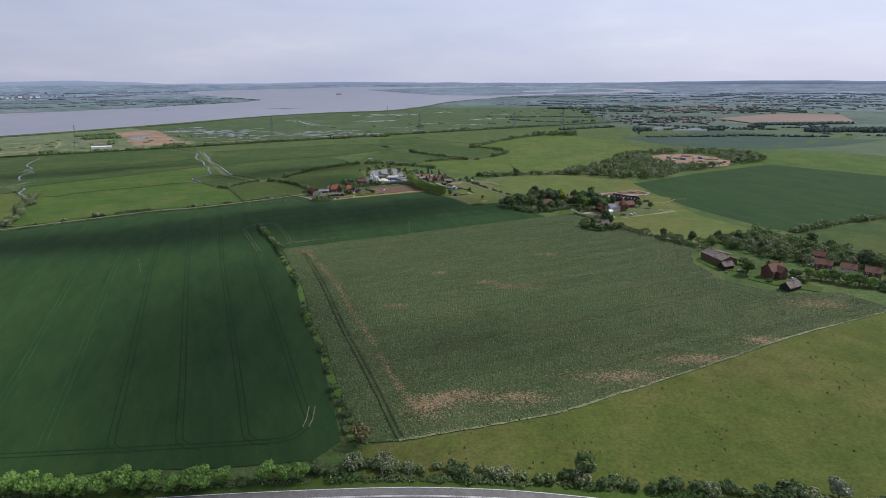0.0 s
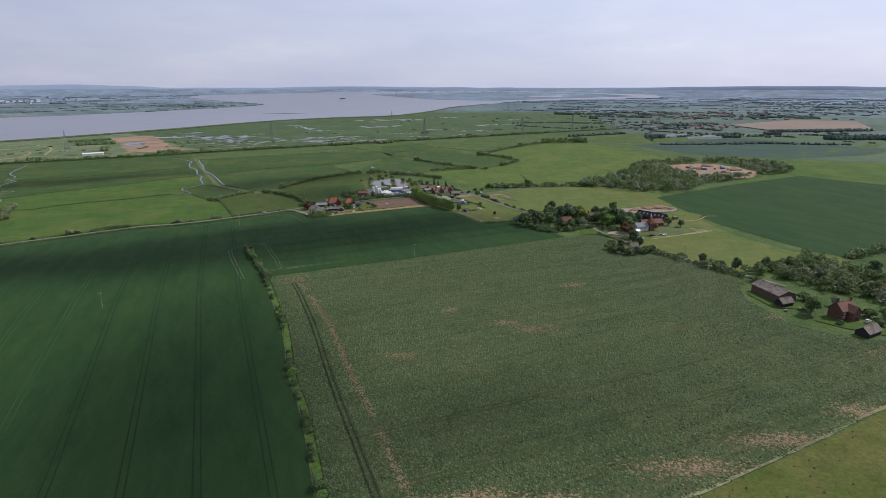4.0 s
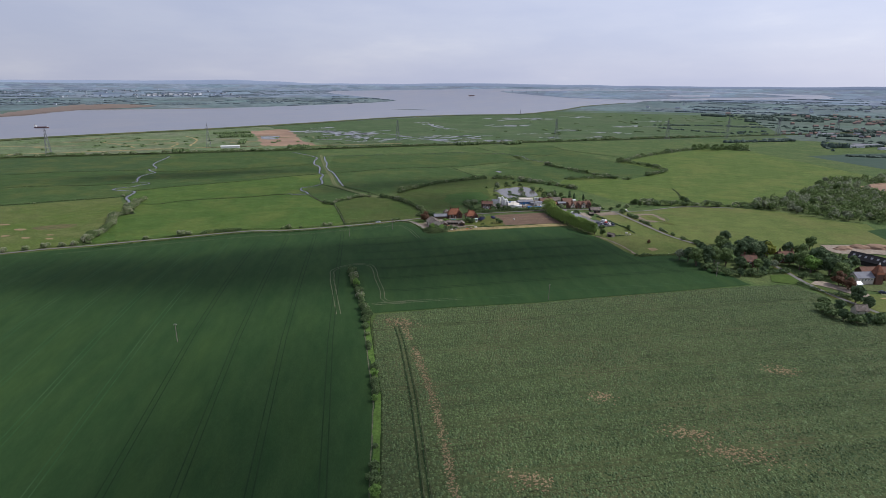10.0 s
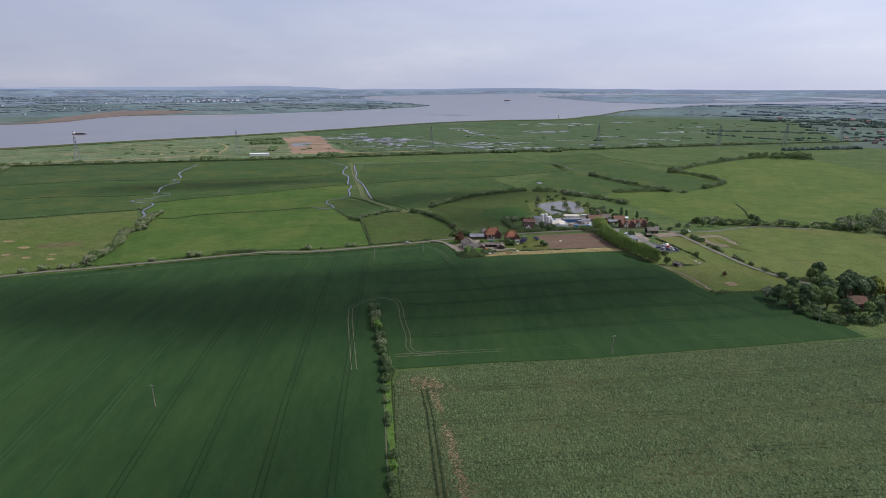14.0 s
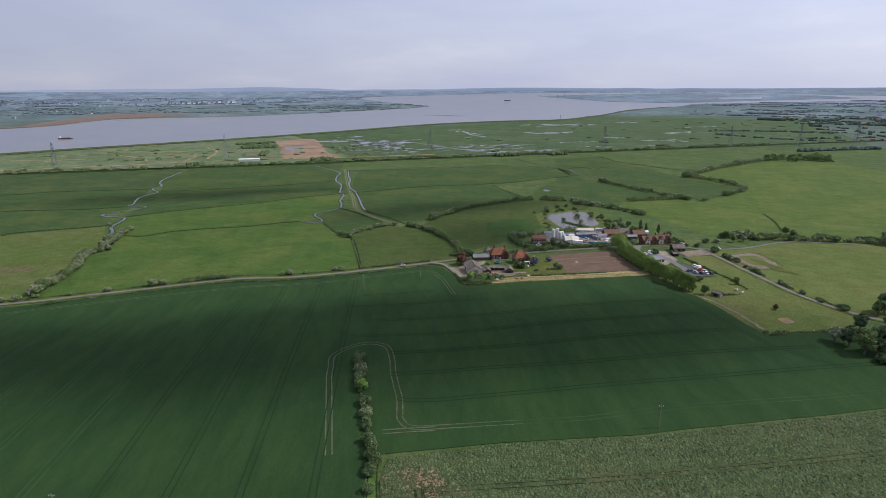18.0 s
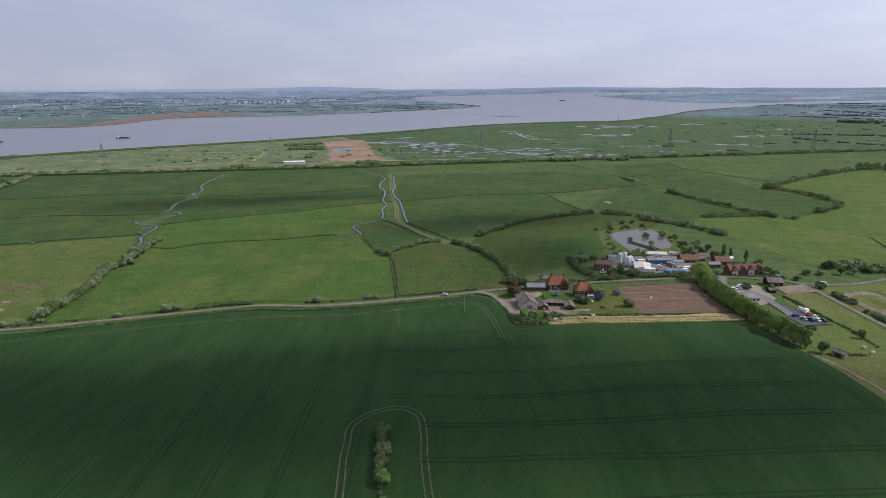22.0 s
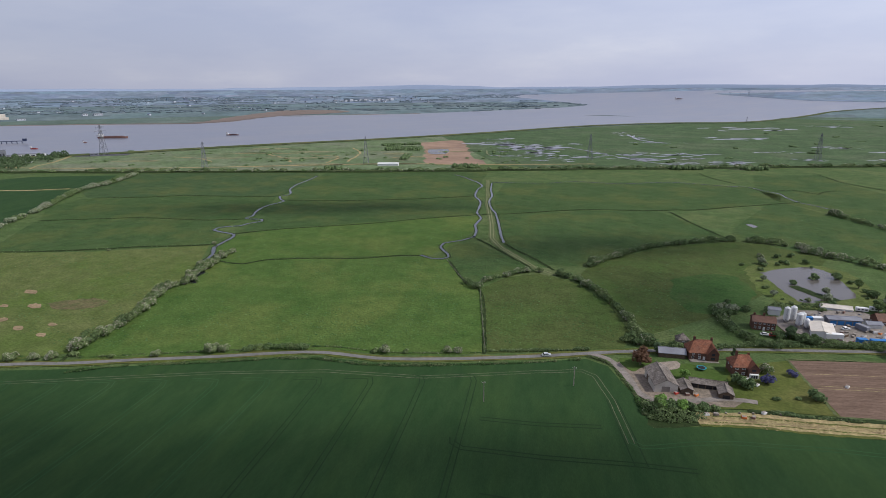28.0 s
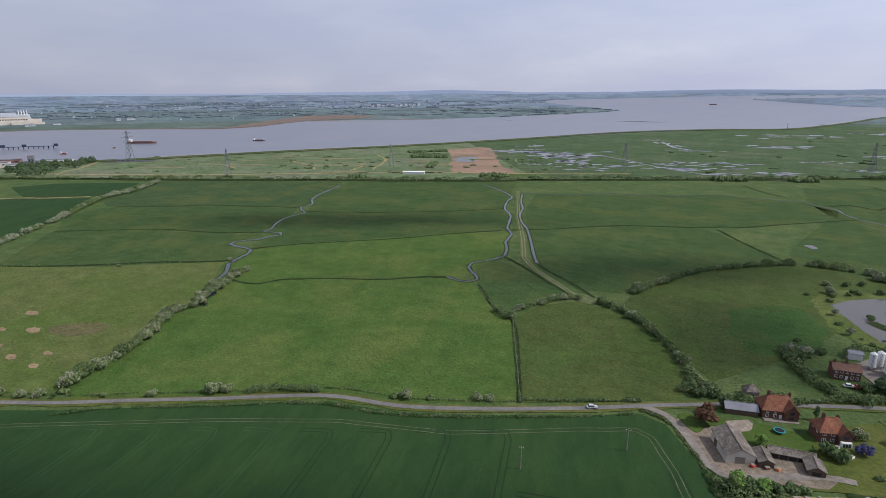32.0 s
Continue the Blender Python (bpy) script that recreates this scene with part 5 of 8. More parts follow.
def building(name, x, y, turn, w, d, eave, ridge, wall, roof, label, category="house", hip=0.0, wins=(), doors=(), chimneys=(), lights=0, over=0.4, base=0.0):
    """A gabled or hipped building, its ridge along local x: walls, roof slopes, ridge, windows with panes, doors, chimneys."""
    p = land(x, y, base)
    ob = empty(name, pose(p.x, p.y, p.z, 0, 0, turn))
    bm = bmesh.new()
    lo = -0.9
    vs = [bm.verts.new(c) for c in ((-w / 2, -d / 2, lo), (w / 2, -d / 2, lo), (w / 2, d / 2, lo), (-w / 2, d / 2, lo), (-w / 2, -d / 2, eave), (w / 2, -d / 2, eave),
                                    (w / 2, d / 2, eave), (-w / 2, d / 2, eave))]
    faces = [(0, 1, 5, 4), (2, 3, 7, 6)]
    if hip:
        faces += [(1, 2, 6, 5), (3, 0, 4, 7)]
    else:
        vs += [bm.verts.new((-w / 2, 0, ridge)), bm.verts.new((w / 2, 0, ridge))]
        faces += [(1, 2, 6, 9, 5), (3, 0, 4, 8, 7)]
    for f in faces:
        bm.faces.new([vs[i] for i in f])
    part("wall", bm, M[wall], ob)
    k = (ridge - eave) / (d / 2)
    o, t = over, 0.2
    xr = w / 2 - hip if hip else w / 2 + o
    xe, ye, ze = w / 2 + o, d / 2 + o, eave - k * o
    for s in (-1, 1):
        bm = bmesh.new()
        slab(bm, [(-xr, 0, ridge), (xr, 0, ridge), (xe, s * ye, ze), (-xe, s * ye, ze)], t)
        part("roof_slope", bm, M[roof], ob)
        if hip:
            bm = bmesh.new()
            slab(bm, [(s * xr, 0, ridge), (s * xe, -ye, ze), (s * xe, ye, ze)], t)
            part("roof_hip", bm, M[roof], ob)
    bm = bmesh.new()
    tube(bm, (-xr, 0, ridge + t), (xr, 0, ridge + t), 0.16, None, 6)
    part("ridge", bm, M[roof], ob)
    for u, v, hh in chimneys:
        bm = bmesh.new()
        z = ridge - abs(v) * k
        box(bm, u - 0.45, u + 0.45, v - 0.35, v + 0.35, z - 1.0, z + hh)
        box(bm, u - 0.52, u + 0.52, v - 0.42, v + 0.42, z + hh - 0.25, z + hh)
        ch = part("chimney", bm, M["brick"], ob)
        for q in (-0.2, 0.2):
            bm = bmesh.new()
            tube(bm, (u + q, v, z + hh), (u + q, v, z + hh + 0.4), 0.12, 0.1, 6)
            part("chimney_pot", bm, M["tile"], ch)
    for a in wins:
        window(ob, *a, w, d)
    for a in doors:
        door(ob, a[0], a[1], a[2], a[3], w, d, *(a[4:] or ()))
    for i in range(lights):
        u = -w / 2 + w * (i + 0.7) / (lights + 0.4)
        bm = bmesh.new()
        yy = -d * 0.24
        z = ridge - abs(yy) * k + t + 0.06
        slab(bm, [(u - 0.6, yy - 0.7, z - 0.7 * k), (u + 0.6, yy - 0.7, z - 0.7 * k), (u + 0.6, yy + 0.7, z + 0.7 * k), (u - 0.6, yy + 0.7, z + 0.7 * k)], 0.06)
        part("skylight", bm, M["slate"], ob)
    return tagged(ob, label, category)


def wing(ob, u, v, turn, w, d, eave, ridge, wall, roof, wins=()):
    """A gabled wing of a house: walls and two roof slopes, under the house."""
    m = pose(u, v, 0, 0, 0, turn)
    bm = bmesh.new()
    vs = [bm.verts.new(c) for c in ((-w / 2, -d / 2, -.9), (w / 2, -d / 2, -.9), (w / 2, d / 2, -.9), (-w / 2, d / 2, -.9), (-w / 2, -d / 2, eave), (w / 2, -d / 2, eave),
                                    (w / 2, d / 2, eave), (-w / 2, d / 2, eave), (-w / 2, 0, ridge), (w / 2, 0, ridge))]
    for f in ((0, 1, 5, 4), (2, 3, 7, 6), (1, 2, 6, 9, 5), (3, 0, 4, 8, 7)):
        bm.faces.new([vs[i] for i in f])
    bmesh.ops.transform(bm, matrix=m, verts=bm.verts[:])
    part("wing_wall", bm, M[wall], ob)
    k = (ridge - eave) / (d / 2)
    for s in (-1, 1):
        bm = bmesh.new()
        slab(bm, [(-w / 2 - .35, 0, ridge), (w / 2 + .35, 0, ridge), (w / 2 + .35, s * (d / 2 + .35), eave - .35 * k), (-w / 2 - .35, s * (d / 2 + .35), eave - .35 * k)], 0.2)
        bmesh.ops.transform(bm, matrix=m, verts=bm.verts[:])
        part("wing_roof", bm, M[roof], ob)
    for zz, ww in wins:
        bm = bmesh.new()
        box(bm, -ww / 2, ww / 2, -0.08, 0.05, zz, zz + 1.2, m @ pose(-w / 2, 0, 0, 0, 0, -90))
        part("window", bm, M["glass"], ob)


def row(face, us, v, w=1.1, h=1.3):
    return tuple((face, u, v, w, h) for u in us)


# the farm
building("barn", -109.5, 479.5, 117, 15, 9.2, 3.8, 6.2, "render", "fibre", "large farm barn, pale rendered walls and grey cement roof", "barn",
         doors=(("W", 0.2, 3.2, 3.2, "grey_wood"), ("N", 3, 2.6, 2.6, "brown_board")))
building("shed", -101.6, 478.6, 112, 7.5, 4.6, 2.5, 3.6, "brown_board", "fibre", "small lean-to farm shed, grey roof, beside the barn", "shed", doors=(("W", 0, 2.2, 2.1, "brown_board"),))
building("cart_shed", -95.4, 485.0, 14, 14, 4.2, 2.3, 3.4, "brown_board", "fibre", "long low open-fronted cart shed with grey roof", "shed",
         doors=tuple(("S", u, 2.2, 1.9, "black_board") for u in (-5, -2.3, 0.4, 3.1, 5.6)))
building("shed", -89.6, 481.2, 104, 6.4, 5.2, 2.4, 3.7, "brown_board", "fibre", "square end shed of the yard, grey roof", "shed", doors=(("W", 0, 2.6, 2.0, "black_board"),))
fh = building("farmhouse", -101, 510.5, 24, 12.5, 8.4, 4.0, 8.2, "brick", "tile", "old red-brick farmhouse with steep orange tiled roof", "farmhouse", hip=2.6,
              wins=row("S", (-4.6, -1.8), 0.9) + row("S", (-4.6, -1.8), 2.7, 1.1, 1.0) + row("E", (-1.6, 1.6), 2.5, 1.1, 1.1), doors=(("S", 0.2, 1.0, 2.05, "white"),), chimneys=((-3.6, 0.0, 1.6), (4.0, 0.4, 1.5)))
wing(fh, 3.6, -3.4, 90, 4.2, 5.0, 3.9, 7.2, "brick", "tile", wins=((1.0, 1.8), (3.1, 1.4)))
bm = bmesh.new()
box(bm, -6.2, 6.2, -6.8, -4.25, 0.0, 0.5)
bevelled(bm, 0.05)
part("terrace", bm, M["concrete"], fh, "pale paved terrace with steps")
h2 = building("house", -86.6, 503.4, 24, 9.8, 8.0, 4.6, 8.3, "brick", "tile", "red-brick house with hipped tiled roof and white bay", "house", hip=2.8,
              wins=row("S", (-3.4, -0.6), 0.9, 1.3, 1.3) + row("S", (-3.4, -0.6), 3.3, 1.3, 1.2) + row("E", (-2, 1), 3.2) + row("W", (-2, 1.5), 3.2), chimneys=((-2.6, 0.6, 1.8), (2.4, 1.2, 1.5)))
wing(h2, 3.0, -3.2, 90, 4.4, 4.4, 4.4, 7.0, "brick", "tile", wins=((3.2, 1.6),))
bm = bmesh.new()
box(bm, 1.2, 4.8, -6.6, -5.4, 0.0, 2.5)
bevelled(bm, 0.08)
bay = part("bay", bm, M["white"], h2, "white-painted glazed bay")
for u in (1.7, 2.6, 3.5):
    bm = bmesh.new()
    box(bm, u, u + 0.7, -6.64, -6.5, 0.8, 2.1)
    part("pane", bm, M["glass"], bay)
building("outbuilding", -110.8, 505.6, 20, 11.5, 5.2, 2.4, 4.0, "brown_board", "slate", "long low outbuilding, pale grey sheet roof, beside the farmhouse", "outbuilding",
         doors=(("S", -2, 2.4, 2.0, "brown_board"), ("S", 2.5, 2.4, 2.0, "brown_board")))
building("hut", -109.3, 519.4, 30, 5.0, 4.4, 3.1, 5.2, "grey_wood", "fibre", "small square wooden hut with pyramid roof", "hut", hip=2.1, wins=row("S", (0,), 0.9))

# depot and hamlet
building("house", -82.5, 554, 14, 10.5, 7, 4.6, 6.7, "brick", "tile_dark", "plain red-brick semi with brown roof and white windows", "house",
         wins=row("S", (-4, -2, 2, 4), 0.9) + row("S", (-4, -2, 0, 2, 4), 3.2), doors=(("S", 0, 1.0, 2.05, "white"),), chimneys=((0, 0, 1.4), (-4.4, 0, 1.2)))
building("store", -79, 575, 14, 5.5, 4.2, 3.2, 4.0, "white", "slate", "small white-clad store with grey roof", "store")
building("workshop", -61, 560, 94, 14, 10, 3.2, 4.2, "white", "render", "low pale-roofed depot workshop", "workshop", doors=(("N", 2, 3.2, 2.8, "grey_wood"),))
building("store", -53, 577.5, 22, 16, 5.5, 3.4, 4.2, "steel", "slate", "long open-fronted steel store, grey roof", "store", doors=tuple(("S", u, 3, 2.6, "blue") for u in (-5.5, -1.8, 1.8, 5.5)))
building("house", -36, 588, 22, 13, 8, 2.9, 5.6, "brick", "tile_dark", "brown-roofed bungalow in the hamlet", "house", wins=row("S", (-4, 0, 4), 0.9, 1.4, 1.2), chimneys=((3, 0, 1.0),))
building("shed", -42, 580, 22, 7, 4.5, 2.4, 3.3, "white", "slate", "white-walled shed with grey roof", "shed")
building("shed", -29, 578.5, 22, 5.5, 4.5, 2.3, 3.6, "brick", "tile", "small red-tiled outbuilding in the hamlet", "shed")
building("house", -18, 591, 22, 10, 7.5, 2.9, 5.6, "brick", "tile_dark", "weathered brown-roofed house in the hamlet", "house", wins=row("S", (-3, 3), 0.9, 1.4, 1.2))
building("house", -28, 598, 22, 9, 6, 2.6, 4.6, "render", "fibre", "pale house with grey roof in the hamlet", "house", wins=row("S", (-2, 2), 0.9, 1.4, 1.2))
cot = building("cottage_row", -8, 574, 31, 24, 7.0, 3.9, 6.8, "brick", "tile_dark", "terrace of red-roofed cottages with steep front gables", "cottages",
               wins=row("S", (-10.5, -4.5, 1.5, 7.5, 10.8), 0.9), chimneys=((-8, 0, 1.6), (0, 0, 1.6), (8, 0, 1.6)))
for u in (-9, -3, 3, 9):
    wing(cot, u, -3.2, 90, 2.6, 4.0, 3.9, 6.6, "render" if u in (-9, 3) else "brick", "tile_dark", wins=((1.0, 1.6), (3.6, 1.2)))
building("barn", 4.4, 557.2, 16, 9, 7, 2.9, 5.0, "black_board", "fibre", "black weatherboarded barn with dark grey roof", "barn", doors=(("S", 1.5, 2.4, 2.3, "brown_board"),))
building("bungalow", -12, 523.6, 27, 13, 8.5, 2.6, 4.4, "white", "slate", "white bungalow with grey hipped roof and glazed front", "bungalow", hip=3.0,
         wins=row("S", (-5, -2.6, -0.2, 2.2, 4.6), 0.5, 2.0, 1.7))
building("shed", 1.5, 541.5, 20, 4, 3, 2.2, 3.0, "black_board", "fibre", "small black stable shed", "shed")
building("shelter", 11.5, 461, -38, 5, 3.4, 2.2, 2.9, "grey_wood", "fibre", "small wooden field shelter in the paddock", "shelter", doors=(("S", 0, 2.4, 1.8, "black_board"),))

# the oast farm and village edge
building("barn", 150, 444, -46, 26, 9.5, 3.2, 6.8, "black_board", "tar", "long black barn with dark roof and small grey skylights", "barn", lights=7)
building("barn", 142, 424, 14, 20, 7, 3.2, 6.0, "brick", "tile_dark", "long brown-tiled brick barn of the oast", "barn", wins=row("S", (-8, -4, 4), 1.0))
oast = building("oast_house", 129.5, 409.5, 20, 11, 7, 4.6, 7.0, "render", "slate", "oast house, grey roof and white windows, with kiln", "oast house",
                wins=row("S", (-4, -2, 0, 2, 4), 2.6, 1.2, 1.3))
bm = bmesh.new()
box(bm, 6.0, 10.8, -4.4, 0.4, -0.9, 6.6)
kiln = part("kiln", bm, M["brick"], oast, "square red-brick kiln tower")
bm = bmesh.new()
bmesh.ops.create_cone(bm, cap_ends=True, segments=4, radius1=3.7, radius2=0.45, depth=5.6, matrix=pose(8.4, -2, 9.4, 0, 0, 45))
part("kiln_roof", bm, M["tile"], kiln, "steep pyramid tiled kiln roof")
bm = bmesh.new()
tube(bm, (8.4, -2, 12.0), (8.4, -2, 13.4), 0.5, 0.15, 8)
part("cowl", bm, M["white"], kiln, "small white cowl")
building("shed", 124, 402, 20, 6, 4, 2.4, 3.4, "white", "skylight", "white-roofed lean-to shed beside the oast", "shed")
building("house", 103.5, 437, 14, 10, 6.5, 4.4, 7.4, "brick", "tile_dark", "tall gabled brick house among trees", "house", wins=row("S", (-4, -1.5, 1.5, 4), 0.9) + row("S", (-4, -1.5, 1.5, 4), 2.9),
         chimneys=((-4, 0, 1.8), (4, 0, 1.8)))
building("house", 81, 422.5, 8, 9, 6.5, 4.2, 7.2, "brick", "tile_dark", "brick house half hidden by trees", "house", wins=row("S", (-3, 0, 3), 0.9) + row("S", (-3, 0, 3), 3.1), chimneys=((-3, 0, 1.8), (3, 0.5, 1.6)))
building("cottage", 110.5, 365, 12, 6, 4.4, 2.4, 4.8, "render", "fibre", "small pale cottage ringed by dark shrubs", "cottage", wins=row("S", (-2, 1.5), 0.8))
building("barn", 151, 287, -78, 20, 11.5, 4.2, 6.4, "brown_board", "fibre", "large brown-clad barn with pale grey roof", "barn", doors=(("E", 0, 4, 3.4, "grey_wood"),))
building("shed", 149.3, 275.2, 20, 8, 5, 2.5, 4.6, "black_board", "fibre", "dark weatherboarded shed with steep grey roof", "shed")
hs = building("house", 166.5, 262.5, 18, 10, 7.5, 5.0, 8.6, "brick", "tile_dark", "red-brick house with brown roof and two wings", "house",
              wins=row("S", (-3.4, 3.4), 0.9) + row("S", (-3.4, 3.4), 3.2), chimneys=((-4.4, 0, 1.8), (4.4, 0, 1.4)))
wing(hs, 1.2, -3.8, 90, 6, 5.2, 4.8, 7.6, "brick", "tile_dark", wins=((1.0, 1.6), (3.3, 1.4)))
building("shed", 165, 244.8, 28, 11, 6, 2.4, 4.8, "black_board", "fibre", "black weatherboarded outbuilding, grey roof, on the lawn", "shed", doors=(("E", 0, 2.6, 2.0, "brown_board"),))
for i, (x, y, tn, ww) in enumerate(((199, 273, -35, 9), (207, 266, -30, 8), (215, 260, -30, 8), (228, 253, -25, 9), (206, 288, -40, 8))):
    building("house", x, y, tn, ww, 6.6, 4.4, 7.0, ("brick", "render")[i % 2], "tile_dark", "tiled village house with brick chimney", "house",
             wins=row("S", (-3, 0, 3), 0.9) + row("S", (-3, 0, 3), 3.2), chimneys=((ww / 2 - 0.8, 0, 1.5),))["group"] = "houses along the village street"

# ---- railway, marsh works and far buildings ----
RAIL = [(-1700, 100), (-1300, 350), (-968, 568), (-784, 678), (-478, 868), (-354, 955), (-28, 1176), (300, 1392), (800, 1720)]
ribbon("railway_bank", RAIL, 13, M["bank"], lift=0.3, step=25, label="low scrubby railway embankment", crown=2.0, wobble=1.2, seed=9)
ribbon("railway_ballast", RAIL, 4.5, M["track"], lift=2.4, step=25, label="brown stone ballast of the railway line")
ribbon("marsh_road", [(-1000, 580), (-790, 700), (-560, 880), (-430, 950), (-300, 1030)], 6, M["straw"], lift=0.5, step=25, label="sandy track beside the railway", offset=18, wobble=1.5, seed=4)
ribbon("arable_track", [(-800, 512), (-782, 530), (-760, 543), (-730, 574)], 4.0, M["straw"], lift=0.3, step=8, wobble=0.4, seed=48, label="pale track between the arable fields")
rail_line = smooth_line(RAIL[1:], 9.0)
hedge([(p.x, p.y) for p in rail_line[20:120:6]], 3.2, 5.0, M["hedge"], 5.0, 1.0, "dark scrub along the railway line", 301, 0.6, gaps=0.35)
hedge([(p.x - 6, p.y + 9) for p in rail_line[60:200:6]], 3.6, 6.0, M["hawthorn"], 3.6, 1.1, "grey-green scrub along the railway line", 302, 0.5, gaps=0.42)
hedge([(p.x, p.y) for p in rail_line[100:215:6]], 3.4, 6.0, M["hedge"], 4.0, 1.1, "dark scrub along the railway line", 303, 0.4, gaps=0.38)
building("long_shed", -548, 893, 31, 34, 9, 3.6, 4.6, "white", "white", "long low white-roofed shed on the marsh", "shed")

POOLS = ((-525, 1225, 60, 15), (-470, 1190, 52, 18), (-425, 1140, 46, 15), (-395, 1085, 30, 9), (-455, 1075, 26, 5), (-300, 1180, 44, 10), (-262, 1140, 40, 9), (-196, 1112, 36, 7), (-170, 1560, 60, 20),
         (-560, 1262, 30, 9), (-520, 1235, 40, 8), (-475, 1225, 34, 12), (-455, 1175, 20, 7), (-425, 1125, 16, 5), (-385, 1045, 22, 5), (-489, 1122, 12, 3), (-445, 1078, 10, 3), (-335, 1118, 34, 7),
         (-235, 1225, 38, 12), (-195, 1180, 22, 6), (-140, 1160, 34, 8), (-165, 1860, 70, 26), (-366, 1495, 9, 42), (-40, 1445, 34, 10), (-55, 1240, 26, 6), (60, 1400, 40, 9), (-600, 1320, 26, 10),
         (-110, 1320, 30, 5), (-300, 1400, 34, 5), (130, 1650, 50, 9), (-20, 2050, 60, 14), (-430, 1600, 20, 8), (30, 1290, 24, 5), (-420, 1300, 20, 5), (210, 1900, 60, 12))
for i, (x, y, a, b) in enumerate(POOLS):
    r = random.Random(500 + i)
    ca, sa = math.cos(0.6), math.sin(0.6)
    for j in range(11):
        u, v = r.gauss(0, 0.6) * a, r.gauss(0, 1.2) * b
        a2, b2 = a * r.uniform(0.10, 0.44), b * r.uniform(0.2, 0.72)
        tw = r.uniform(-0.5, 0.5)
        pts = []
        for k in range(9):
            t = 2 * math.pi * k / 9
            q = r.uniform(0.35, 1.35)
            px, py = a2 * q * math.cos(t), b2 * q * math.sin(t)
            px, py = u + px * math.cos(tw) - py * math.sin(tw), v + px * math.sin(tw) + py * math.cos(tw)
            pts.append((x + px * ca - py * sa, y + px * sa + py * ca))
        sheet("marsh_pool", pts, M["marsh_water"], lift=0.45, step=max(5, b2), edge=max(2.0, a2 / 5), wobble=a2 * 0.05, seed=i * 9 + j, label="shallow pool of grey water on the wet marsh")
for i, pts in enumerate(([(-745, 1042), (-690, 1000), (-665, 967), (-622, 894)], [(-729, 927), (-690, 935), (-667, 925), (-640, 868)], [(-800, 900), (-740, 880), (-690, 850)],
                         [(-900, 800), (-840, 810), (-790, 790)], [(-595, 960), (-580, 985), (-560, 1000)], [(-870, 860), (-820, 900), (-760, 930)])):
    ribbon("marsh_path", pts, 3.4, M["straw"], lift=0.5, step=12, wobble=1.6, seed=20 + i, label="pale worn path over the rough grazing")
ribbon("creek", [(-420, 1240), (-345, 1180), (-290, 1130), (-220, 1090), (-120, 1085)], 4, M["pond"], lift=0.42, step=14, wobble=2, seed=8, label="narrow tidal creek on the marsh")
ribbon("creek", [(-395, 1560), (-372, 1500), (-340, 1440), (-300, 1395)], 7, M["pond"], lift=0.42, step=14, wobble=2, seed=8, label="narrow tidal creek on the marsh")


def pylon(x, y, h, turn):
    p = land(x, y)
    ob = empty("pylon", pose(p.x, p.y, p.z, 0, 0, turn))
    zs = [h * k / 6 for k in range(7)]

    def wide(z):
        return 3.8 * (1 - z / h) + 0.4

    for sx in (-1, 1):
        for sy in (-1, 1):
            bm = bmesh.new()
            tube(bm, (sx * wide(0), sy * wide(0), 0), (sx * wide(h), sy * wide(h), h), 0.26, 0.16, 4)
            part("leg", bm, M["steel"], ob)
    for a, b in zip(zs, zs[1:]):
        for ax in range(4):
            c = [(-1, -1), (1, -1), (1, 1), (-1, 1)]
            (x0, y0), (x1, y1) = c[ax], c[(ax + 1) % 4]
            bm = bmesh.new()
            tube(bm, (x0 * wide(a), y0 * wide(a), a), (x1 * wide(b), y1 * wide(b), b), 0.13, None, 4)
            tube(bm, (x1 * wide(a), y1 * wide(a), a), (x0 * wide(b), y0 * wide(b), b), 0.13, None, 4)
            part("brace", bm, M["steel"], ob)
    for z, r in ((h * 0.64, 7.5), (h * 0.78, 9.0), (h * 0.91, 6.5)):
        for s in (-1, 1):
            bm = bmesh.new()
            tube(bm, (0, -0.7, z), (s * r, 0, z + 0.6), 0.2, 0.12, 4)
            tube(bm, (0, 0.7, z), (s * r, 0, z + 0.6), 0.2, 0.12, 4)
            tube(bm, (0, 0, z + 2.0), (s * r, 0, z + 0.6), 0.18, 0.12, 4)
            tube(bm, (s * r, 0, z + 0.6), (s * r, 0, z - 1.6), 0.14, None, 4)
            part("cross_arm", bm, M["steel"], ob)
    return tagged(ob, "grey lattice steel electricity pylon on the marsh", "pylon", "pylons across the marsh")


py = pylon(-737, 743, 43, 125)
for x, y, s, tn in ((-1016, 757, 1.35, 100), (-587, 893, 1.05, 125), (-330, 1085, 1.05, 125), (-51, 1245, 1.05, 115), (164, 1290, 1.05, 110), (287, 1345, 1.15, 110), (409, 1440, 1.15, 110), (560, 1540, 1.15, 110)):
    p = land(x, y)
    c = copy_thing(py, pose(p.x, p.y, p.z, 0, 0, tn))
    c.scale = (s, s, s)


def far_scale(x, y):
    r = math.hypot(x - CX, y - CY)
    return 1.0 if r <= R0 else (R0 + (R1 - R0) * (1 - R0 / r)) / r


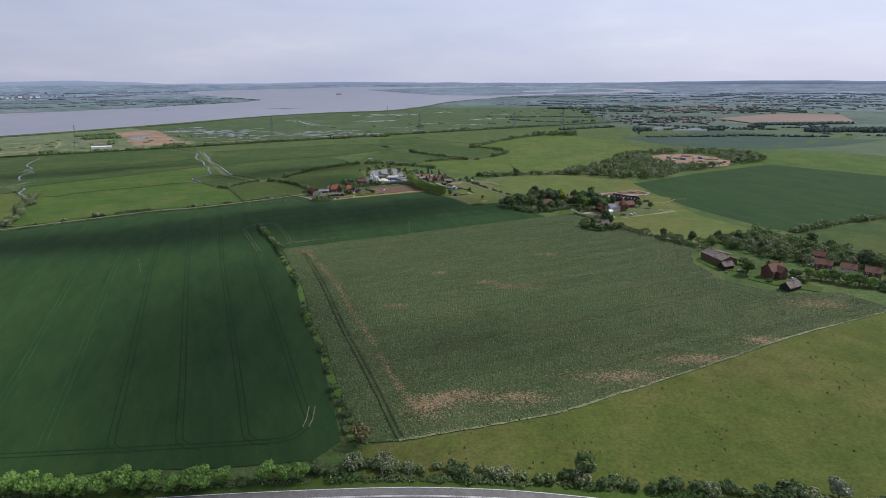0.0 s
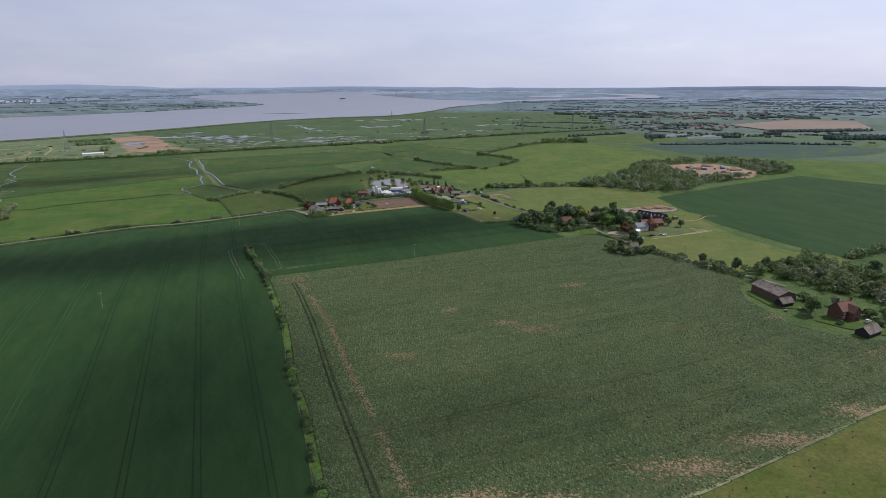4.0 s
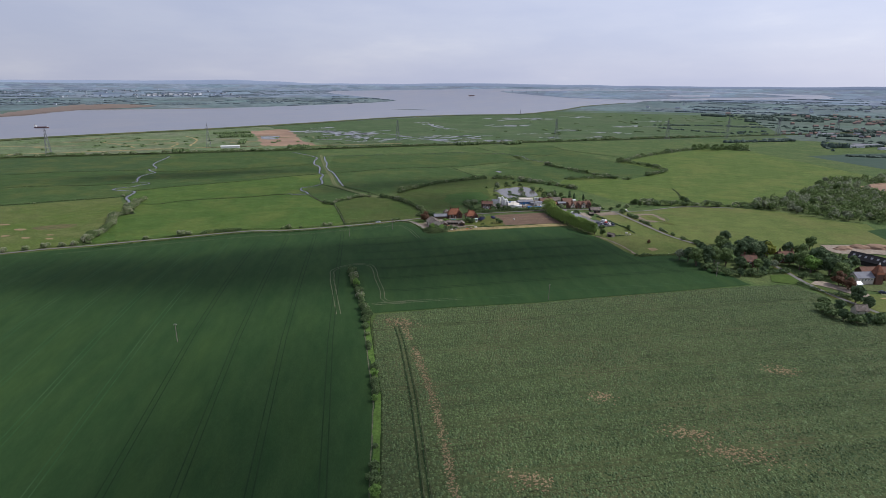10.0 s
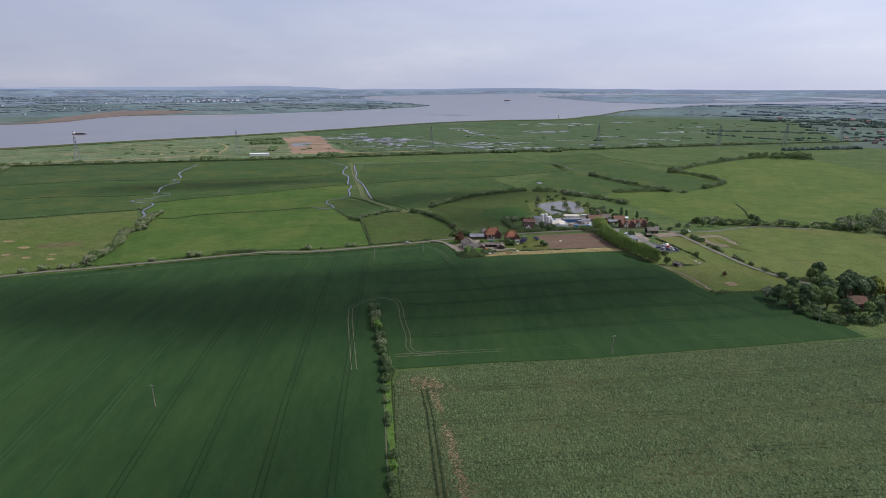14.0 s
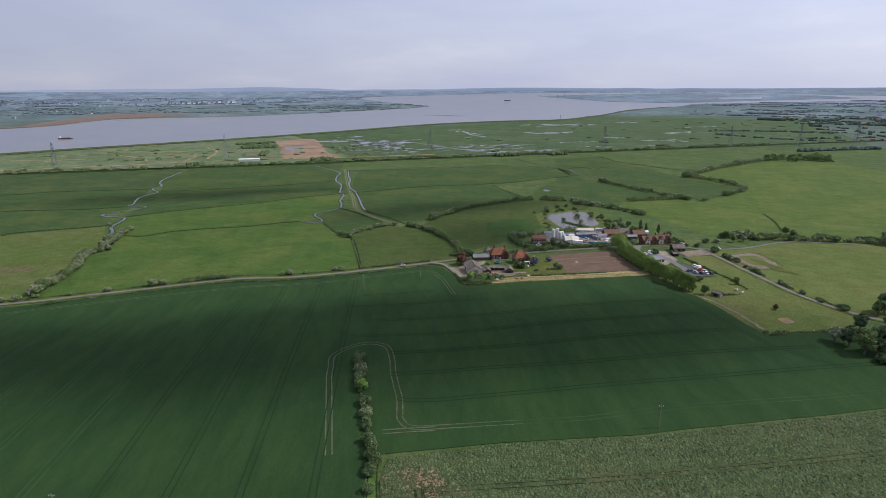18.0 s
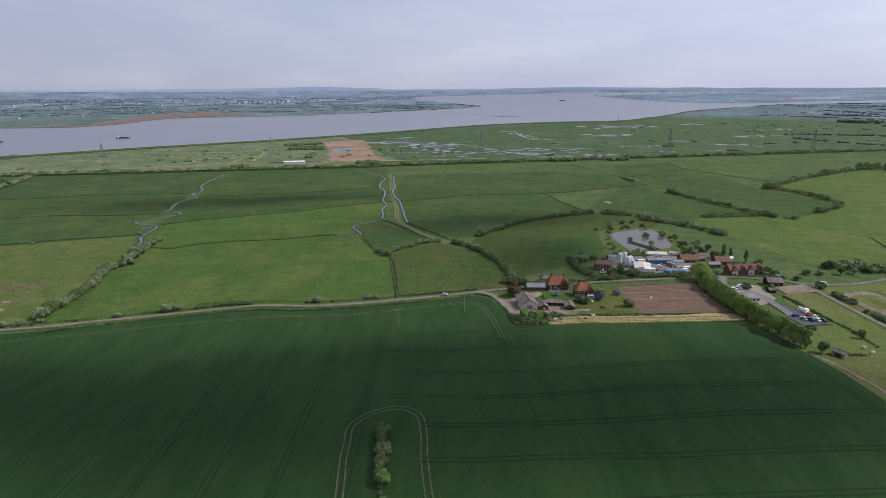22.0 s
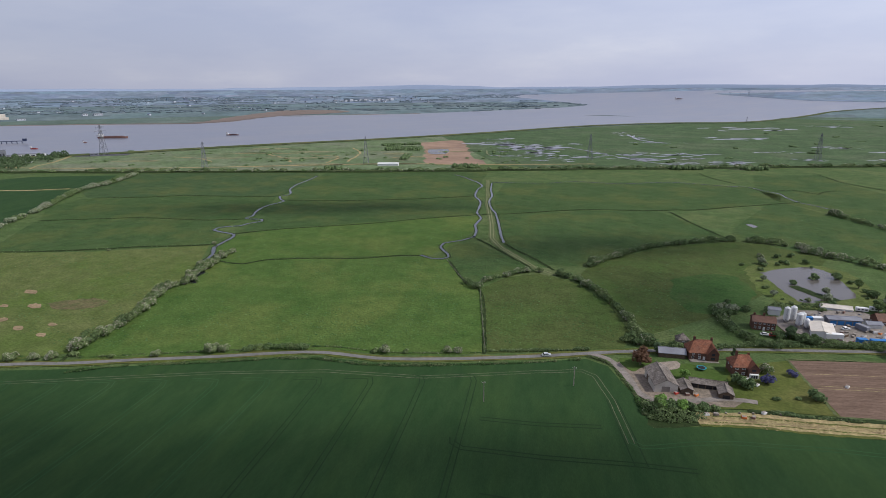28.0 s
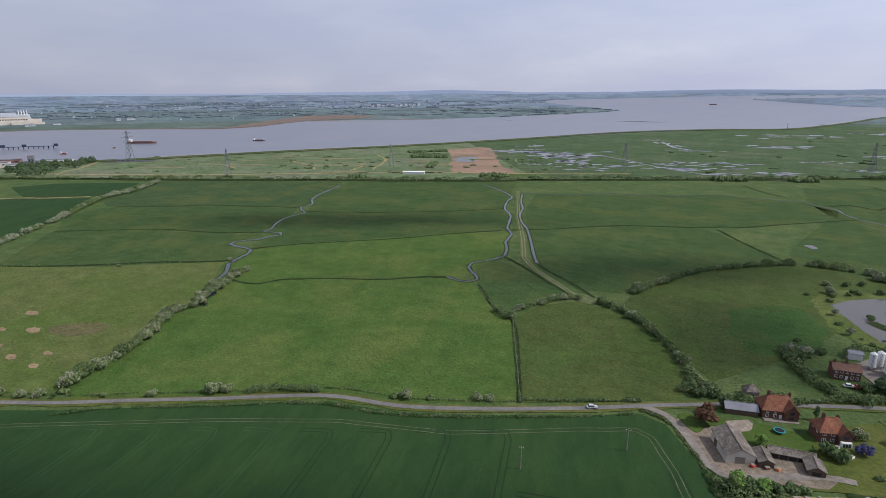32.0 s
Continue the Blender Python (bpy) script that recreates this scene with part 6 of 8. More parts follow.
# far shore: woods, fields, towns
def far_woods(name, spots, label, size=16, seed=3, material="hazed_wood"):
    """Long low masses of far woodland, too far to tell the trees apart."""
    rng = np.random.default_rng(seed)
    V, F = [], []
    for x, y, length, deep, turn, h in spots:
        k = far_scale(x, y)
        n = int(max(6, length * max(deep, 10) / (size * size) * 1.5))
        for _ in range(n):
            u, v = rng.uniform(-0.5, 0.5) * length, rng.uniform(-0.5, 0.5) * deep
            px, py_ = x + u * math.cos(turn) - v * math.sin(turn), y + u * math.sin(turn) + v * math.cos(turn)
            b = np.array(land(px, py_))
            r, hh = size * rng.uniform(0.5, 1.1) * k, h * rng.uniform(0.5, 1.1) * k
            o = len(V)
            a0 = rng.uniform(0, 6)
            for level, wide in ((0.0, 0.8), (0.45, 1.0), (0.82, 0.62)):
                for q in range(5):
                    a = a0 + level + q * 1.2566
                    g = wide * r * rng.uniform(0.8, 1.15)
                    V.append(b + [g * math.cos(a), g * math.sin(a), hh * level * rng.uniform(0.85, 1.1)])
            V.append(b + [0, 0, hh])
            for q in range(5):
                w = (q + 1) % 5
                for e in (o, o + 5):
                    F += [(e + q, e + w, e + 5 + q), (e + w, e + 5 + w, e + 5 + q)]
                F.append((o + 10 + q, o + 10 + w, o + 15))
    me = bpy.data.meshes.new(name)
    me.from_pydata([tuple(v) for v in V], [], F)
    return tagged(link(name, me, M[material]), label, "woods", kind="stuff")


rw = random.Random(5)


def dry(x, y):
    """True where far land is no water, marsh or tan field."""
    return not inside((x, y), WATER) and not (700 < x < 1420 and 1380 < y < 1900)


def hedgerows(n, a0, a1, r0, r1, low=4.0, high=7.5):
    """Broken lines of far trees along field edges, and small copses."""
    out = []
    for _ in range(n):
        a = radians(rw.uniform(a0, a1))
        r = r0 * (r1 / r0) ** rw.random()
        x, y = CX + r * math.cos(a), CY + r * math.sin(a)
        turn = a + math.pi / 2 + rw.choice((0.0, 0.0, 0.0, 1.2, -0.9)) + rw.uniform(-0.25, 0.25)
        big = r / 2400
        bend = rw.uniform(-0.05, 0.05)
        for _ in range(rw.randint(5, 22)):
            turn += bend + rw.uniform(-0.06, 0.06)
            step = rw.uniform(16, 34) * big
            x, y = x + math.cos(turn) * step, y + math.sin(turn) * step
            if rw.random() < 0.72 and dry(x, y):
                out.append((x, y, rw.uniform(6, 30) * big, rw.uniform(3, 7) * big, turn, rw.uniform(low, high)))
        if rw.random() < 0.2 and dry(x, y):
            out.append((x, y, rw.uniform(40, 110) * big, rw.uniform(14, 40) * big, turn, rw.uniform(7, 11)))
    return out


far_woods("far_woods", hedgerows(150, 104, 172, 2900, 9000), "woods and hedgerows beyond the river, blued by painted haze", 12, 3)
far_woods("hedgerow_trees", hedgerows(46, 30, 74, 1250, 2300, 3.0, 6.0), "dark hedgerow trees of the farmland inland", 3.6, 4, "hazed_mid_wood")
far_woods("far_woods", hedgerows(110, 30, 76, 2300, 7000), "woods and hedgerows towards the hills, blued by painted haze", 9, 5)

def far_town(spots, label, wall, roof, seed):
    """Small far houses, too many and too far to count: walls and pitched roofs."""
    rng = random.Random(seed)
    walls, roofs = ([], []), ([], [])
    for x, y, spread_x, spread_y, n, big in spots:
        for _ in range(n):
            px, py_ = x + rng.gauss(0, spread_x), y + rng.gauss(0, spread_y)
            if not dry(px, py_):
                continue
            k = far_scale(px, py_)
            b = land(px, py_)
            w, d, h, a = rng.uniform(5, 12) * big * k, rng.uniform(4, 6) * big * k, rng.uniform(4, 7) * big * k, rng.uniform(-0.5, 0.5)
            c, t = math.cos(a), math.sin(a)
            ring = [(b.x + u * w * c - v * d * t, b.y + u * w * t + v * d * c) for u, v in ((-1, -1), (1, -1), (1, 1), (-1, 1))]
            o = len(walls[0])
            walls[0].extend([(q[0], q[1], b.z - 2) for q in ring] + [(q[0], q[1], b.z + h) for q in ring])
            walls[1].extend([(o + i, o + (i + 1) % 4, o + 4 + (i + 1) % 4, o + 4 + i) for i in range(4)])
            o = len(roofs[0])
            ends = [((ring[0][0] + ring[3][0]) / 2, (ring[0][1] + ring[3][1]) / 2), ((ring[1][0] + ring[2][0]) / 2, (ring[1][1] + ring[2][1]) / 2)]
            roofs[0].extend([(q[0], q[1], b.z + h) for q in ring] + [(q[0], q[1], b.z + h * 1.6) for q in ends])
            roofs[1].extend([(o, o + 1, o + 5, o + 4), (o + 2, o + 3, o + 4, o + 5), (o + 1, o + 2, o + 5), (o + 3, o, o + 4)])
    tagged(raw("far_town_walls", walls[0], walls[1], M[wall]), label, "houses", kind="stuff")
    tagged(raw("far_town_roofs", roofs[0], roofs[1], M[roof]), label, "roofs", kind="stuff")


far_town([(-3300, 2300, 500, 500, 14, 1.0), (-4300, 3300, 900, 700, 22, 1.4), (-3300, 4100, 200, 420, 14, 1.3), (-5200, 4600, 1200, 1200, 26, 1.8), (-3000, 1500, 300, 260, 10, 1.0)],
         "scattered houses of far towns beyond the river, paled by painted haze", "hazed_white", "far_haze", 5)
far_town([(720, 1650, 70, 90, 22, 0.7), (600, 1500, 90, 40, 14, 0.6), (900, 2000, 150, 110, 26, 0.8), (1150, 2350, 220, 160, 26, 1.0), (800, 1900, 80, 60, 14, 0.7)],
         "red-brown roofs of the far village", "hazed_wall", "hazed_roof", 6)
far_town([(1300, 3300, 420, 380, 20, 1.1), (2300, 3600, 600, 500, 20, 1.3), (900, 3000, 240, 220, 10, 0.9)], "houses of far towns towards the hills, paled by painted haze", "hazed_white", "far_haze", 7)
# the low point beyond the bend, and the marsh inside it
sheet("far_peninsula", [(-1300, 10200), (-1000, 8600), (-432, 6557), (-60, 5279), (200, 5050), (441, 4900), (878, 5500), (1350, 6150), (2600, 7600), (3300, 12000), (2700, 17000), (600, 15500)], M["far_haze"], lift=1.5, step=260,
      label="low point of land across the water, coloured by painted haze")
sheet("far_inlet", [(1036, 6630), (1419, 6736), (1781, 8337), (1152, 7740)], M["river"], lift=3.5, step=220, label="shining strip of water behind the point")


def block(x, y, w, d, h, turn, material, label, name="block_building", category="building", cap=None):
    """A large plain far-off building with a roof parapet."""
    p, k = land(x, y), far_scale(x, y)
    ob = empty(name, pose(p.x, p.y, p.z, 0, 0, turn))
    bm = bmesh.new()
    box(bm, -w / 2, w / 2, -d / 2, d / 2, -3, h)
    part("wall", bm, M[material], ob)
    bm = bmesh.new()
    box(bm, -w / 2 - 0.4, w / 2 + 0.4, -d / 2 - 0.4, d / 2 + 0.4, h, h + max(0.5, h * 0.05))
    part("roof", bm, M[cap or "slate"], ob)
    n = max(2, int(w / 9))
    for i in range(n):
        bm = bmesh.new()
        u = -w / 2 + w * (i + 0.5) / n
        box(bm, u - w / n * 0.28, u + w / n * 0.28, -d / 2 - 0.15, -d / 2 + 0.1, h * 0.45, h * 0.72)
        part("window", bm, M["glass"], ob)
    ob.scale = (k, k, k)
    return tagged(ob, label, category)


ps = block(-2590, 1120, 120, 60, 30, 70, "render", "huge pale power station on the far bank", "power_station", "power station")
bm = bmesh.new()
box(bm, -95, 70, -20, 34, 0, 40)
box(bm, -95, 20, -14, 30, 40, 48)
part("boiler_house", bm, M["hazed_white"], ps, "tall grey-white boiler house")
bm = bmesh.new()
box(bm, -95, 95, -42, -30, -2, 16)
box(bm, 60, 110, -34, 20, -2, 20)
box(bm, -60, -20, -60, -44, -2, 9)
box(bm, 0, 46, -66, -46, -2, 12)
box(bm, 70, 120, -60, -44, -2, 8)
part("turbine_hall", bm, M["render"], ps, "stepped cream ranges before the boiler house")
for u in (30, 40, 50, 60):
    bm = bmesh.new()
    tube(bm, (u, 6, 40), (u, 6, 58), 2.2, 1.9, 8)
    part("flue", bm, M["white"], ps)
for u in (-100, -150):
    bm = bmesh.new()
    tube(bm, (u, 0, 0), (u, 0, 165), 8, 5.5, 12)
    part("chimney_stack", bm, M["concrete"], ps, "very tall pale chimney stack")
for x, y, w, h in ((-2534, 1470, 22, 10), (-2530, 1520, 40, 8), (-2380, 1180, 30, 6), (-2360, 1090, 36, 7)):
    block(x, y, w, 22, h, 80, "hazed_white", "white warehouse on the far bank")
for i in range(12):
    t = i / 11
    block(-3270 + 90 * t, 3850 + 560 * t, 44, 20, 9 + 5 * ((i * 7) % 3), 80, "hazed_white", "white blocks of a town beyond the river")
for i, (x, y) in enumerate(((-5200, 3600), (-5150, 3750), (-5100, 3880), (-4600, 2400), (-6500, 5200), (-4200, 3200), (-5600, 6200), (-3900, 2050))):
    block(x, y, 40, 22, 13 + 14 * (i < 3), 75, "far_haze", "tower block far beyond the river, paled by painted haze")

# riverside works beside the marsh
for x, y, w, d, h, tn, c, lab in ((-1102, 606, 40, 20, 10, 58, "render", "cream-walled riverside factory shed with flat roof"), (-1076, 622, 30, 18, 7, 58, "white", "white riverside warehouse with flat roof"),
                                  (-1140, 636, 34, 16, 9, 58, "rust", "red-brown riverside shed with flat roof"), (-1110, 652, 30, 12, 6, 55, "slate", "grey riverside shed with flat roof"),
                                  (-1090, 684, 44, 14, 7, 52, "white", "long white riverside shed with windows"), (-1074, 642, 9, 9, 19, 60, "slate", "tall grey riverside silo tower"),
                                  (-1023, 650, 18, 9, 5, 55, "white", "low white riverside works shed"), (-1150, 575, 30, 20, 10, 60, "render", "cream-walled riverside factory shed with flat roof"),
                                  (-1028, 748, 14, 7, 4, 48, "slate", "low grey hut on the paved riverside yard")):
    block(x, y, w, d, h, tn, c, lab, "factory")
sheet("works_yard", [(-1060, 722), (-1048, 745), (-1000, 792), (-985, 776), (-1030, 726)], M["asphalt_dark"], lift=0.5, step=14, label="grey paved yard beside the river")
ribbon("works_track", [(-940, 622), (-965, 640), (-990, 671), (-1030, 706), (-1066, 735)], 4.0, M["straw"], lift=0.55, step=10, wobble=0.6, seed=47, label="pale track to the riverside works")
rk = random.Random(44)
puffs = []
for x, y, a, b, m in ((-1019, 611, 16, 14, 12), (-984, 619, 14, 16, 12), (-1000, 640, 14, 10, 8), (-1019, 668, 16, 12, 10), (-1042, 690, 14, 10, 8), (-1054, 712, 10, 12, 8), (-1060, 660, 12, 12, 8), (-960, 600, 20, 10, 8), (-1040, 630, 12, 10, 8)):
    for _ in range(m):
        g = land(x + rk.uniform(-a, a), y + rk.uniform(-b, b))
        r = rk.uniform(3.2, 6.4)
        puffs.append(((g.x, g.y, g.z + r * 0.9), (r, r, r * rk.uniform(1.0, 1.4))))
tagged(leaves("works_trees", puffs, 4200, 1.5, M["dark_leaf"], None, 67, "dark rounded trees among the riverside works"), "", "woods", kind="stuff")


def ship(x, y, turn, L, hull, label, house=1.0):
    p = land(x, y, 0.2)
    ob = empty("ship", pose(p.x, p.y, p.z, 0, 0, turn))
    B, D = L * 0.15, L * 0.045 + 1
    prof = [(-L / 2, 0.7), (-L * 0.42, 1.0), (L * 0.3, 1.0), (L * 0.42, 0.7), (L / 2, 0.05)]
    v, f = [], []
    for xx, b in prof:
        v += [(xx, -B / 2 * b, D), (xx, B / 2 * b, D), (xx * 0.97, -B / 2 * b * 0.8, -0.6), (xx * 0.97, B / 2 * b * 0.8, -0.6)]
    for i in range(len(prof) - 1):
        a, c = 4 * i, 4 * i + 4
        f += [(a, c, c + 1, a + 1), (a, a + 2, c + 2, c), (a + 1, c + 1, c + 3, a + 3)]
    f += [(0, 1, 3, 2)]
    raw("hull", v, f, M[hull], ob)
    bm = bmesh.new()
    box(bm, -L * 0.47, -L * 0.33, -B * 0.42, B * 0.42, D, D + 2.4 + L * 0.05 * house)
    bevelled(bm, 0.2)
    part("deckhouse", bm, M["white"], ob)
    bm = bmesh.new()
    box(bm, -L * 0.28, L * 0.32, -B * 0.36, B * 0.36, D, D + 1.4)
    bevelled(bm, 0.15)
    part("hatch", bm, M["hull"], ob)
    for xx in (-L * 0.4, L * 0.4):
        bm = bmesh.new()
        tube(bm, (xx, 0, D), (xx, 0, D + L * 0.14 + 2), 0.25, 0.12, 5)
        part("mast", bm, M["white"], ob)
    bm = bmesh.new()
    tube(bm, (-L * 0.45, 0, D + 2), (-L * 0.45, 0, D + 4.5 + L * 0.06), 0.8, 0.7, 8)
    part("funnel", bm, M["rust"], ob)
    return tagged(ob, label, "ship")


def port_crane(x, y, h, turn):
    p = land(x, y)
    ob = empty("port_crane", pose(p.x, p.y, p.z, 0, 0, turn))
    for u in (-0.16, 0.16):
        bm = bmesh.new()
        box(bm, (u - 0.025) * h, (u + 0.025) * h, -0.03 * h, 0.03 * h, -1, h * 0.72)
        part("leg", bm, M["far_crane"], ob)
    bm = bmesh.new()
    box(bm, -0.5 * h, 0.34 * h, -0.025 * h, 0.025 * h, h * 0.68, h * 0.74)
    part("boom", bm, M["far_crane"], ob)
    bm = bmesh.new()
    tube(bm, (0.16 * h, 0, h * 0.72), (0.05 * h, 0, h), 0.02 * h, None, 4)
    part("mast", bm, M["far_crane"], ob)
    return tagged(ob, "hazy grey container crane on the horizon", "crane", "cranes of the far port")


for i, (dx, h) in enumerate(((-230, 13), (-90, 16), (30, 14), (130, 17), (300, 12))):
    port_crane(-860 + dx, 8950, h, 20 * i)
ship(-1336, 940, 41, 74, "rust", "long rust-brown barge moored in the river")
ship(-1167, 1117, 32, 34, "hull", "small dark cargo ship on the river")
ship(-1227, 744, 32, 16, "red", "red and white tug near the bank", 3.0)
ship(-1273, 852, 60, 8, "hull", "small dark workboat on the river", 2.0)
ship(-1000, 5600, 30, 44, "hull", "cargo ship far down the river")
jt = empty("jetty", Matrix.Translation(land(-1409, 736, 0.3)))
for i in range(16):
    u = Vector((44, 66, 0)).normalized() * (i - 8) * 10
    bm = bmesh.new()
    tube(bm, u + Vector((0, 0, -1)), u + Vector((0, 0, 5)), 0.9, None, 6)
    part("pile", bm, M["navy"], jt)
bm = bmesh.new()
box(bm, -85, 80, -3, 3, 5, 6.2, pose(0, 0, 0, 0, 0, 56))
part("deck", bm, M["navy"], jt)
for u in (-30, 12, 76):
    bm = bmesh.new()
    box(bm, u - 4, u + 4, -3, 3, 6.2, 11, pose(0, 0, 0, 0, 0, 56))
    part("pump_house", bm, M["navy"], jt)
tagged(jt, "dark piled jetty standing in the river", "jetty")
bc = empty("beacon", Matrix.Translation(land(-210, 2162)))
bm = bmesh.new()
tube(bm, (0, 0, 0), (0, 0, 20), 0.9, 0.5, 6)
part("mast", bm, M["hull"], bc)
bm = bmesh.new()
box(bm, -1.6, 1.6, -1.6, 1.6, 17, 19)
part("platform", bm, M["steel"], bc)
tagged(bc, "dark navigation beacon at the river bank", "beacon")

# far village and glasshouses
rv = random.Random(21)
for i in range(48):
    x, y = ((rv.uniform(640, 790), rv.uniform(1520, 1780)), (rv.uniform(850, 1250), rv.uniform(2050, 2450)), (rv.uniform(470, 640), rv.uniform(1430, 1540)))[i % 3]
    building("far_house", x, y, rv.uniform(0, 180), rv.uniform(8, 12), rv.uniform(6, 8), 3.6, rv.uniform(5.5, 7), rv.choice(("hazed_wall", "hazed_wall", "hazed_white")), rv.choice(("hazed_roof", "hazed_roof", "slate")),
             "small house of the far village", "house")["group"] = "houses of the far village"
for x, y, w in ((457, 1228, 60), (530, 1205, 90), (575, 1245, 70), (500, 1262, 60)):
    building("glasshouse", x, y, 8, w, 14, 3.0, 4.6, "skylight", "slate", "long low grey glasshouse on the farm", "glasshouse")
building("barn", 520, 1488, 10, 40, 16, 5, 7, "white", "slate", "long pale barn near the far village", "barn")
spots = [(rv.uniform(480, 1300), rv.uniform(1980, 2500), rv.uniform(30, 110), rv.uniform(8, 24), rv.uniform(0, 3), rv.uniform(6, 9)) for _ in range(40)]
spots += [(595, 1232, 40, 30, 0, 12), (820, 1180, 110, 30, 0.1, 12), (900, 1172, 60, 40, 0, 13), (640, 1080, 200, 8, -0.2, 6), (480, 1075, 180, 8, 0.1, 6), (330, 1285, 160, 10, 0.5, 7), (900, 1400, 260, 26, 0.15, 8), (690, 1640, 160, 40, 0.4, 8), (560, 1480, 120, 16, 0.3, 8)]
far_woods("village_trees", spots, "dark trees among the far village houses", 6, 8, "hazed_mid_wood")
# low scrub dots on the rough grazing
spots = []
for _ in range(70):
    t = rv.uniform(0, 1)
    x, y = -1000 + 620 * t + rv.uniform(-60, 60), 720 + 360 * t + rv.uniform(-90, 160)
    spots.append((x, y, rv.uniform(3, 12), rv.uniform(2, 6), rv.uniform(0, 3), rv.uniform(1.2, 3)))
spots += [(-651, 1069, 60, 40, 0.5, 6), (-700, 1130, 70, 14, 0.9, 5), (-581, 979, 10, 60, 0.5, 5), (-586, 827, 24, 14, 0.5, 6), (-448, 930, 34, 14, 0.5, 6), (-193, 1056, 40, 14, 0.6, 7), (-120, 1093, 30, 12, 0.6, 6)]
for _ in range(110):
    x, y = rv.uniform(-640, 420), rv.uniform(1010, 2300)
    if y < 1180 + (x + 28) * 0.68 + 20 or y > 2100 + x * 2.2:
        continue
    spots.append((x, y, rv.uniform(5, 26), rv.uniform(3, 9), rv.uniform(0, 3), rv.uniform(1.5, 4)))
far_woods("marsh_scrub", spots, "scattered dark scrub on the rough marsh", 3.2, 9, "hedge")
# pale worn tracks and dry turf on the rough grazing
rg = random.Random(91)
for i in range(34):
    t = rg.uniform(0.03, 0.97)
    x, y = -1000 + 560 * t + rg.uniform(-50, 40), 730 + 330 * t + rg.uniform(-60, 170)
    a = rg.choice((0.55, 0.55, 0.62, 2.1, 1.2)) + rg.uniform(-0.12, 0.12)
    ln = rg.uniform(20, 90)
    c, s = math.cos(a), math.sin(a)
    ribbon("worn_track", [(x - c * ln / 2, y - s * ln / 2), (x + rg.uniform(-5, 5), y + rg.uniform(-5, 5)), (x + c * ln / 2, y + s * ln / 2)], rg.uniform(1.5, 4.5), M["pale_path"], lift=0.55 + 0.02 * (i % 5),
           step=10, wobble=1.6, seed=900 + i, label="pale dry track worn into the rough grazing", taper=True)
for i, (x, y, a, b) in enumerate(((-700, 900, 55, 9), (-640, 850, 40, 8), (-820, 830, 45, 8), (-760, 960, 40, 12), (-860, 960, 36, 10), (-620, 1010, 22, 12), (-900, 740, 40, 8), (-560, 905, 50, 7))):
    sheet("dry_turf", [(x + a * math.cos(k * 0.7854) * 0.84 - b * math.sin(k * 0.7854) * 0.54, y + a * math.cos(k * 0.7854) * 0.54 + b * math.sin(k * 0.7854) * 0.84) for k in range(8)], M["pale_path"], lift=0.5, step=10,
          edge=5, wobble=3.0, seed=300 + i, label="patch of dry yellow turf on the rough grazing")

# ---- planting ----
G_ROAD, G_WOOD, G_POP = "trees along the main road", "trees of the gravel-pit wood", "poplars of the windbreak"
rp = random.Random(31)
# row of fresh trees and bushes along the main road
main_hedge = smooth_line([(-150, 101), (-107, 107.4), (-74, 109.6), (-54, 111.2), (-36, 114.5)], 4.0)
for i, p in enumerate(main_hedge):
    if noise.noise(Vector((p.x * 0.09, 3.0, 1.0))) > -0.28:
        plant("fresh", p.x + rp.uniform(-0.8, 0.8), p.y + rp.uniform(-1, 1), rp.uniform(0.66, 0.9), group=G_ROAD)
    else:
        plant("shrub", p.x, p.y, rp.uniform(0.6, 0.9), group=G_ROAD)
for p in smooth_line([(-34, 116), (-19, 118), (2, 116.5), (23, 114), (50, 111), (76, 107.5), (120, 98)], 3.4):
    k = rp.random()
    key = "may" if k < 0.22 else "shrub" if k < 0.62 else "scrub" if k < 0.9 else "fresh"
    plant(key, p.x + rp.uniform(-1, 1), p.y + rp.uniform(-1.2, 1.6), rp.uniform(0.7, 1.15) * (0.7 if key == "fresh" else 1), group=G_ROAD)
plant("may", -15.5, 119.5, 1.05, group=G_ROAD)
plant("oak", 35.5, 114.5, 0.62, group=G_ROAD)
plant("shrub", 82, 108, 1.5)
plant("willow", 93, 107, 0.65)
plant("brown", -22.5, 128.5, 1.2)
hedge([(-140, 104.5), (-74, 109.6), (-36, 113), (2, 113.6), (50, 108.6), (90, 101)], 1.2, 2.6, M["reed"], 14, 0.4, "rough grass and brambles along the road", 330, 0.5)

# lane-side bushes by the marsh
for x, y, key, s in ((-284, 401, "may", 0.8), (-298, 391, "scrub", 0.8), (-317, 378, "may", 1.0), (-322, 374, "may", 0.9), (-329, 369, "may", 1.1), (-336, 362, "may", 0.9),
                     (-268, 415, "may", 1.25), (-264.5, 418, "may", 0.95), (-212, 449, "scrub", 0.9), (-208.5, 451, "may", 0.95), (-201, 455, "scrub", 0.8), (-187, 464, "may", 0.8), (-183.5, 466, "may", 0.75),
                     (-312, 384, "scrub", 1.0), (-345, 355, "may", 1.0), (-360, 343, "shrub", 1.0), (-380, 328, "may", 1.0), (-402, 312, "scrub", 1.2)):
    plant(key, x, y, s)
hedge([(-257, 422.5), (-248, 430), (-238, 436.5)], 2.6, 2.8, M["hedge"], 26, 0.42, "dense dark clipped hedge beside the lane", 331)
hedge([(-330, 372), (-306, 386), (-287, 401), (-263, 419), (-243, 435), (-229, 444), (-208, 451), (-190, 461), (-176, 470)], 0.7, 1.0, M["reed"], 7, 0.32, "rough grass along the lane verge", 332, 0.2)
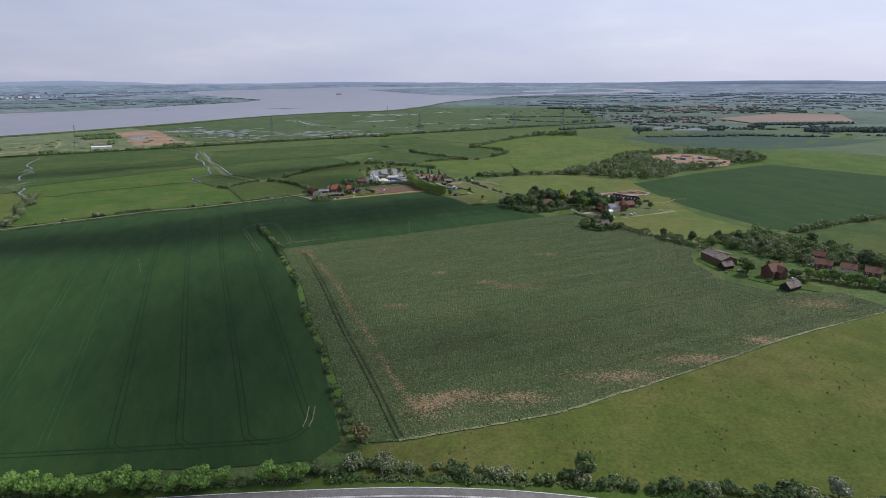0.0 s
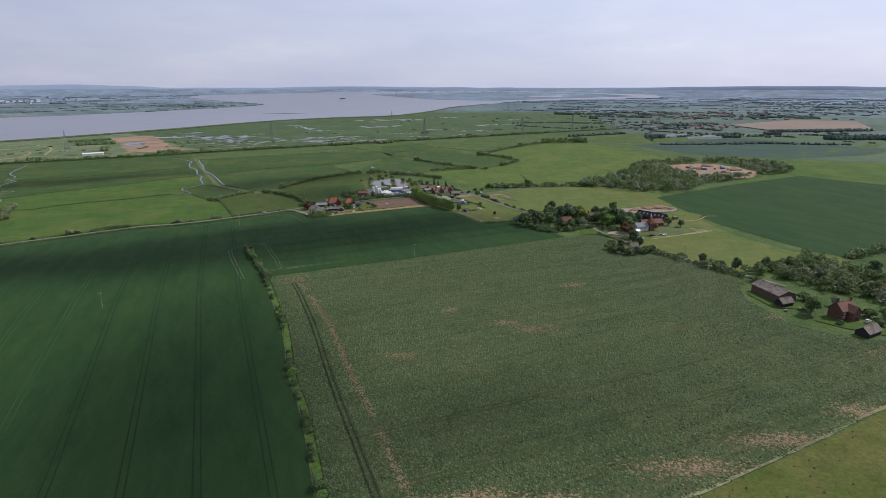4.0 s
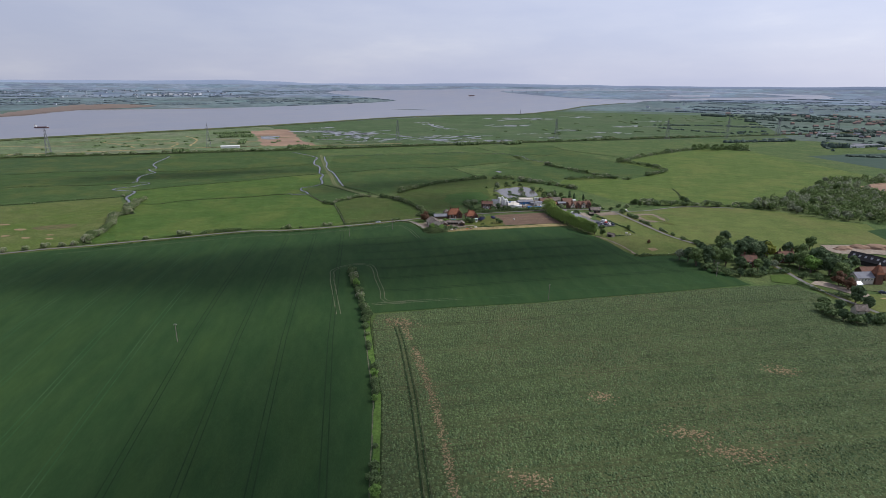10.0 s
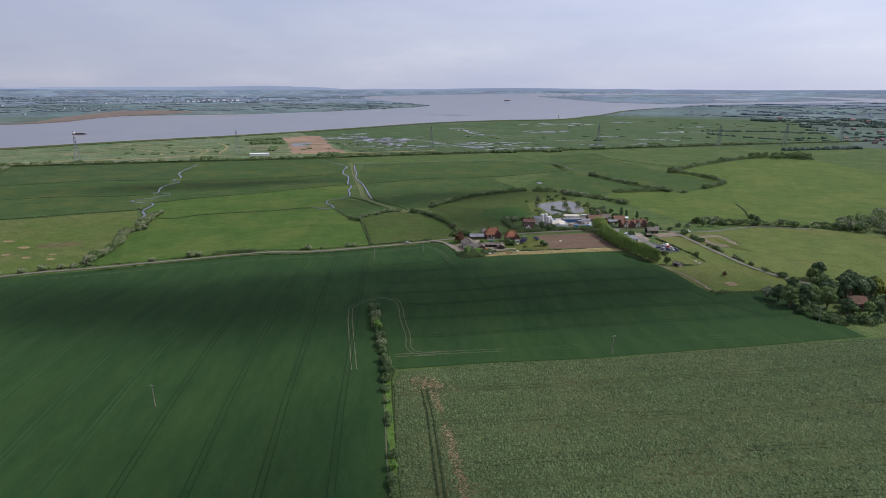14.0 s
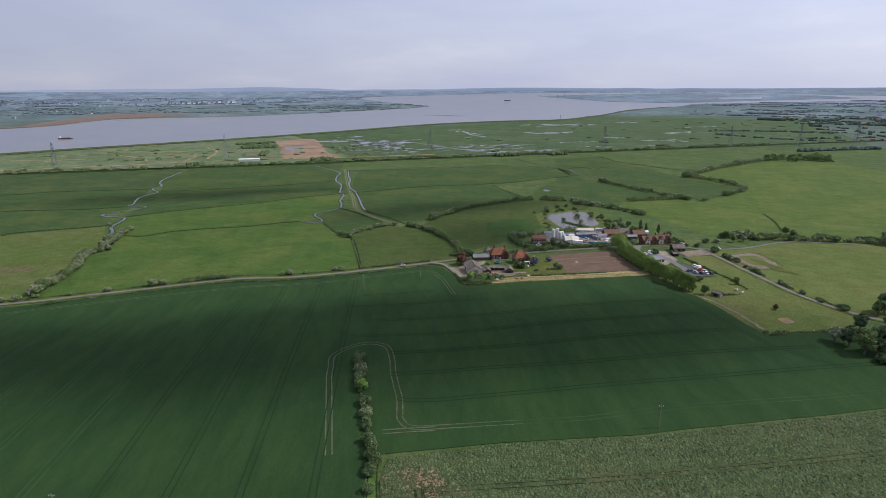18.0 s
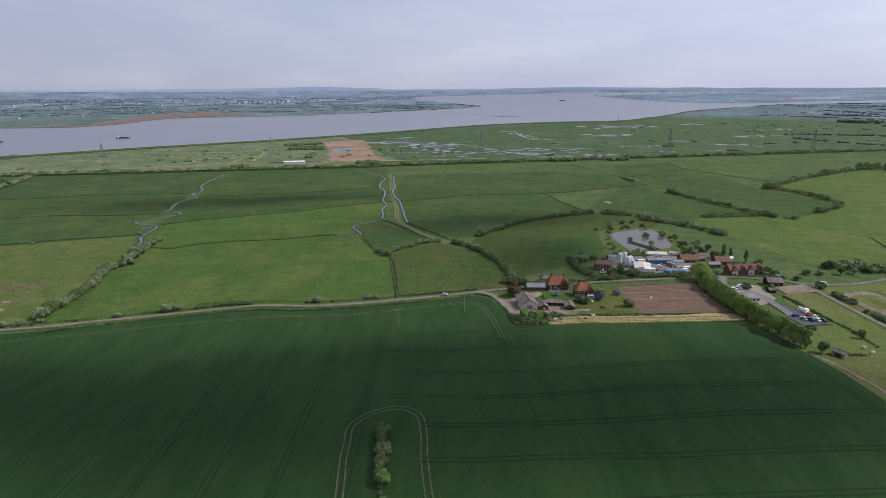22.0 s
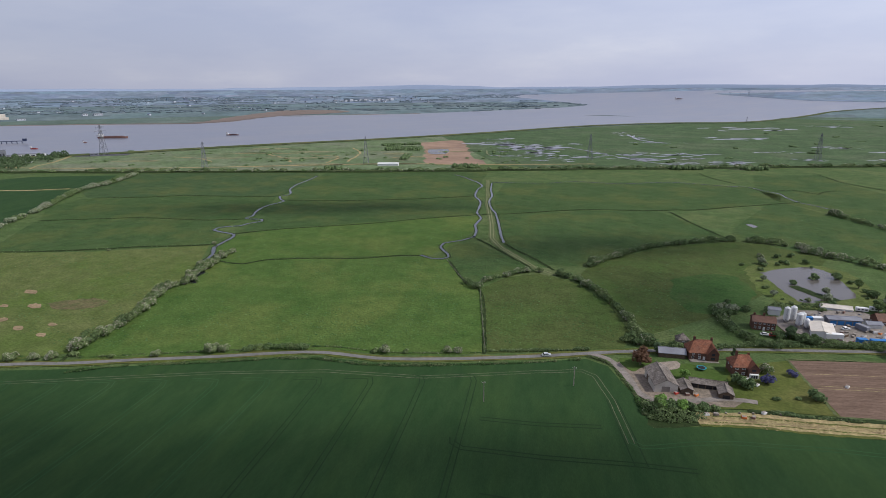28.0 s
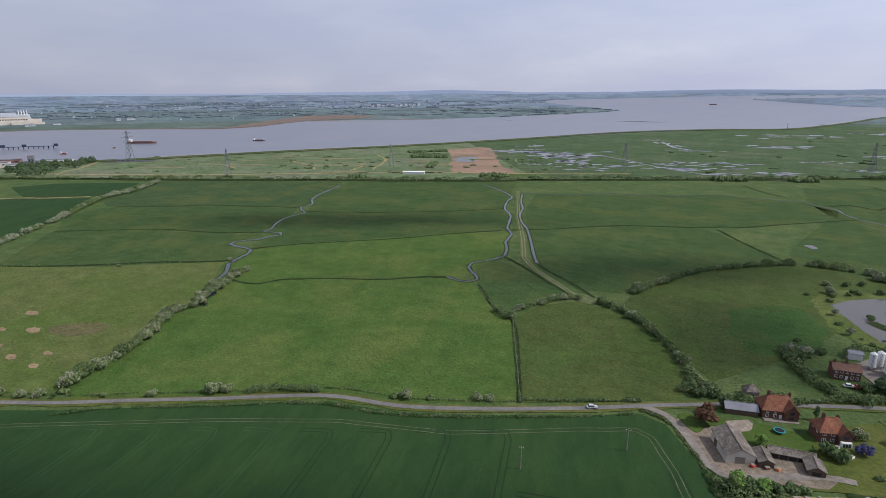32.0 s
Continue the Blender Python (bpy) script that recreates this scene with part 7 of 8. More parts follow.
hedge([(-300, 375), (-287, 389), (-263, 407), (-243, 423), (-229, 432), (-208, 439), (-190, 449), (-173, 460), (-153, 474), (-140, 484)], 1.0, 1.5, M["reed"], 13, 0.30, "rough grass between the lane and the wheat", 333, 0.3)
for x, y, s in ((-372, 482, 1.1), (-368, 489, 0.9), (-377, 497, 0.9), (-384, 505, 0.7), (-407, 517, 0.7), (-452, 470, 0.5)):
    plant("may", x, y, s)

# windbreak of poplars
for i in range(27):
    t = i / 26
    x = -31 + 12 * t + 18 * t * t
    y = 550 - 84 * t
    plant("poplar", x + rp.uniform(-1.2, 1.2), y + rp.uniform(-0.8, 0.8), rp.uniform(0.66, 0.72), group=G_POP)
    plant("poplar", x + 2.2 + rp.uniform(-0.8, 0.8), y - 1.5, rp.uniform(0.58, 0.66), group=G_POP)

hedge([(-31 + 12 * t + 18 * t * t, 550 - 84 * t) for t in (0, 0.2, 0.4, 0.6, 0.8, 1.0)], 7.6, 6.4, M["poplar"], 120, 0.36, "leafy undergrowth of the poplar windbreak", 359)
# wood round the gravel pit
WOOD = [(128, 612), (154, 596), (179, 561), (225, 561), (274, 612), (338, 652), (412, 696), (431, 781), (411, 836), (333, 829), (258, 790), (200, 690)]
PIT = [(268, 700), (276, 774), (344, 808), (378, 772), (368, 696), (338, 646), (292, 648)]
puffs = []
while len(puffs) < 620:
    x, y = rp.uniform(125, 435), rp.uniform(558, 840)
    if inside((x, y), WOOD) and not inside((x, y), PIT):
        r = rp.uniform(2.4, 4.8)
        g = land(x, y)
        puffs.append(((g.x, g.y, g.z + r * 0.9), (r, r, r * rp.uniform(1.0, 1.5))))
for key, share in (("grey_leaf", 0), ("oak", 1), ("hawthorn", 2)):
    tagged(leaves("woodland", puffs[share::3], 9000, 1.05, M[key], None, 60 + share, "grey-green and dark trees round the gravel pit"), "", "woods", kind="stuff")
for i in range(56):
    while True:
        x, y = rp.uniform(125, 435), rp.uniform(558, 840)
        if inside((x, y), WOOD) and not inside((x, y), PIT) and (i > 30 or y < 640 + (x - 150) * 0.3):
            break
    plant(rp.choice(("willow", "willow", "oak", "willow")), x, y, rp.uniform(0.55, 0.95), group=G_WOOD)
# belt behind the beans and round the brick house
BELT = [(151, 322), (165, 316), (172, 300), (176, 292), (192, 284), (196, 276), (214, 276), (232, 266), (244, 286), (222, 318), (206, 350), (190, 338)]
puffs = []
while len(puffs) < 210:
    x, y = rp.uniform(150, 245), rp.uniform(264, 350)
    if inside((x, y), BELT):
        r = rp.uniform(1.8, 3.6)
        g = land(x, y)
        puffs.append(((g.x, g.y, g.z + r * 0.85), (r, r, r * rp.uniform(1.0, 1.45))))
for key, share in (("oak", 0), ("hedge", 1), ("grey_leaf", 2), ("hawthorn", 3)):
    tagged(leaves("scrub_belt", puffs[share::4], 2600, 0.7, M[key], None, 80 + share, "tangled trees and scrub behind the houses"), "", "scrub", kind="stuff")
for i in range(22):
    while True:
        x, y = rp.uniform(150, 245), rp.uniform(264, 350)
        if inside((x, y), BELT):
            break
    plant(rp.choice(("oak", "willow", "dark", "oak")), x, y, rp.uniform(0.5, 0.72), group="trees of the belt behind the houses")
    plant("may", x + rp.uniform(-6, 6), y + rp.uniform(-6, 6), rp.uniform(0.9, 1.5), group="trees of the belt behind the houses")
for x, y, key, s in ((155, 265, "oak", 0.75), (158, 270, "oak", 0.6), (162, 281, "shrub", 1.4), (178, 262, "shrub", 1.4), (184, 261, "fresh", 0.8), (188, 257, "fresh", 0.85), (192, 254, "oak", 0.62),
                     (196, 250, "fresh", 0.9), (200, 248, "oak", 0.6), (204, 246, "fresh", 0.8), (209, 243, "shrub", 1.5), (214, 240, "shrub", 1.5), (219, 238, "dark", 0.5), (225, 236, "shrub", 1.6),
                     (222, 274, "dark", 0.85), (232, 262, "oak", 0.7), (153, 326, "dark", 0.6), (147, 330, "shrub", 1.3), (140, 337, "dark", 0.5), (160, 254, "shrub", 0.7), (176, 253, "shrub", 1.2), (172, 274, "willow", 0.6)):
    plant(key, x, y, s)
# trees of the village edge
for x, y, key, s in ((53, 413, "oak", 0.9), (58, 415, "dark", 0.95), (63, 418, "oak", 0.95), (69, 418, "oak", 0.9), (72, 428, "dark", 0.9), (79, 432, "dark", 1.0), (85, 434, "dark", 1.05), (90, 437, "dark", 0.9),
                     (96, 441, "gold", 1.0), (91, 428, "shrub", 1.5), (96, 445, "dark", 0.8), (108, 446, "dark", 0.8), (113, 442, "oak", 0.9), (107, 424, "oak", 0.95), (111, 420, "fresh", 1.35), (115, 425, "dark", 1.1),
                     (119, 418, "dark", 1.0), (122, 411, "oak", 0.85), (117, 402, "copper", 1.1), (119, 396, "copper", 0.95), (114, 377, "dark", 0.75), (78, 462, "dark", 0.8), (74, 458, "oak", 0.65), (57, 408, "shrub", 1.3),
                     (61, 404, "shrub", 1.3), (75, 414, "dark", 0.62), (84, 415, "oak", 0.6), (88, 416, "dark", 0.55), (78, 416, "shrub", 1.6), (98, 430, "oak", 0.6), (104, 430, "dark", 0.62), (109, 432, "oak", 0.55), (94, 422, "willow", 0.6), (126, 418, "dark", 0.8), (128, 424, "oak", 0.75), (135, 432, "dark", 0.7), (46, 421, "willow", 0.8), (50, 419, "dark", 0.7), (122, 402, "dark", 0.5), (140, 412, "copper", 0.8), (66, 402, "shrub", 1.2), (72, 401, "dark", 0.42), (78, 406, "shrub", 1.4), (84, 408, "dark", 0.4), (104, 410, "shrub", 1.2), (110, 408, "shrub", 1.3), (155, 425, "oak", 0.55),
                     (128, 430, "oak", 0.8), (124, 440, "dark", 0.7), (95, 362, "shrub", 1.4), (97, 357, "shrub", 1.5), (100, 354, "dark", 0.45), (104, 352, "shrub", 1.6), (108, 352, "dark", 0.45), (113, 355, "shrub", 1.5),
                     (117, 358, "shrub", 1.5), (120, 361, "shrub", 1.3), (102, 364, "dark", 0.5), (116, 370, "dark", 0.55), (99, 371, "shrub", 1.3)):
    plant(key, x, y, s)
hedge([(62, 412), (70, 404), (80, 404), (90, 412), (98, 416)], 2.2, 2.6, M["dark_leaf"], 16, 0.5, "dark garden hedge at the village edge", 334)
hedge([(98, 398), (106, 388), (114, 382)], 1.8, 1.8, M["dark_leaf"], 16, 0.45, "clipped dark hedge along the lane", 335)
for x, y, key, s in ((25, 586, "shrub", 1.1), (32, 588, "may", 0.9), (43, 593, "oak", 0.45), (50, 597, "willow", 0.5), (59, 603, "shrub", 1.3), (66, 609, "oak", 0.45), (74, 616, "may", 1.1), (82, 624, "oak", 0.6), (36, 522, "shrub", 0.7),
                     (40, 510, "scrub", 0.8), (46, 494, "shrub", 0.6), (51, 477, "shrub", 0.8), (56, 467, "scrub", 0.9), (62, 459, "shrub", 1.0), (23, 422, "scrub", 0.6), (30, 424.5, "scrub", 0.6), (56, 436, "scrub", 0.8),
                     (60, 437, "dark", 0.6), (71, 435, "oak", 0.95), (88, 452, "dark", 0.8), (99, 450, "gold", 0.7), (128, 470, "oak", 0.75), (110, 429, "oak", 0.9), (121, 432, "dark", 0.85), (162, 421, "oak", 0.5)):
    plant(key, x, y, s)
puffs = []
for _ in range(60):      # copse among the far pastures
    x = rp.uniform(180, 268)
    r = rp.uniform(2.6, 5.2)
    g = land(x, 1096 + (x - 180) * 0.42 + rp.uniform(-16, 22))
    puffs.append(((g.x, g.y, g.z + r * 0.9), (r, r, r * rp.uniform(1.0, 1.5))))
tagged(leaves("copse", puffs, 2600, 1.3, M["oak"], None, 66, "dark leafy copse among the far pastures"), "", "woods", kind="stuff")
# farm garden
for x, y, key, s in ((-119, 491, "copper", 1.15), (-121, 498, "shrub", 0.8), (-103, 487.5, "fresh", 0.55), (-106, 461.5, "fresh", 0.75), (-103, 462, "shrub", 1.3), (-100, 463.5, "fresh", 0.6), (-97.5, 465.5, "shrub", 1.1),
                     (-94, 467, "shrub", 1.0), (-91, 469, "scrub", 1.0), (-78, 498, "lilac", 1.0), (-71, 508.5, "lilac", 0.75), (-79, 507.5, "may", 1.05), (-86, 492, "shrub", 1.5), (-83.5, 491, "shrub", 1.2), (-64, 492, "shrub", 1.35),
                     (-69, 490, "scrub", 0.6), (-75, 486, "scrub", 0.7), (-90, 513, "conifer", 0.5), (-116, 505, "dark", 0.4), (-128, 512, "shrub", 1.3), (-124, 509, "shrub", 1.2)):
    plant(key, x, y, s)
# hamlet and pond
for x, y, key, s in ((-97, 552, "shrub", 1.1), (-100, 558, "shrub", 1.3), (-97, 562, "shrub", 1.3), (-101, 566, "willow", 0.5), (-94, 568, "willow", 0.5), (-90, 572, "shrub", 1.0), (-72, 547, "dark", 0.5), (-68, 546, "shrub", 1.4),
                     (-76, 545, "shrub", 1.2), (-64, 546, "shrub", 1.4), (-58, 549, "scrub", 1.3), (-50, 551, "scrub", 1.3), (-43, 554, "scrub", 1.2), (-22, 562, "willow", 0.6), (-16, 602, "conifer", 0.9), (-12, 603, "conifer", 0.7),
                     (-4, 599, "conifer", 0.75), (2, 590, "oak", 0.5), (5, 582, "shrub", 1.2), (8, 577, "shrub", 1.2), (-38, 602, "oak", 0.6), (-33, 614, "oak", 0.6), (-27, 612, "shrub", 1.5), (-20, 606, "shrub", 1.4),
                     (-88, 645, "scrub", 1.1), (-86, 625, "willow", 0.45), (-98, 650, "scrub", 0.9), (-80, 601, "willow", 0.45), (-84, 612, "scrub", 1.0), (-43, 637, "oak", 0.5), (-52, 649, "shrub", 1.3), (-38, 626, "shrub", 1.4),
                     (-90, 673, "may", 0.9), (-81, 678, "shrub", 1.0), (-74, 684, "shrub", 1.0), (-66, 672, "shrub", 1.1), (-76, 668, "scrub", 1.0), (-72, 627, "shrub", 0.9), (-62, 643, "shrub", 1.15), (-63.5, 641, "scrub", 0.9),
                     (-30, 622, "dark", 0.5), (-24, 617, "oak", 0.5), (-56, 600, "shrub", 1.0), (-60, 590, "scrub", 1.0), (-10, 543, "shrub", 1.2), (1, 546, "shrub", 1.2), (7, 485, "shrub", 1.0), (6, 461.5, "oak", 0.46), (24, 484, "oak", 0.36),
                     (33, 450, "copper", 0.4), (26, 559, "shrub", 1.3), (31, 546, "scrub", 1.4), (34, 535, "shrub", 1.0), (18, 572, "shrub", 1.0), (40, 604, "oak", 0.5), (55, 612, "oak", 0.5), (83, 612, "dark", 0.6), (100, 618, "willow", 0.6)):
    plant(key, x, y, s, lift=-0.1)
HAMLET = ([(-106, 568), (-97, 557), (-93, 566), (-92, 580), (-100, 580)], [(-80, 596), (-66, 590), (-46, 606), (-52, 622), (-72, 606)], [(-40, 606), (-22, 600), (-14, 612), (-30, 626), (-42, 618)],
          [(-78, 546), (-62, 545), (-36, 553), (-38, 557), (-60, 550), (-76, 550)], [(-36, 572), (-22, 566), (-20, 584), (-30, 584)], [(-95, 640), (-88, 664), (-60, 672), (-62, 666), (-84, 652)],
          [(-52, 655), (-42, 640), (-36, 624), (-46, 612), (-40, 630)], [(2, 584), (14, 574), (10, 570), (-2, 580)])
for poly in HAMLET:
    cx, cy = [p[0] for p in poly], [p[1] for p in poly]
    n = 0
    while n < 9:
        x, y = rp.uniform(min(cx), max(cx)), rp.uniform(min(cy), max(cy))
        if inside((x, y), poly):
            plant(rp.choice(("shrub", "scrub", "shrub", "may", "scrub", "willow")), x, y, rp.uniform(0.4, 0.85), group="garden shrubs of the hamlet")
            n += 1
hedge([(6, 535), (15, 511), (20, 499), (23, 491), (28, 470), (22, 466), (15, 463)], 1.2, 1.2, M["dark_leaf"], 9, 0.4, "low dark hedge beside the car park", 336, gaps=0.2)
hedge([(-138, 488.4), (-130, 486.8), (-123, 478.6), (-117, 470.4), (-113.5, 464), (-109.5, 456)], 0.7, 1.3, M["reed"], 22, 0.30, "lush bank of brambles between the wheat and the drive", 361, 0.3)
hedge([(-82, 474), (-74, 476.4), (-66, 478.6), (-52, 484)], 0.9, 1.5, M["hedge"], 18, 0.32, "low scrub above the dry grass", 362, 0.2, gaps=0.4)
plant("oak", -106, 460, 0.42, label="round green tree at the corner of the farm yard")
hedge([(-130, 509), (-113, 513), (-100, 523)], 2.2, 2.4, M["hedge"], 14, 0.45, "dark hedge behind the farmhouse", 337)

# taller bushes standing out of the field hedges
rh = random.Random(63)
for i, gap in ((2, 5.5), (3, 5.5), (4, 5.0), (5, 7.5), (6, 17.0), (10, 13.0), (11, 15.0), (13, 6.5), (15, 9.0)):
    for p in smooth_line(HEDGES[i][0], gap):
        key = rh.choice(("may", "may", "may", "may", "scrub", "willow")) if i in (2, 3, 13) else rh.choice(("may", "may", "shrub", "scrub", "shrub", "willow", "oak"))
        big = HEDGES[i][1] / 3.6
        plant(key, p.x + rh.uniform(-1.2, 1.2), p.y + rh.uniform(-1.2, 1.2), rh.uniform(0.75, 1.35) * big * (0.36 if key in ("willow", "oak") else 1.0), group="bushes of the field hedges")

# bushes standing in clumps along the grass strip between the crops
for x, y, key, s in ((-85, 283, "shrub", 0.6), (-77.5, 268, "shrub", 0.75), (-75.5, 263, "fresh", 0.42), (-73.5, 258, "shrub", 0.85), (-71.5, 253, "shrub", 0.7), (-70, 248.5, "fresh", 0.36), (-59.5, 219, "shrub", 0.75), (-58, 214.5, "shrub", 0.95),
                     (-56, 210, "fresh", 0.45), (-54, 204, "shrub", 0.65), (-51, 200, "scrub", 0.7), (-44, 182, "shrub", 0.85), (-42.5, 178, "scrub", 0.8), (-39, 167, "shrub", 0.75), (-34.5, 155, "shrub", 0.9), (-33, 151, "fresh", 0.4),
                     (-31, 147, "shrub", 0.85), (-28.5, 141, "shrub", 0.95), (-27.5, 137, "scrub", 0.9), (-89, 292, "scrub", 0.7), (-92, 298, "shrub", 0.8), (-94.5, 304, "shrub", 0.95), (-97, 310, "shrub", 0.8),
                     (-100, 316, "shrub", 1.0), (-103, 322, "shrub", 0.8), (-106, 328, "may", 0.9), (-109, 334, "shrub", 1.1), (-113, 341, "fresh", 0.6), (-117, 348, "shrub", 1.0), (-119, 352, "may", 1.0), (-123, 360, "shrub", 1.1)):
    plant(key, x, y, s, group="bushes between the crops")


# ---- ground cover too fine to count ----
def tufts(name, spots, size, material, label, seed, h=0.6):
    """Small four-sided plants in one mesh: (x, y, lift, scale)."""
    rng = np.random.default_rng(seed)
    V, F = [], []
    for x, y, up, s in spots:
        b = land(x, y, up)
        r, a = size * s, rng.uniform(0, 6.28)
        o = len(V)
        lean = rng.uniform(-0.25, 0.25, 2) * r
        for q in range(4):
            t = a + q * 1.5708
            rr = r * rng.uniform(0.75, 1.2)
            V.append((b.x + rr * math.cos(t), b.y + rr * math.sin(t), b.z + rng.uniform(-0.12, 0.1)))
        V.append((b.x + lean[0], b.y + lean[1], b.z + h * s * rng.uniform(0.7, 1.2)))
        F += [(o, o + 1, o + 4), (o + 1, o + 2, o + 4), (o + 2, o + 3, o + 4), (o + 3, o, o + 4)]
    me = bpy.data.meshes.new(name)
    me.from_pydata(V, [], F)
    return tagged(link(name, me, M[material]), label, "plants", kind="stuff")


PATCHES = ((-6, 145, 5, 5), (0, 149, 7, 4), (7, 152, 7, 3), (60, 163, 14, 3), (91, 175, 14, 3), (24, 150, 9, 3), (166, 226, 10, 5), (33, 248, 8, 3), (21.5, 254.5, 6, 2.5), (122, 190, 8, 3),
           (140, 262, 5, 3), (-2, 268, 4, 2), (60, 300, 5, 2.5), (-81, 306, 6, 3), (-20.5, 224.5, 5, 2.4))
STRIP = smooth_line([(-79, 306), (-69, 287), (-60, 269), (-52, 252), (-44.3, 232.5), (-36.5, 212), (-29, 195), (-24.5, 184), (-17.8, 166), (-13, 154), (-7, 145)], 1.0)
STRIP_AT = {}
for p in STRIP:
    STRIP_AT.setdefault(int(p.y), p.x)


def bareness(x, y):
    w = 0.0
    for a, b, rx, ry in PATCHES:
        w = max(w, math.exp(-(((x - a) / rx) ** 2 + ((y - b) / ry) ** 2) * 0.8))
    if int(y) in STRIP_AT:
        wide = 1.3 + 1.1 * noise.noise(Vector((y * 0.06, 3.0, 1.0)))
        w = max(w, 0.9 * math.exp(-((x - STRIP_AT[int(y)]) / max(0.7, wide)) ** 2))
    return w


def bean_plants():
    """Plants in fine rows across the field, darker and lighter, with bare wheelings between."""
    rng = random.Random(8)
    light, dark = [], []
    u = Vector((0.92, 0.39))
    v = Vector((-u.y, u.x))
    o = Vector((-20, 128))
    wheel = smooth_line(WHEEL, 0.7)
    near_wheel = {(int(p.x + a * 0.8), int(p.y + b * 0.8)) for p in wheel for a in (-1, 0, 1) for b in (-1, 0, 1)}
    for j in range(-230, 390):
        if j % 27 in (0, 2):
            continue
        for i in range(-240, 380):
            q = o + u * (i * 0.84 + rng.uniform(-0.36, 0.36)) + v * (j * 0.84 + rng.uniform(-0.22, 0.22))
            if not -95 < q.x < 198 or not 127 < q.y < 398 or not inside((q.x, q.y), BEAN):
                continue
            if (int(q.x), int(q.y)) in near_wheel and rng.random() < 0.75:
                continue
            thin = bareness(q.x, q.y)
            nn = noise.noise(Vector((q.x * 0.07, q.y * 0.07, 4.0)))
            if rng.random() < thin * 0.9 + max(0.0, nn - 0.2) * 0.35:
                continue
            row = noise.noise(Vector(((q - o).dot(u) * 0.02, (q - o).dot(v) * 0.35, 2.0)))
            (dark if rng.random() < 0.32 + row * 0.9 else light).append((q.x, q.y, 0.22, rng.uniform(0.6, 1.25) * (1 - 0.3 * thin)))
    return light, dark


bean_light, bean_dark = bean_plants()
tufts("bean_plants", bean_light, 0.66, "bean_leaf", "dense grey-green bean plants in leaf", 12, 0.32)
tufts("bean_plants", bean_dark, 0.70, "bean_leaf_dark", "darker bean plants in leaf", 13, 0.42)
ru = random.Random(18)
spots = []
for x, y, rx, ry in PATCHES:
    for _ in range(int(rx * ry * (15 if y < 200 else 10))):
        spots.append((x + ru.gauss(0, 0.72) * rx, y + ru.gauss(0, 0.72) * ry, 0.30, ru.uniform(0.5, 1.2)))
for p in STRIP:
    for _ in range(11):
        if noise.noise(Vector((p.x * 0.09, p.y * 0.09, 8.0))) > -0.25:
            spots.append((p.x + ru.gauss(0, 0.85), p.y + ru.gauss(0, 0.6), 0.30, ru.uniform(0.4, 0.9)))
for p in smooth_line([(-12, 129.8), (2, 133.6), (33, 142.6), (56, 153.6), (98, 174.6), (134, 193.6), (189, 217.6)], 0.8):
    if noise.noise(Vector((p.x * 0.05, p.y * 0.05, 8.0))) > -0.15:
        spots.append((p.x + ru.gauss(0, 0.4), p.y + ru.gauss(0.4, 0.5), 0.30, ru.uniform(0.5, 1.0)))
spots = [q for q in spots if inside((q[0], q[1]), BEAN)]
tufts("bare_soil", spots, 0.46, "bare", "pale brown soil showing through thin crop", 19, 0.12)
rt = random.Random(14)
spots = []
for _ in range(2600):      # meadow tussocks
    x, y = rt.uniform(-20, 290), rt.uniform(106, 260)
    if y < 131 + (x - 2) * 0.44 and y > 116 - max(0, x - 20) * 0.16 and noise.noise(Vector((x * 0.05, y * 0.05, 7))) > 0.02:
        spots.append((x, y, 0.2, rt.uniform(0.4, 1.3)))
tufts("meadow_tussocks", spots, 0.5, "hawthorn", "dark tussocks in the rough meadow", 15, 0.5)
spots = []
for _ in range(5200):      # rushes and tussocks on the marsh
    x, y = rt.uniform(-620, 120), rt.uniform(390, 1000)
    s = (x + 176) * 0.534 - (y - 472) * 0.845
    if s < -14 and noise.noise(Vector((x * 0.02, y * 0.02, 3))) > 0.06 and not (-125 < x < 40 and 500 < y < 700):
        spots.append((x, y, 0.1, rt.uniform(0.35, 1.1)))
tufts("marsh_rushes", spots, 0.6, "hedge", "dark rush tussocks on the grazing marsh", 16, 0.28)
spots, pale = [], []
for _ in range(60000):      # grass clumps of the near pastures
    x, y = rt.uniform(-480, -60), rt.uniform(385, 800)
    s = (x + 176) * 0.534 - (y - 472) * 0.845
    if s < -6 and math.hypot(x + 100, y - 318) < rt.uniform(120, 520) and not (-112 < x and y < 700):
        v = noise.noise(Vector((x * 0.03, y * 0.03, 9)))
        if v > rt.uniform(-0.5, 0.5):
            (spots if rt.random() < 0.5 else pale).append((x, y, 0.14, rt.uniform(0.5, 1.3)))
drift = []
for _ in range(26000):      # darker drifts of rank grass
    x, y = rt.uniform(-480, -60), rt.uniform(385, 800)
    s = (x + 176) * 0.534 - (y - 472) * 0.845
    if s < -6 and not (-112 < x and y < 700) and noise.noise(Vector((x * 0.012, y * 0.03, 21))) > 0.22 + rt.uniform(-0.1, 0.2):
        drift.append((x, y, 0.14, rt.uniform(0.5, 1.2)))
tufts("rank_drifts", drift, 0.62, "grass_dark", "darker drifts of rank grass in the pastures", 29, 0.16)
tufts("grass_clumps", spots, 0.5, "grass_dark", "dark grass clumps in the pastures", 26, 0.13)
tufts("grass_clumps", pale, 0.55, "grass_pale", "pale grass clumps in the pastures", 27, 0.18)
spots = []
for p in smooth_line([(-93, 462.5), (-81, 468), (-66, 473), (-45, 481.5), (-20, 491)], 0.35):
    for _ in range(5):
        spots.append((p.x + rt.gauss(0, 1.2), p.y + rt.gauss(0, 1.9), 0.36, rt.uniform(0.4, 1.2)))
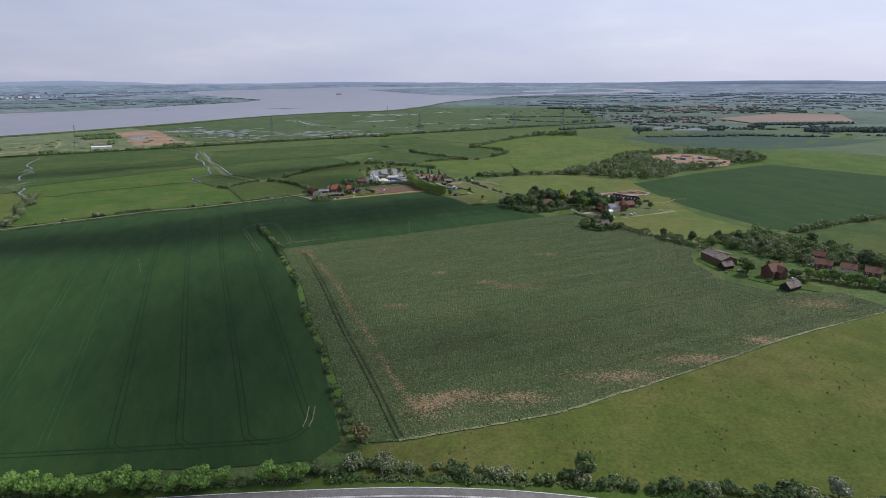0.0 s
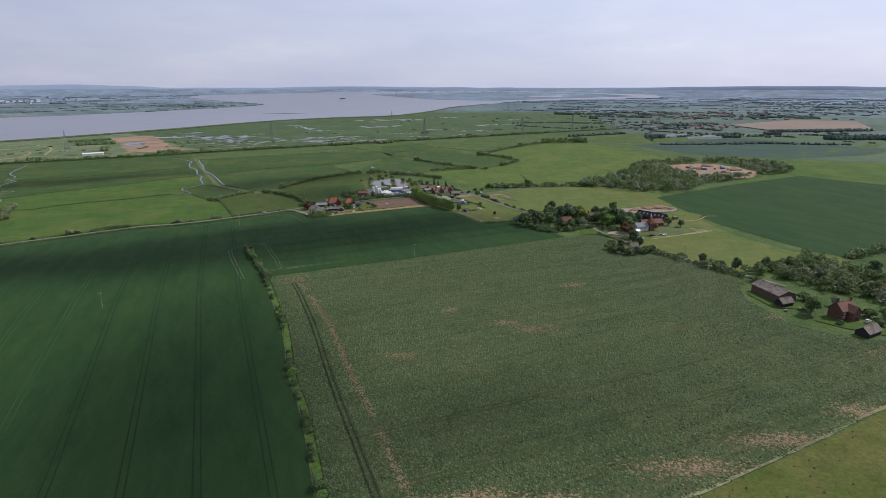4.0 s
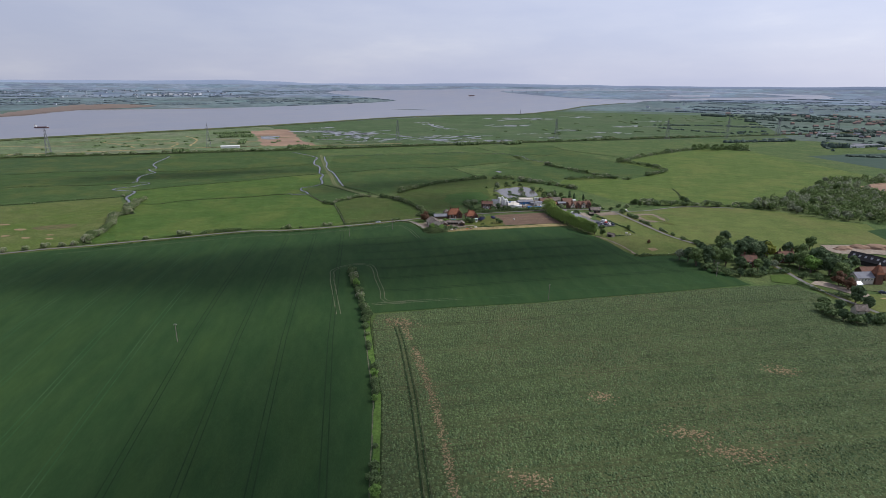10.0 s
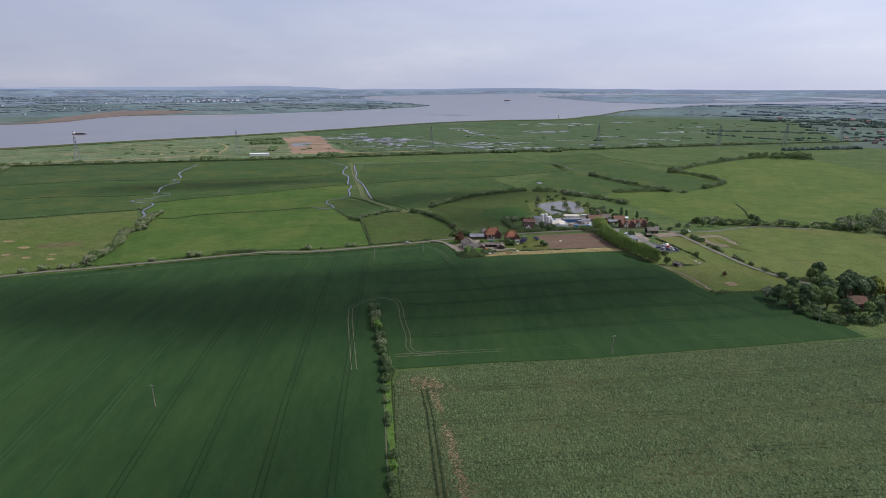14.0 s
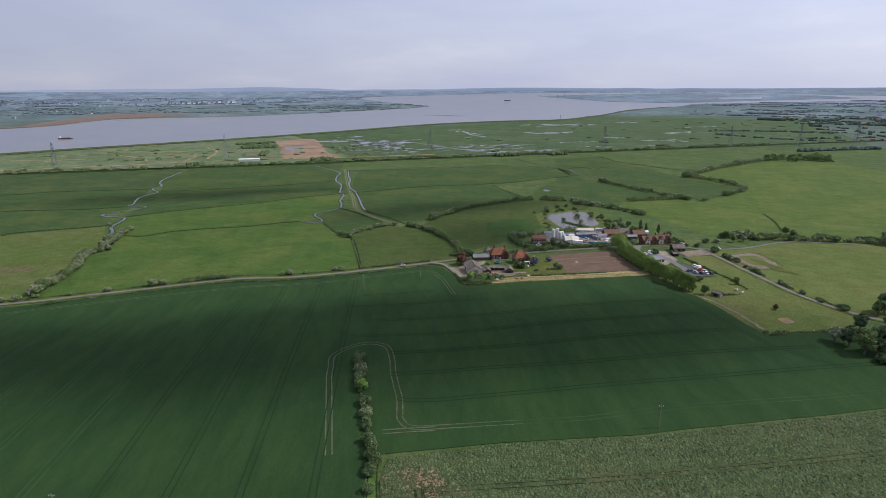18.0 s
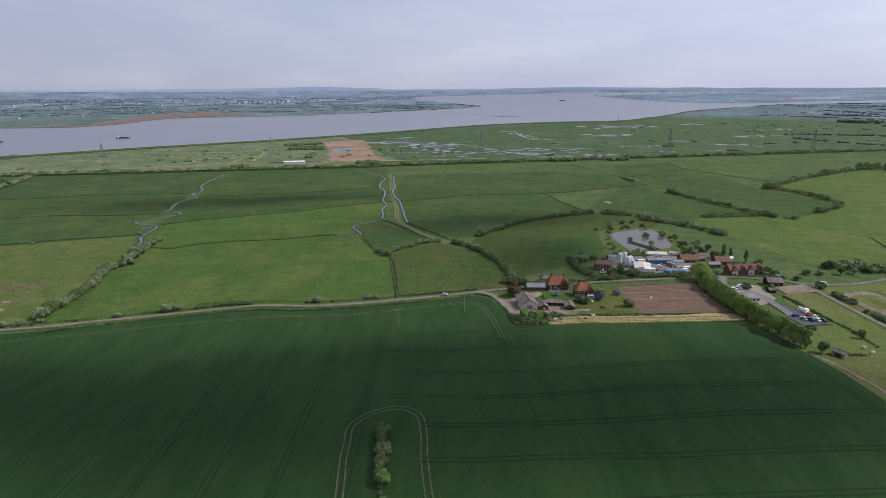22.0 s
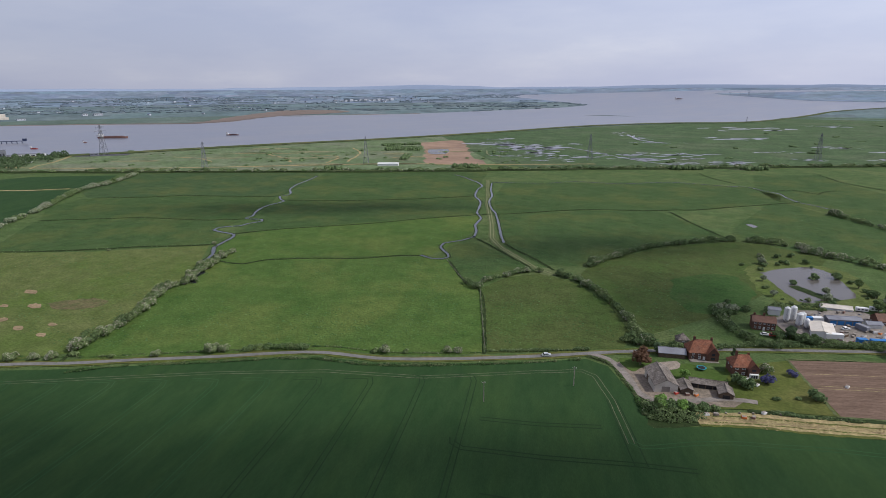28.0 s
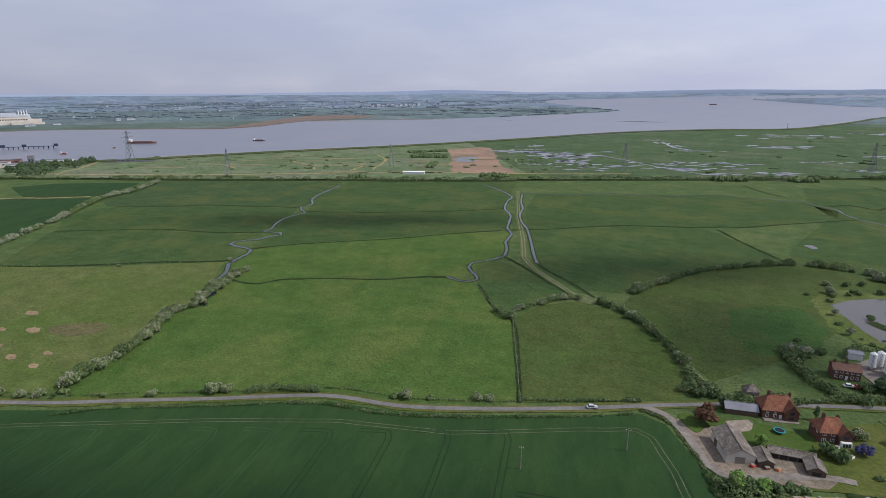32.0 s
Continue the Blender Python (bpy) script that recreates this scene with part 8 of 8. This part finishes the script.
tufts("dry_grass", spots, 0.34, "straw", "dry yellow grass beside the wheat", 28, 0.14)
spots = []
for i, (pts, w) in enumerate(DITCHES):      # reeds along the ditches
    w *= 0.8      # the belt of reeds stands just outside the water
    line = smooth_line(meander(pts, 0.25 + w * 0.3125 / 2, i), 1.6)
    for p, nn in zip(line, sides(line)):
        for s in (-1, 1):
            if rt.random() < 0.45:
                q = p + nn * s * (w * 0.4 + rt.uniform(0.35, 1.0))
                spots.append((q.x, q.y, 0.3, rt.uniform(0.4, 1.1) * (1 if w > 1.6 else 0.6)))
tufts("ditch_reeds", spots, 0.62, "hedge", "dark reeds and rank grass along the ditches", 17, 1.0)
sheet("worn_turf", [(-384, 405), (-377, 415), (-369, 421), (-360, 421), (-358, 414), (-366, 407), (-375, 402)], M["worn_turf"], lift=0.24, step=4, edge=2.5, wobble=1.2, seed=50, label="wide reddish worn patch in the dry pasture")
for x, y, a, b in ((-409, 408, 5, 2.2), (-385, 400, 4.5, 2.5), (-362, 384, 3.5, 1.8), (-353, 394, 3, 1.5), (-379, 384, 3.5, 2), (-398, 392, 3, 1.6), (-345, 386, 3, 1.4)):
    sheet("worn_patch", [(x + a * math.cos(k * 0.785), y + b * math.sin(k * 0.785)) for k in range(8)], M["bare"], lift=0.3, step=3, edge=1.6, wobble=0.5, seed=int(-x), label="worn sandy patch in the pasture")

# ---- poles, fences, vehicles, yard things ----
def pole(x, y, h=8.6, turn=20):
    p = land(x, y, 0.4)
    ob = empty("utility_pole", pose(p.x, p.y, p.z, 0, 0, turn))
    bm = bmesh.new()
    tube(bm, (0, 0, -0.6), (0, 0, h), 0.17, 0.11, 8)
    part("post", bm, M["grey_wood"], ob)
    bm = bmesh.new()
    box(bm, -0.85, 0.85, -0.06, 0.06, h - 0.5, h - 0.36)
    part("cross_arm", bm, M["grey_wood"], ob)
    for u in (-0.75, 0, 0.75):
        bm = bmesh.new()
        tube(bm, (u, 0, h - 0.36 if u else h), (u, 0, h - 0.1 if u else h + 0.25), 0.07, 0.05, 6)
        part("insulator", bm, M["white"], ob)
    return tagged(ob, "weathered wooden utility pole in the wheat", "pole", "poles across the fields")


for x, y in ((-156.6, 269.2), (-21.9, 344.8), (-157, 438), (-135, 463), (60, 398), (135, 349)):
    pole(x, y)


def fence(pts, label, step=3.5, h=1.15, rails=2, material="grey_wood"):
    line = smooth_line(pts, step)
    b = land(line[0].x, line[0].y, 0.1)
    ob = empty("fence", Matrix.Translation(b))
    post_me = None
    for i, p in enumerate(line):
        g = land(p.x, p.y, 0.1) - b
        if post_me is None:
            bm = bmesh.new()
            box(bm, -0.07, 0.07, -0.07, 0.07, -0.3, h)
            o = part("post", bm, M[material], ob)
            post_me = o.data
        else:
            o = link("post", post_me, M[material], ob)
        o.location = g
        if i:
            q = land(line[i - 1].x, line[i - 1].y, 0.1) - b
            for r in range(rails):
                bm = bmesh.new()
                z = h * (0.9 - 0.45 * r)
                tube(bm, q + Vector((0, 0, z)), g + Vector((0, 0, z)), 0.045, None, 4)
                part("rail", bm, M[material], ob)
    return tagged(ob, label, "fence")


fence([(-211, 535), (-192, 502), (-174, 471)], "grey post and rail fence between the pastures")
fence([(-254, 570), (-238, 554), (-221, 538)], "grey post and rail fence beside the ditch")
fence([(13, 462), (20, 465.5), (28, 469.6)], "grey post and rail paddock fence", 3.0)
fence([(33, 552), (50, 562.5), (57, 533), (43, 520.5), (34, 537), (33, 552)], "white-grey rail fence round the riding ring", 3.0)
fence([(189, 217.5), (198, 222), (206, 232)], "white rail fence at the meadow corner", 2.5, material="white")
hedge([(-211, 535), (-192, 502), (-174, 471)], 0.8, 0.9, M["hedge"], 8, 0.32, "rank dark grass under the field fence", 340)


def car(x, y, turn, paint, label, van=False, lift=0.383):
    p = land(x, y, lift)
    ob = empty("van" if van else "car", pose(p.x, p.y, p.z, 0, 0, turn))
    L, W = (5.2, 2.0) if van else (4.3, 1.78)
    bm = bmesh.new()
    box(bm, -L / 2, L / 2, -W / 2, W / 2, 0.3, 0.95)
    bevelled(bm, 0.16, 2)
    part("body", bm, M[paint], ob)
    bm = bmesh.new()
    vs = box(bm, -L * (0.48 if van else 0.38), L * (0.3 if van else 0.2), -W * 0.46, W * 0.46, 0.9, 2.1 if van else 1.5)
    for v in vs:
        if v.co.z > 1.2:
            v.co.x *= 0.82
            v.co.y *= 0.86
    bevelled(bm, 0.08)
    part("cabin", bm, M["glass" if not van else paint], ob)
    bm = bmesh.new()
    box(bm, -L * (0.38 if van else 0.29), L * (0.23 if van else 0.13), -W * 0.385, W * 0.385, 2.09 if van else 1.49, 2.14 if van else 1.54)
    part("roof", bm, M[paint], ob)
    for sx in (-0.31, 0.31):
        for sy in (-1, 1):
            bm = bmesh.new()
            tube(bm, (L * sx, sy * (W / 2 - 0.2), 0.32), (L * sx, sy * (W / 2 + 0.02), 0.32), 0.32, None, 12)
            wh = part("wheel", bm, M["rubber"], ob)
            bm = bmesh.new()
            tube(bm, (L * sx, sy * (W / 2), 0.32), (L * sx, sy * (W / 2 + 0.035), 0.32), 0.18, None, 10)
            part("rim", bm, M["silver"], wh)
    for sy in (-0.6, 0.6):
        bm = bmesh.new()
        box(bm, L / 2 - 0.06, L / 2 + 0.02, sy - 0.2, sy + 0.2, 0.62, 0.8)
        part("headlight", bm, M["skylight"], ob)
    return tagged(ob, label, "van" if van else "car")


car(-152, 480.5, 35, "silver", "silver car on the narrow lane", lift=0.408)
G_PARK = "cars in the car park"
for x, y, t, c, v in ((9, 515, 60, "white", 0), (10.5, 511.5, 60, "white", 1), (11, 507.5, 62, "red", 0), (7.5, 500, 120, "silver", 0), (10, 499.5, 120, "navy", 0), (12.5, 500.2, 118, "white", 0), (14.8, 500.8, 120, "navy", 0),
                      (5, 503, 40, "navy", 0), (12.5, 504.5, 62, "silver", 0)):
    car(x, y, t, c, f"{c} {'van' if v else 'car'} parked on the dark tarmac".replace("navy", "dark blue"), bool(v), 0.39)["group"] = G_PARK
for x, y, t, c, v in ((-12, 544, 20, "white", 1), (-16, 538, 25, "white", 0), (-18.5, 532.5, 60, "silver", 0), (-8, 545.5, 20, "white", 0), (-13.5, 540.5, 22, "silver", 0)):
    car(x, y, t, c, f"{c} {'van' if v else 'car'} parked in the gravel yard", bool(v), 0.37)
for x, y, t, c in ((-78, 545.8, 20, "red"), (-75, 547, 22, "silver"), (-81, 545, 20, "white"), (-52, 570, 40, "white"), (-57, 571, 50, "silver"), (133, 395, 10, "navy"), (139, 396, 10, "silver"), (142, 398, 30, "white"), (197, 279, 10, "white"), (173, 256, 30, "silver"), (9, 575, 20, "white")):
    car(x, y, t, c, f"{c} car parked beside the buildings".replace("navy", "dark blue"), lift=0.374)
car(-38, 565, 30, "white", "white van parked at the depot gate", True, 0.37)
car(29, 566, 10, "white", "white van on the lane near the bend", True, 0.4)


def silo(x, y, r, h):
    p = land(x, y, 0.35)
    ob = empty("silo", Matrix.Translation(p))
    bm = bmesh.new()
    tube(bm, (0, 0, 1.6), (0, 0, h), r, None, 20)
    part("drum", bm, M["white"], ob)
    bm = bmesh.new()
    tube(bm, (0, 0, h), (0, 0, h + 0.8), r, r * 0.3, 20)
    part("top", bm, M["white"], ob)
    bm = bmesh.new()
    tube(bm, (0, 0, 0.4), (0, 0, 1.6), r * 0.3, r, 20)
    part("hopper", bm, M["white"], ob)
    for a in range(4):
        t = a * 1.5708 + 0.6
        bm = bmesh.new()
        tube(bm, (r * 0.92 * math.cos(t), r * 0.92 * math.sin(t), -0.4), (r * 0.92 * math.cos(t), r * 0.92 * math.sin(t), 2.0), 0.12, None, 6)
        part("leg", bm, M["steel"], ob)
    bm = bmesh.new()
    for s in (-0.25, 0.25):
        tube(bm, (s, -r - 0.12, 0.2), (s, -r - 0.12, h + 0.4), 0.04, None, 4)
    for k in range(int(h / 0.6)):
        tube(bm, (-0.25, -r - 0.12, 0.5 + 0.6 * k), (0.25, -r - 0.12, 0.5 + 0.6 * k), 0.03, None, 4)
    part("ladder", bm, M["steel"], ob)
    return tagged(ob, "tall white cement silo at the depot", "silo", "white silos of the depot")


for a in ((-74, 566, 1.5, 8.0), (-71.6, 568.8, 1.5, 8.0), (-69.2, 563.2, 1.6, 7.0), (-68, 566.4, 1.4, 6.4), (-66.4, 562.2, 1.2, 5.0)):
    silo(*a)


def container(x, y, turn, L, paint, label, h=2.6, lift=0.374):
    p = land(x, y, lift)
    ob = empty("container", pose(p.x, p.y, p.z, 0, 0, turn))
    bm = bmesh.new()
    box(bm, -L / 2, L / 2, -1.22, 1.22, 0.1, h)
    bevelled(bm, 0.05)
    part("box", bm, M[paint], ob)
    for k in range(int(L / 0.6)):
        for s in (-1, 1):
            bm = bmesh.new()
            u = -L / 2 + 0.4 + k * 0.6
            box(bm, u, u + 0.25, s * 1.2 - 0.05, s * 1.2 + 0.05, 0.25, h - 0.15)
            part("rib", bm, M[paint], ob)
    return tagged(ob, label, "container")


container(-66.5, 572, 22, 6.1, "blue", "blue steel shipping container in the depot")
container(-62.5, 574, 22, 6.1, "white", "white steel shipping container in the depot")
container(-47.5, 556.5, 24, 4.2, "blue", "blue lorry body parked at the depot edge", 2.6)
container(-41.5, 559.2, 24, 8.0, "blue", "long blue trailer parked at the depot edge", 2.4)
container(-36.6, 568.5, 24, 6.1, "white", "white cabin with blue stripe in the depot")
container(-46, 573.5, -40, 6.1, "slate", "grey steel container beside the store")
container(-57, 555, 22, 8.0, "white", "white trailer body in the depot yard", 3.2)
for x, y, t in ((-44.5, 599, 12), (-39, 603, 12)):
    p = land(x, y, 0.3)
    ob = empty("caravan", pose(p.x, p.y, p.z, 0, 0, t))
    bm = bmesh.new()
    box(bm, -3, 3, -1.15, 1.15, 0.5, 2.6)
    bevelled(bm, 0.3, 2)
    part("body", bm, M["white"], ob)
    for u in (-1.8, 0, 1.8):
        bm = bmesh.new()
        box(bm, u - 0.5, u + 0.5, -1.19, -1.1, 1.3, 2.0)
        part("window", bm, M["glass"], ob)
    for s in (-1, 1):
        bm = bmesh.new()
        tube(bm, (0, s * 0.95, 0.3), (0, s * 1.15, 0.3), 0.32, None, 10)
        part("wheel", bm, M["rubber"], ob)
    tagged(ob, "white touring caravan parked on the grass", "caravan")


def trampoline(x, y):
    p = land(x, y, 0.55)
    ob = empty("trampoline", Matrix.Translation(p))
    v, f = [], []
    n = 28
    for k in range(n):
        a = 2 * math.pi * k / n
        for r, z in ((1.55, 0.84), (1.6, 0.92), (2.0, 0.92), (2.05, 0.84)):
            v.append((r * math.cos(a), r * math.sin(a), z))
    for k in range(n):
        a, b = 4 * k, 4 * ((k + 1) % n)
        f += [(a + i, b + i, b + i + 1, a + i + 1) for i in range(3)]
    raw("pad", v, f, M["teal"], ob, "teal padded rim")
    bm = bmesh.new()
    bmesh.ops.create_circle(bm, cap_ends=True, segments=28, radius=1.58, matrix=pose(0, 0, 0.86))
    part("mat", bm, M["rubber"], ob, "black jumping mat")
    for k in range(6):
        a = k * math.pi / 3
        bm = bmesh.new()
        tube(bm, (1.85 * math.cos(a), 1.85 * math.sin(a), 0), (1.85 * math.cos(a), 1.85 * math.sin(a), 0.85), 0.035, None, 6)
        part("leg", bm, M["steel"], ob)
    return tagged(ob, "round garden trampoline with teal rim on the lawn", "trampoline")


trampoline(-99, 498)


def crate(x, y, turn, l, w, h, paint, label, name="crate", category="crate", lift=0.311):
    p = land(x, y, lift)
    ob = empty(name, pose(p.x, p.y, p.z, 0, 0, turn))
    bm = bmesh.new()
    box(bm, -l / 2, l / 2, -w / 2, w / 2, 0, h)
    bevelled(bm, min(l, w, h) * 0.12)
    part("body", bm, M[paint], ob)
    bm = bmesh.new()
    box(bm, -l * 0.42, l * 0.42, -w * 0.42, w * 0.42, h * 0.98, h * 1.06)
    part("cover", bm, M["grey_wood"], ob)
    return tagged(ob, label, category)


rc = random.Random(41)
for x, y, c, lab in ((-93, 464.5, "white", "pale scrap trailer in the weeds"), (-90.5, 466, "grey_wood", "heap of weathered timber in the weeds"), (-83, 468, "orange", "orange plastic crate in dry grass"),
                     (-80.5, 469.5, "rust", "rusty drum rack in dry grass"), (-78, 474, "white", "white garden seat on the lawn"), (-81, 494, "white", "white plastic tank beside the bush"),
                     (-103.5, 474.4, "red", "red farm machine beside the barn"), (-100.2, 475.2, "rust", "rusty implement beside the shed"), (-97.6, 476.2, "orange", "orange implement in the yard"),
                     (-84.5, 497.6, "white", "white water butt by the house"), (-55, 508, "white", "white seed tray on the plough land"), (-30, 520, "grey_wood", "wooden bin on the plough land"),
                     (-50, 562, "concrete", "pale stack of blocks in the depot"), (-46, 565, "white", "white stacked sacks in the depot"), (-52, 566, "grey_wood", "pallet stack in the depot"),
                     (-57, 582, "rust", "rusty skip in the depot"), (-40, 572, "orange", "orange digger bucket in the depot"), (-65, 580, "grey_wood", "timber stack behind the depot"),
                     (22, 473, "white", "white bath trough in the paddock"), (23.5, 469, "white", "white trough in the paddock"), (146, 268, "grey_wood", "heap of old timber by the shed"), (154, 271, "white", "white tank beside the barn"),
                     (300, 720, "white", "white lorry body in the gravel pit"), (320, 735, "blue", "blue skip in the gravel pit"), (335, 690, "white", "white cabin in the gravel pit"), (310, 755, "rust", "red screener in the gravel pit"),
                     (345, 740, "blue", "blue cabin in the gravel pit"), (160, 448, "sand", "heap of sand behind the barn"), (168, 446, "sand", "heap of sand behind the barn"), (152, 454, "concrete", "stack of stone behind the barn")):
    big = 5.0 if x > 250 else 2.6 if x > 150 and y > 440 else 1.0
    crate(x, y, rc.uniform(0, 90), 1.8 * big, 1.2 * big, 0.9 * (big if big < 3 else 3), c, lab)
for i in range(6):        # posts and pale stones beside the farm yard
    x, y = -88 + 3.6 * i, 469 + 1.7 * i + rc.uniform(-0.4, 0.4)
    crate(x, y, rc.uniform(0, 90), rc.uniform(0.4, 1.0), rc.uniform(0.4, 0.8), rc.uniform(0.3, 0.7), rc.choice(("grey_wood", "concrete", "rust")), "scrap lying along the dry margin", "scrap", "scrap")
sheet("pit_spoil", [(139, 482), (139, 467), (150, 466), (179, 474), (184, 488), (169, 491)], M["gravel"], lift=0.458, step=5, edge=4, wobble=0.8, label="heaped sandy spoil behind the barn")
sheet("oast_yard", [(118, 408), (124, 398), (146, 396), (168, 408), (162, 437), (149, 425), (134, 416)], M["track"], lift=0.332, step=6, label="dry grass yard of the oast")
sheet("oast_drive", [(104, 400), (112, 396), (122, 386), (126, 392), (116, 402), (110, 407)], M["gravel"], lift=0.353, step=4, edge=3, label="pale gravel drive")
sheet("garden_lawn", [(86, 398), (96, 397), (104, 405), (98, 412), (88, 408)], M["lawn"], lift=0.311, step=4, label="mown garden lawn at the village edge")
sheet("garden_lawn", [(152, 258), (160, 250), (176, 240), (182, 246), (174, 254), (166, 257), (158, 262)], M["lawn"], lift=0.353, step=4, label="mown lawn round the brick house")
sheet("barn_apron", [(140, 290), (143, 272), (156, 270), (160, 280), (156, 296)], M["lawn"], lift=0.353, step=5, label="mown grass round the barn")
ring = smooth_line([(42, 553), (52, 535), (62, 512), (50, 518), (41, 540), (42, 553)], 4)
sheet("riding_ring", [(43, 551), (52, 535), (60, 514), (51, 520), (43, 539)], M["meadow"], lift=0.311, step=5, label="worn grass riding ring")


# clutter of the depot and hamlet
rd = random.Random(52)
KINDS = (("grey_wood", "stack of weathered pallets in the depot"), ("concrete", "stack of pale concrete blocks in the depot"), ("white", "white bulk sacks on the depot yard"), ("rust", "rusty steel skip in the depot"),
         ("brown_board", "brown timber stack in the depot"), ("slate", "grey sheet-metal stack in the depot"))
DEPOT = [(-70, 552), (-60, 550), (-34, 560), (-32, 582), (-46, 596), (-68, 583)]
n = 0
while n < 46:
    x, y = rd.uniform(-72, -30), rd.uniform(548, 598)
    if inside((x, y), DEPOT) and not (-67 < x < -55 and 552 < y < 568):
        c, lab = rd.choice(KINDS)
        crate(x, y, rd.uniform(0, 90), rd.uniform(0.9, 3.0), rd.uniform(0.7, 1.6), rd.uniform(0.4, 1.3), c, lab, "stack", "stack", 0.36)["group"] = "stacks on the depot yard"
        n += 1
for k in range(16):
    x, y = rd.uniform(284, 352), rd.uniform(668, 770)
    crate(x, y, rd.uniform(0, 90), rd.uniform(3, 8), rd.uniform(2.2, 3), rd.uniform(1.8, 3.2), ("white", "slate", "rust", "concrete")[k % 4], ("white cabin on the pit floor", "grey steel plant on the pit floor", "rusty screen on the pit floor", "pale block stack on the pit floor")[k % 4],
          "pit_plant", "plant", 0.3)["group"] = "plant on the pit floor"
building("polytunnel", -54.5, 597, 12, 15, 4.6, 1.4, 2.6, "skylight", "render", "long pale polytunnel beside the pond", "polytunnel")
building("shed", -32, 593, 20, 12, 6, 2.4, 3.4, "brown_board", "fibre", "long low grey-roofed shed in the hamlet", "shed")
building("shed", -22.5, 583, 24, 8, 5, 2.4, 3.4, "brown_board", "slate", "low grey-roofed shed behind the cottages", "shed")
building("shed", -13, 583, 28, 6, 4, 2.2, 3.2, "render", "fibre", "small pale shed behind the cottages", "shed")
building("glasshouse", -16, 600, 30, 14, 3, 1.8, 2.4, "skylight", "skylight", "narrow row of glass cloches in a garden", "glasshouse")
hedge([(-72, 548.5), (-60, 547.5), (-46, 551.5), (-34, 557)], 2.2, 3.4, M["hedge"], 20, 0.42, "dense hedge between the lane and the depot", 351)
hedge([(-102, 567), (-98, 555), (-92, 545), (-86, 537)], 2.6, 3.0, M["dark_leaf"], 18, 0.5, "tall dark hedge round the brick semi", 352)
hedge([(-60, 598), (-66, 590), (-78, 584), (-82, 574)], 2.6, 3.0, M["hedge"], 14, 0.45, "dark hedge behind the depot", 353)
hedge([(-20, 567), (-12, 566), (-2, 570), (6, 571)], 1.2, 1.4, M["hedge"], 14, 0.36, "low garden hedge before the cottages", 354)
hedge([(-107, 454.5), (-102, 455), (-96, 459.5)], 1.4, 2.4, M["hawthorn"], 20, 0.36, "leafy bushes at the corner of the yard", 355)

for x, y, sc in ((150, 478, 1.2), (160, 482, 1.6), (170, 484, 2.0), (177, 482, 1.4), (146, 474, 1.0), (286, 690, 2.2), (300, 672, 1.8), (318, 668, 2.4), (330, 700, 2.0), (350, 720, 2.6), (300, 720, 1.6), (316, 742, 2.4), (340, 770, 2.6)):      # heaps of spoil
    g = land(x, y, 0.2)
    bm = bmesh.new()
    bmesh.ops.create_icosphere(bm, subdivisions=3, radius=1.0)
    for v in bm.verts:
        v.co *= 1 + 0.25 * noise.noise(v.co * 2.0 + Vector((x, y, 0)))
        v.co = Vector((v.co.x * 4.2 * sc, v.co.y * 2.8 * sc, max(-0.1, v.co.z * 1.7 * sc)))
    hp = part("spoil_mound", bm, M["sand"], None)
    hp.location = g
    tagged(hp, "low heap of pale sandy spoil", "heap", "heaps of spoil")
hedge([(184, 258), (196, 252), (208, 246), (220, 240), (232, 235)], 4.4, 5.0, M["hawthorn"], 26, 0.5, "tall rounded hedge before the village houses", 356)
hedge([(206, 240), (220, 234), (240, 226), (262, 218)], 2.6, 3.4, M["dark_leaf"], 18, 0.5, "dark clipped hedge at the meadow corner", 357)
hedge([(-110, 461), (-104, 457), (-98, 461), (-95, 462)], 2.6, 4.0, M["hedge"], 24, 0.45, "dense green bank of scrub below the yard", 358)

# ---- unseen broken cloud, placed out of view to shade the fields ----
def cloud(gx, gy, a, b, turn, n, seed, height=2400.0):
    """A small ragged cumulus whose shade falls round the place (gx, gy)."""
    rng = random.Random(seed)
    a, b = a * K, b * K
    c = Vector((gx * K, gy * K, 0)) + SUN_DIR * (height / SUN_DIR.z)
    ct, st = math.cos(turn), math.sin(turn)
    ico = bmesh.new()
    bmesh.ops.create_icosphere(ico, subdivisions=1, radius=1.0)
    ico.verts.ensure_lookup_table()
    base = [v.co.copy() for v in ico.verts]
    tri = [tuple(v.index for v in f.verts) for f in ico.faces]
    ico.free()
    V, F = [], []
    for _ in range(n * 8):
        u, v = rng.gauss(0, 0.46) * a, rng.gauss(0, 0.46) * b
        r = rng.uniform(1.6, 3.8)
        q = Vector((u * ct - v * st, u * st + v * ct, rng.uniform(-9, 12)))
        o = len(V)
        V += [q + w * r for w in base]
        F += [(o + i, o + j, o + k) for i, j, k in tri]
    ob = raw("cloud", V, F, M["cloud"])
    ob.location = c
    return tagged(ob, "small ragged white cumulus cloud, unseen, set to shade the fields", "cloud", "broken clouds above the fields", kind="stuff")


# place and number of puffs set how much each field is darkened
cloud(-212, 338, 120, 36, 0.22, 190, 1)
cloud(-84, 180, 60, 110, 0.35, 170, 2)
cloud(12, 186, 75, 30, 0.3, 18, 3)
cloud(-60, 398, 120, 42, 0.4, 160, 4)
cloud(-150, 402, 90, 26, 0.5, 50, 7)
cloud(-430, 640, 180, 34, 0.6, 110, 5)
cloud(-190, 640, 120, 34, 0.6, 80, 6)
cloud(-118, 570, 50, 60, 0.6, 45, 8)
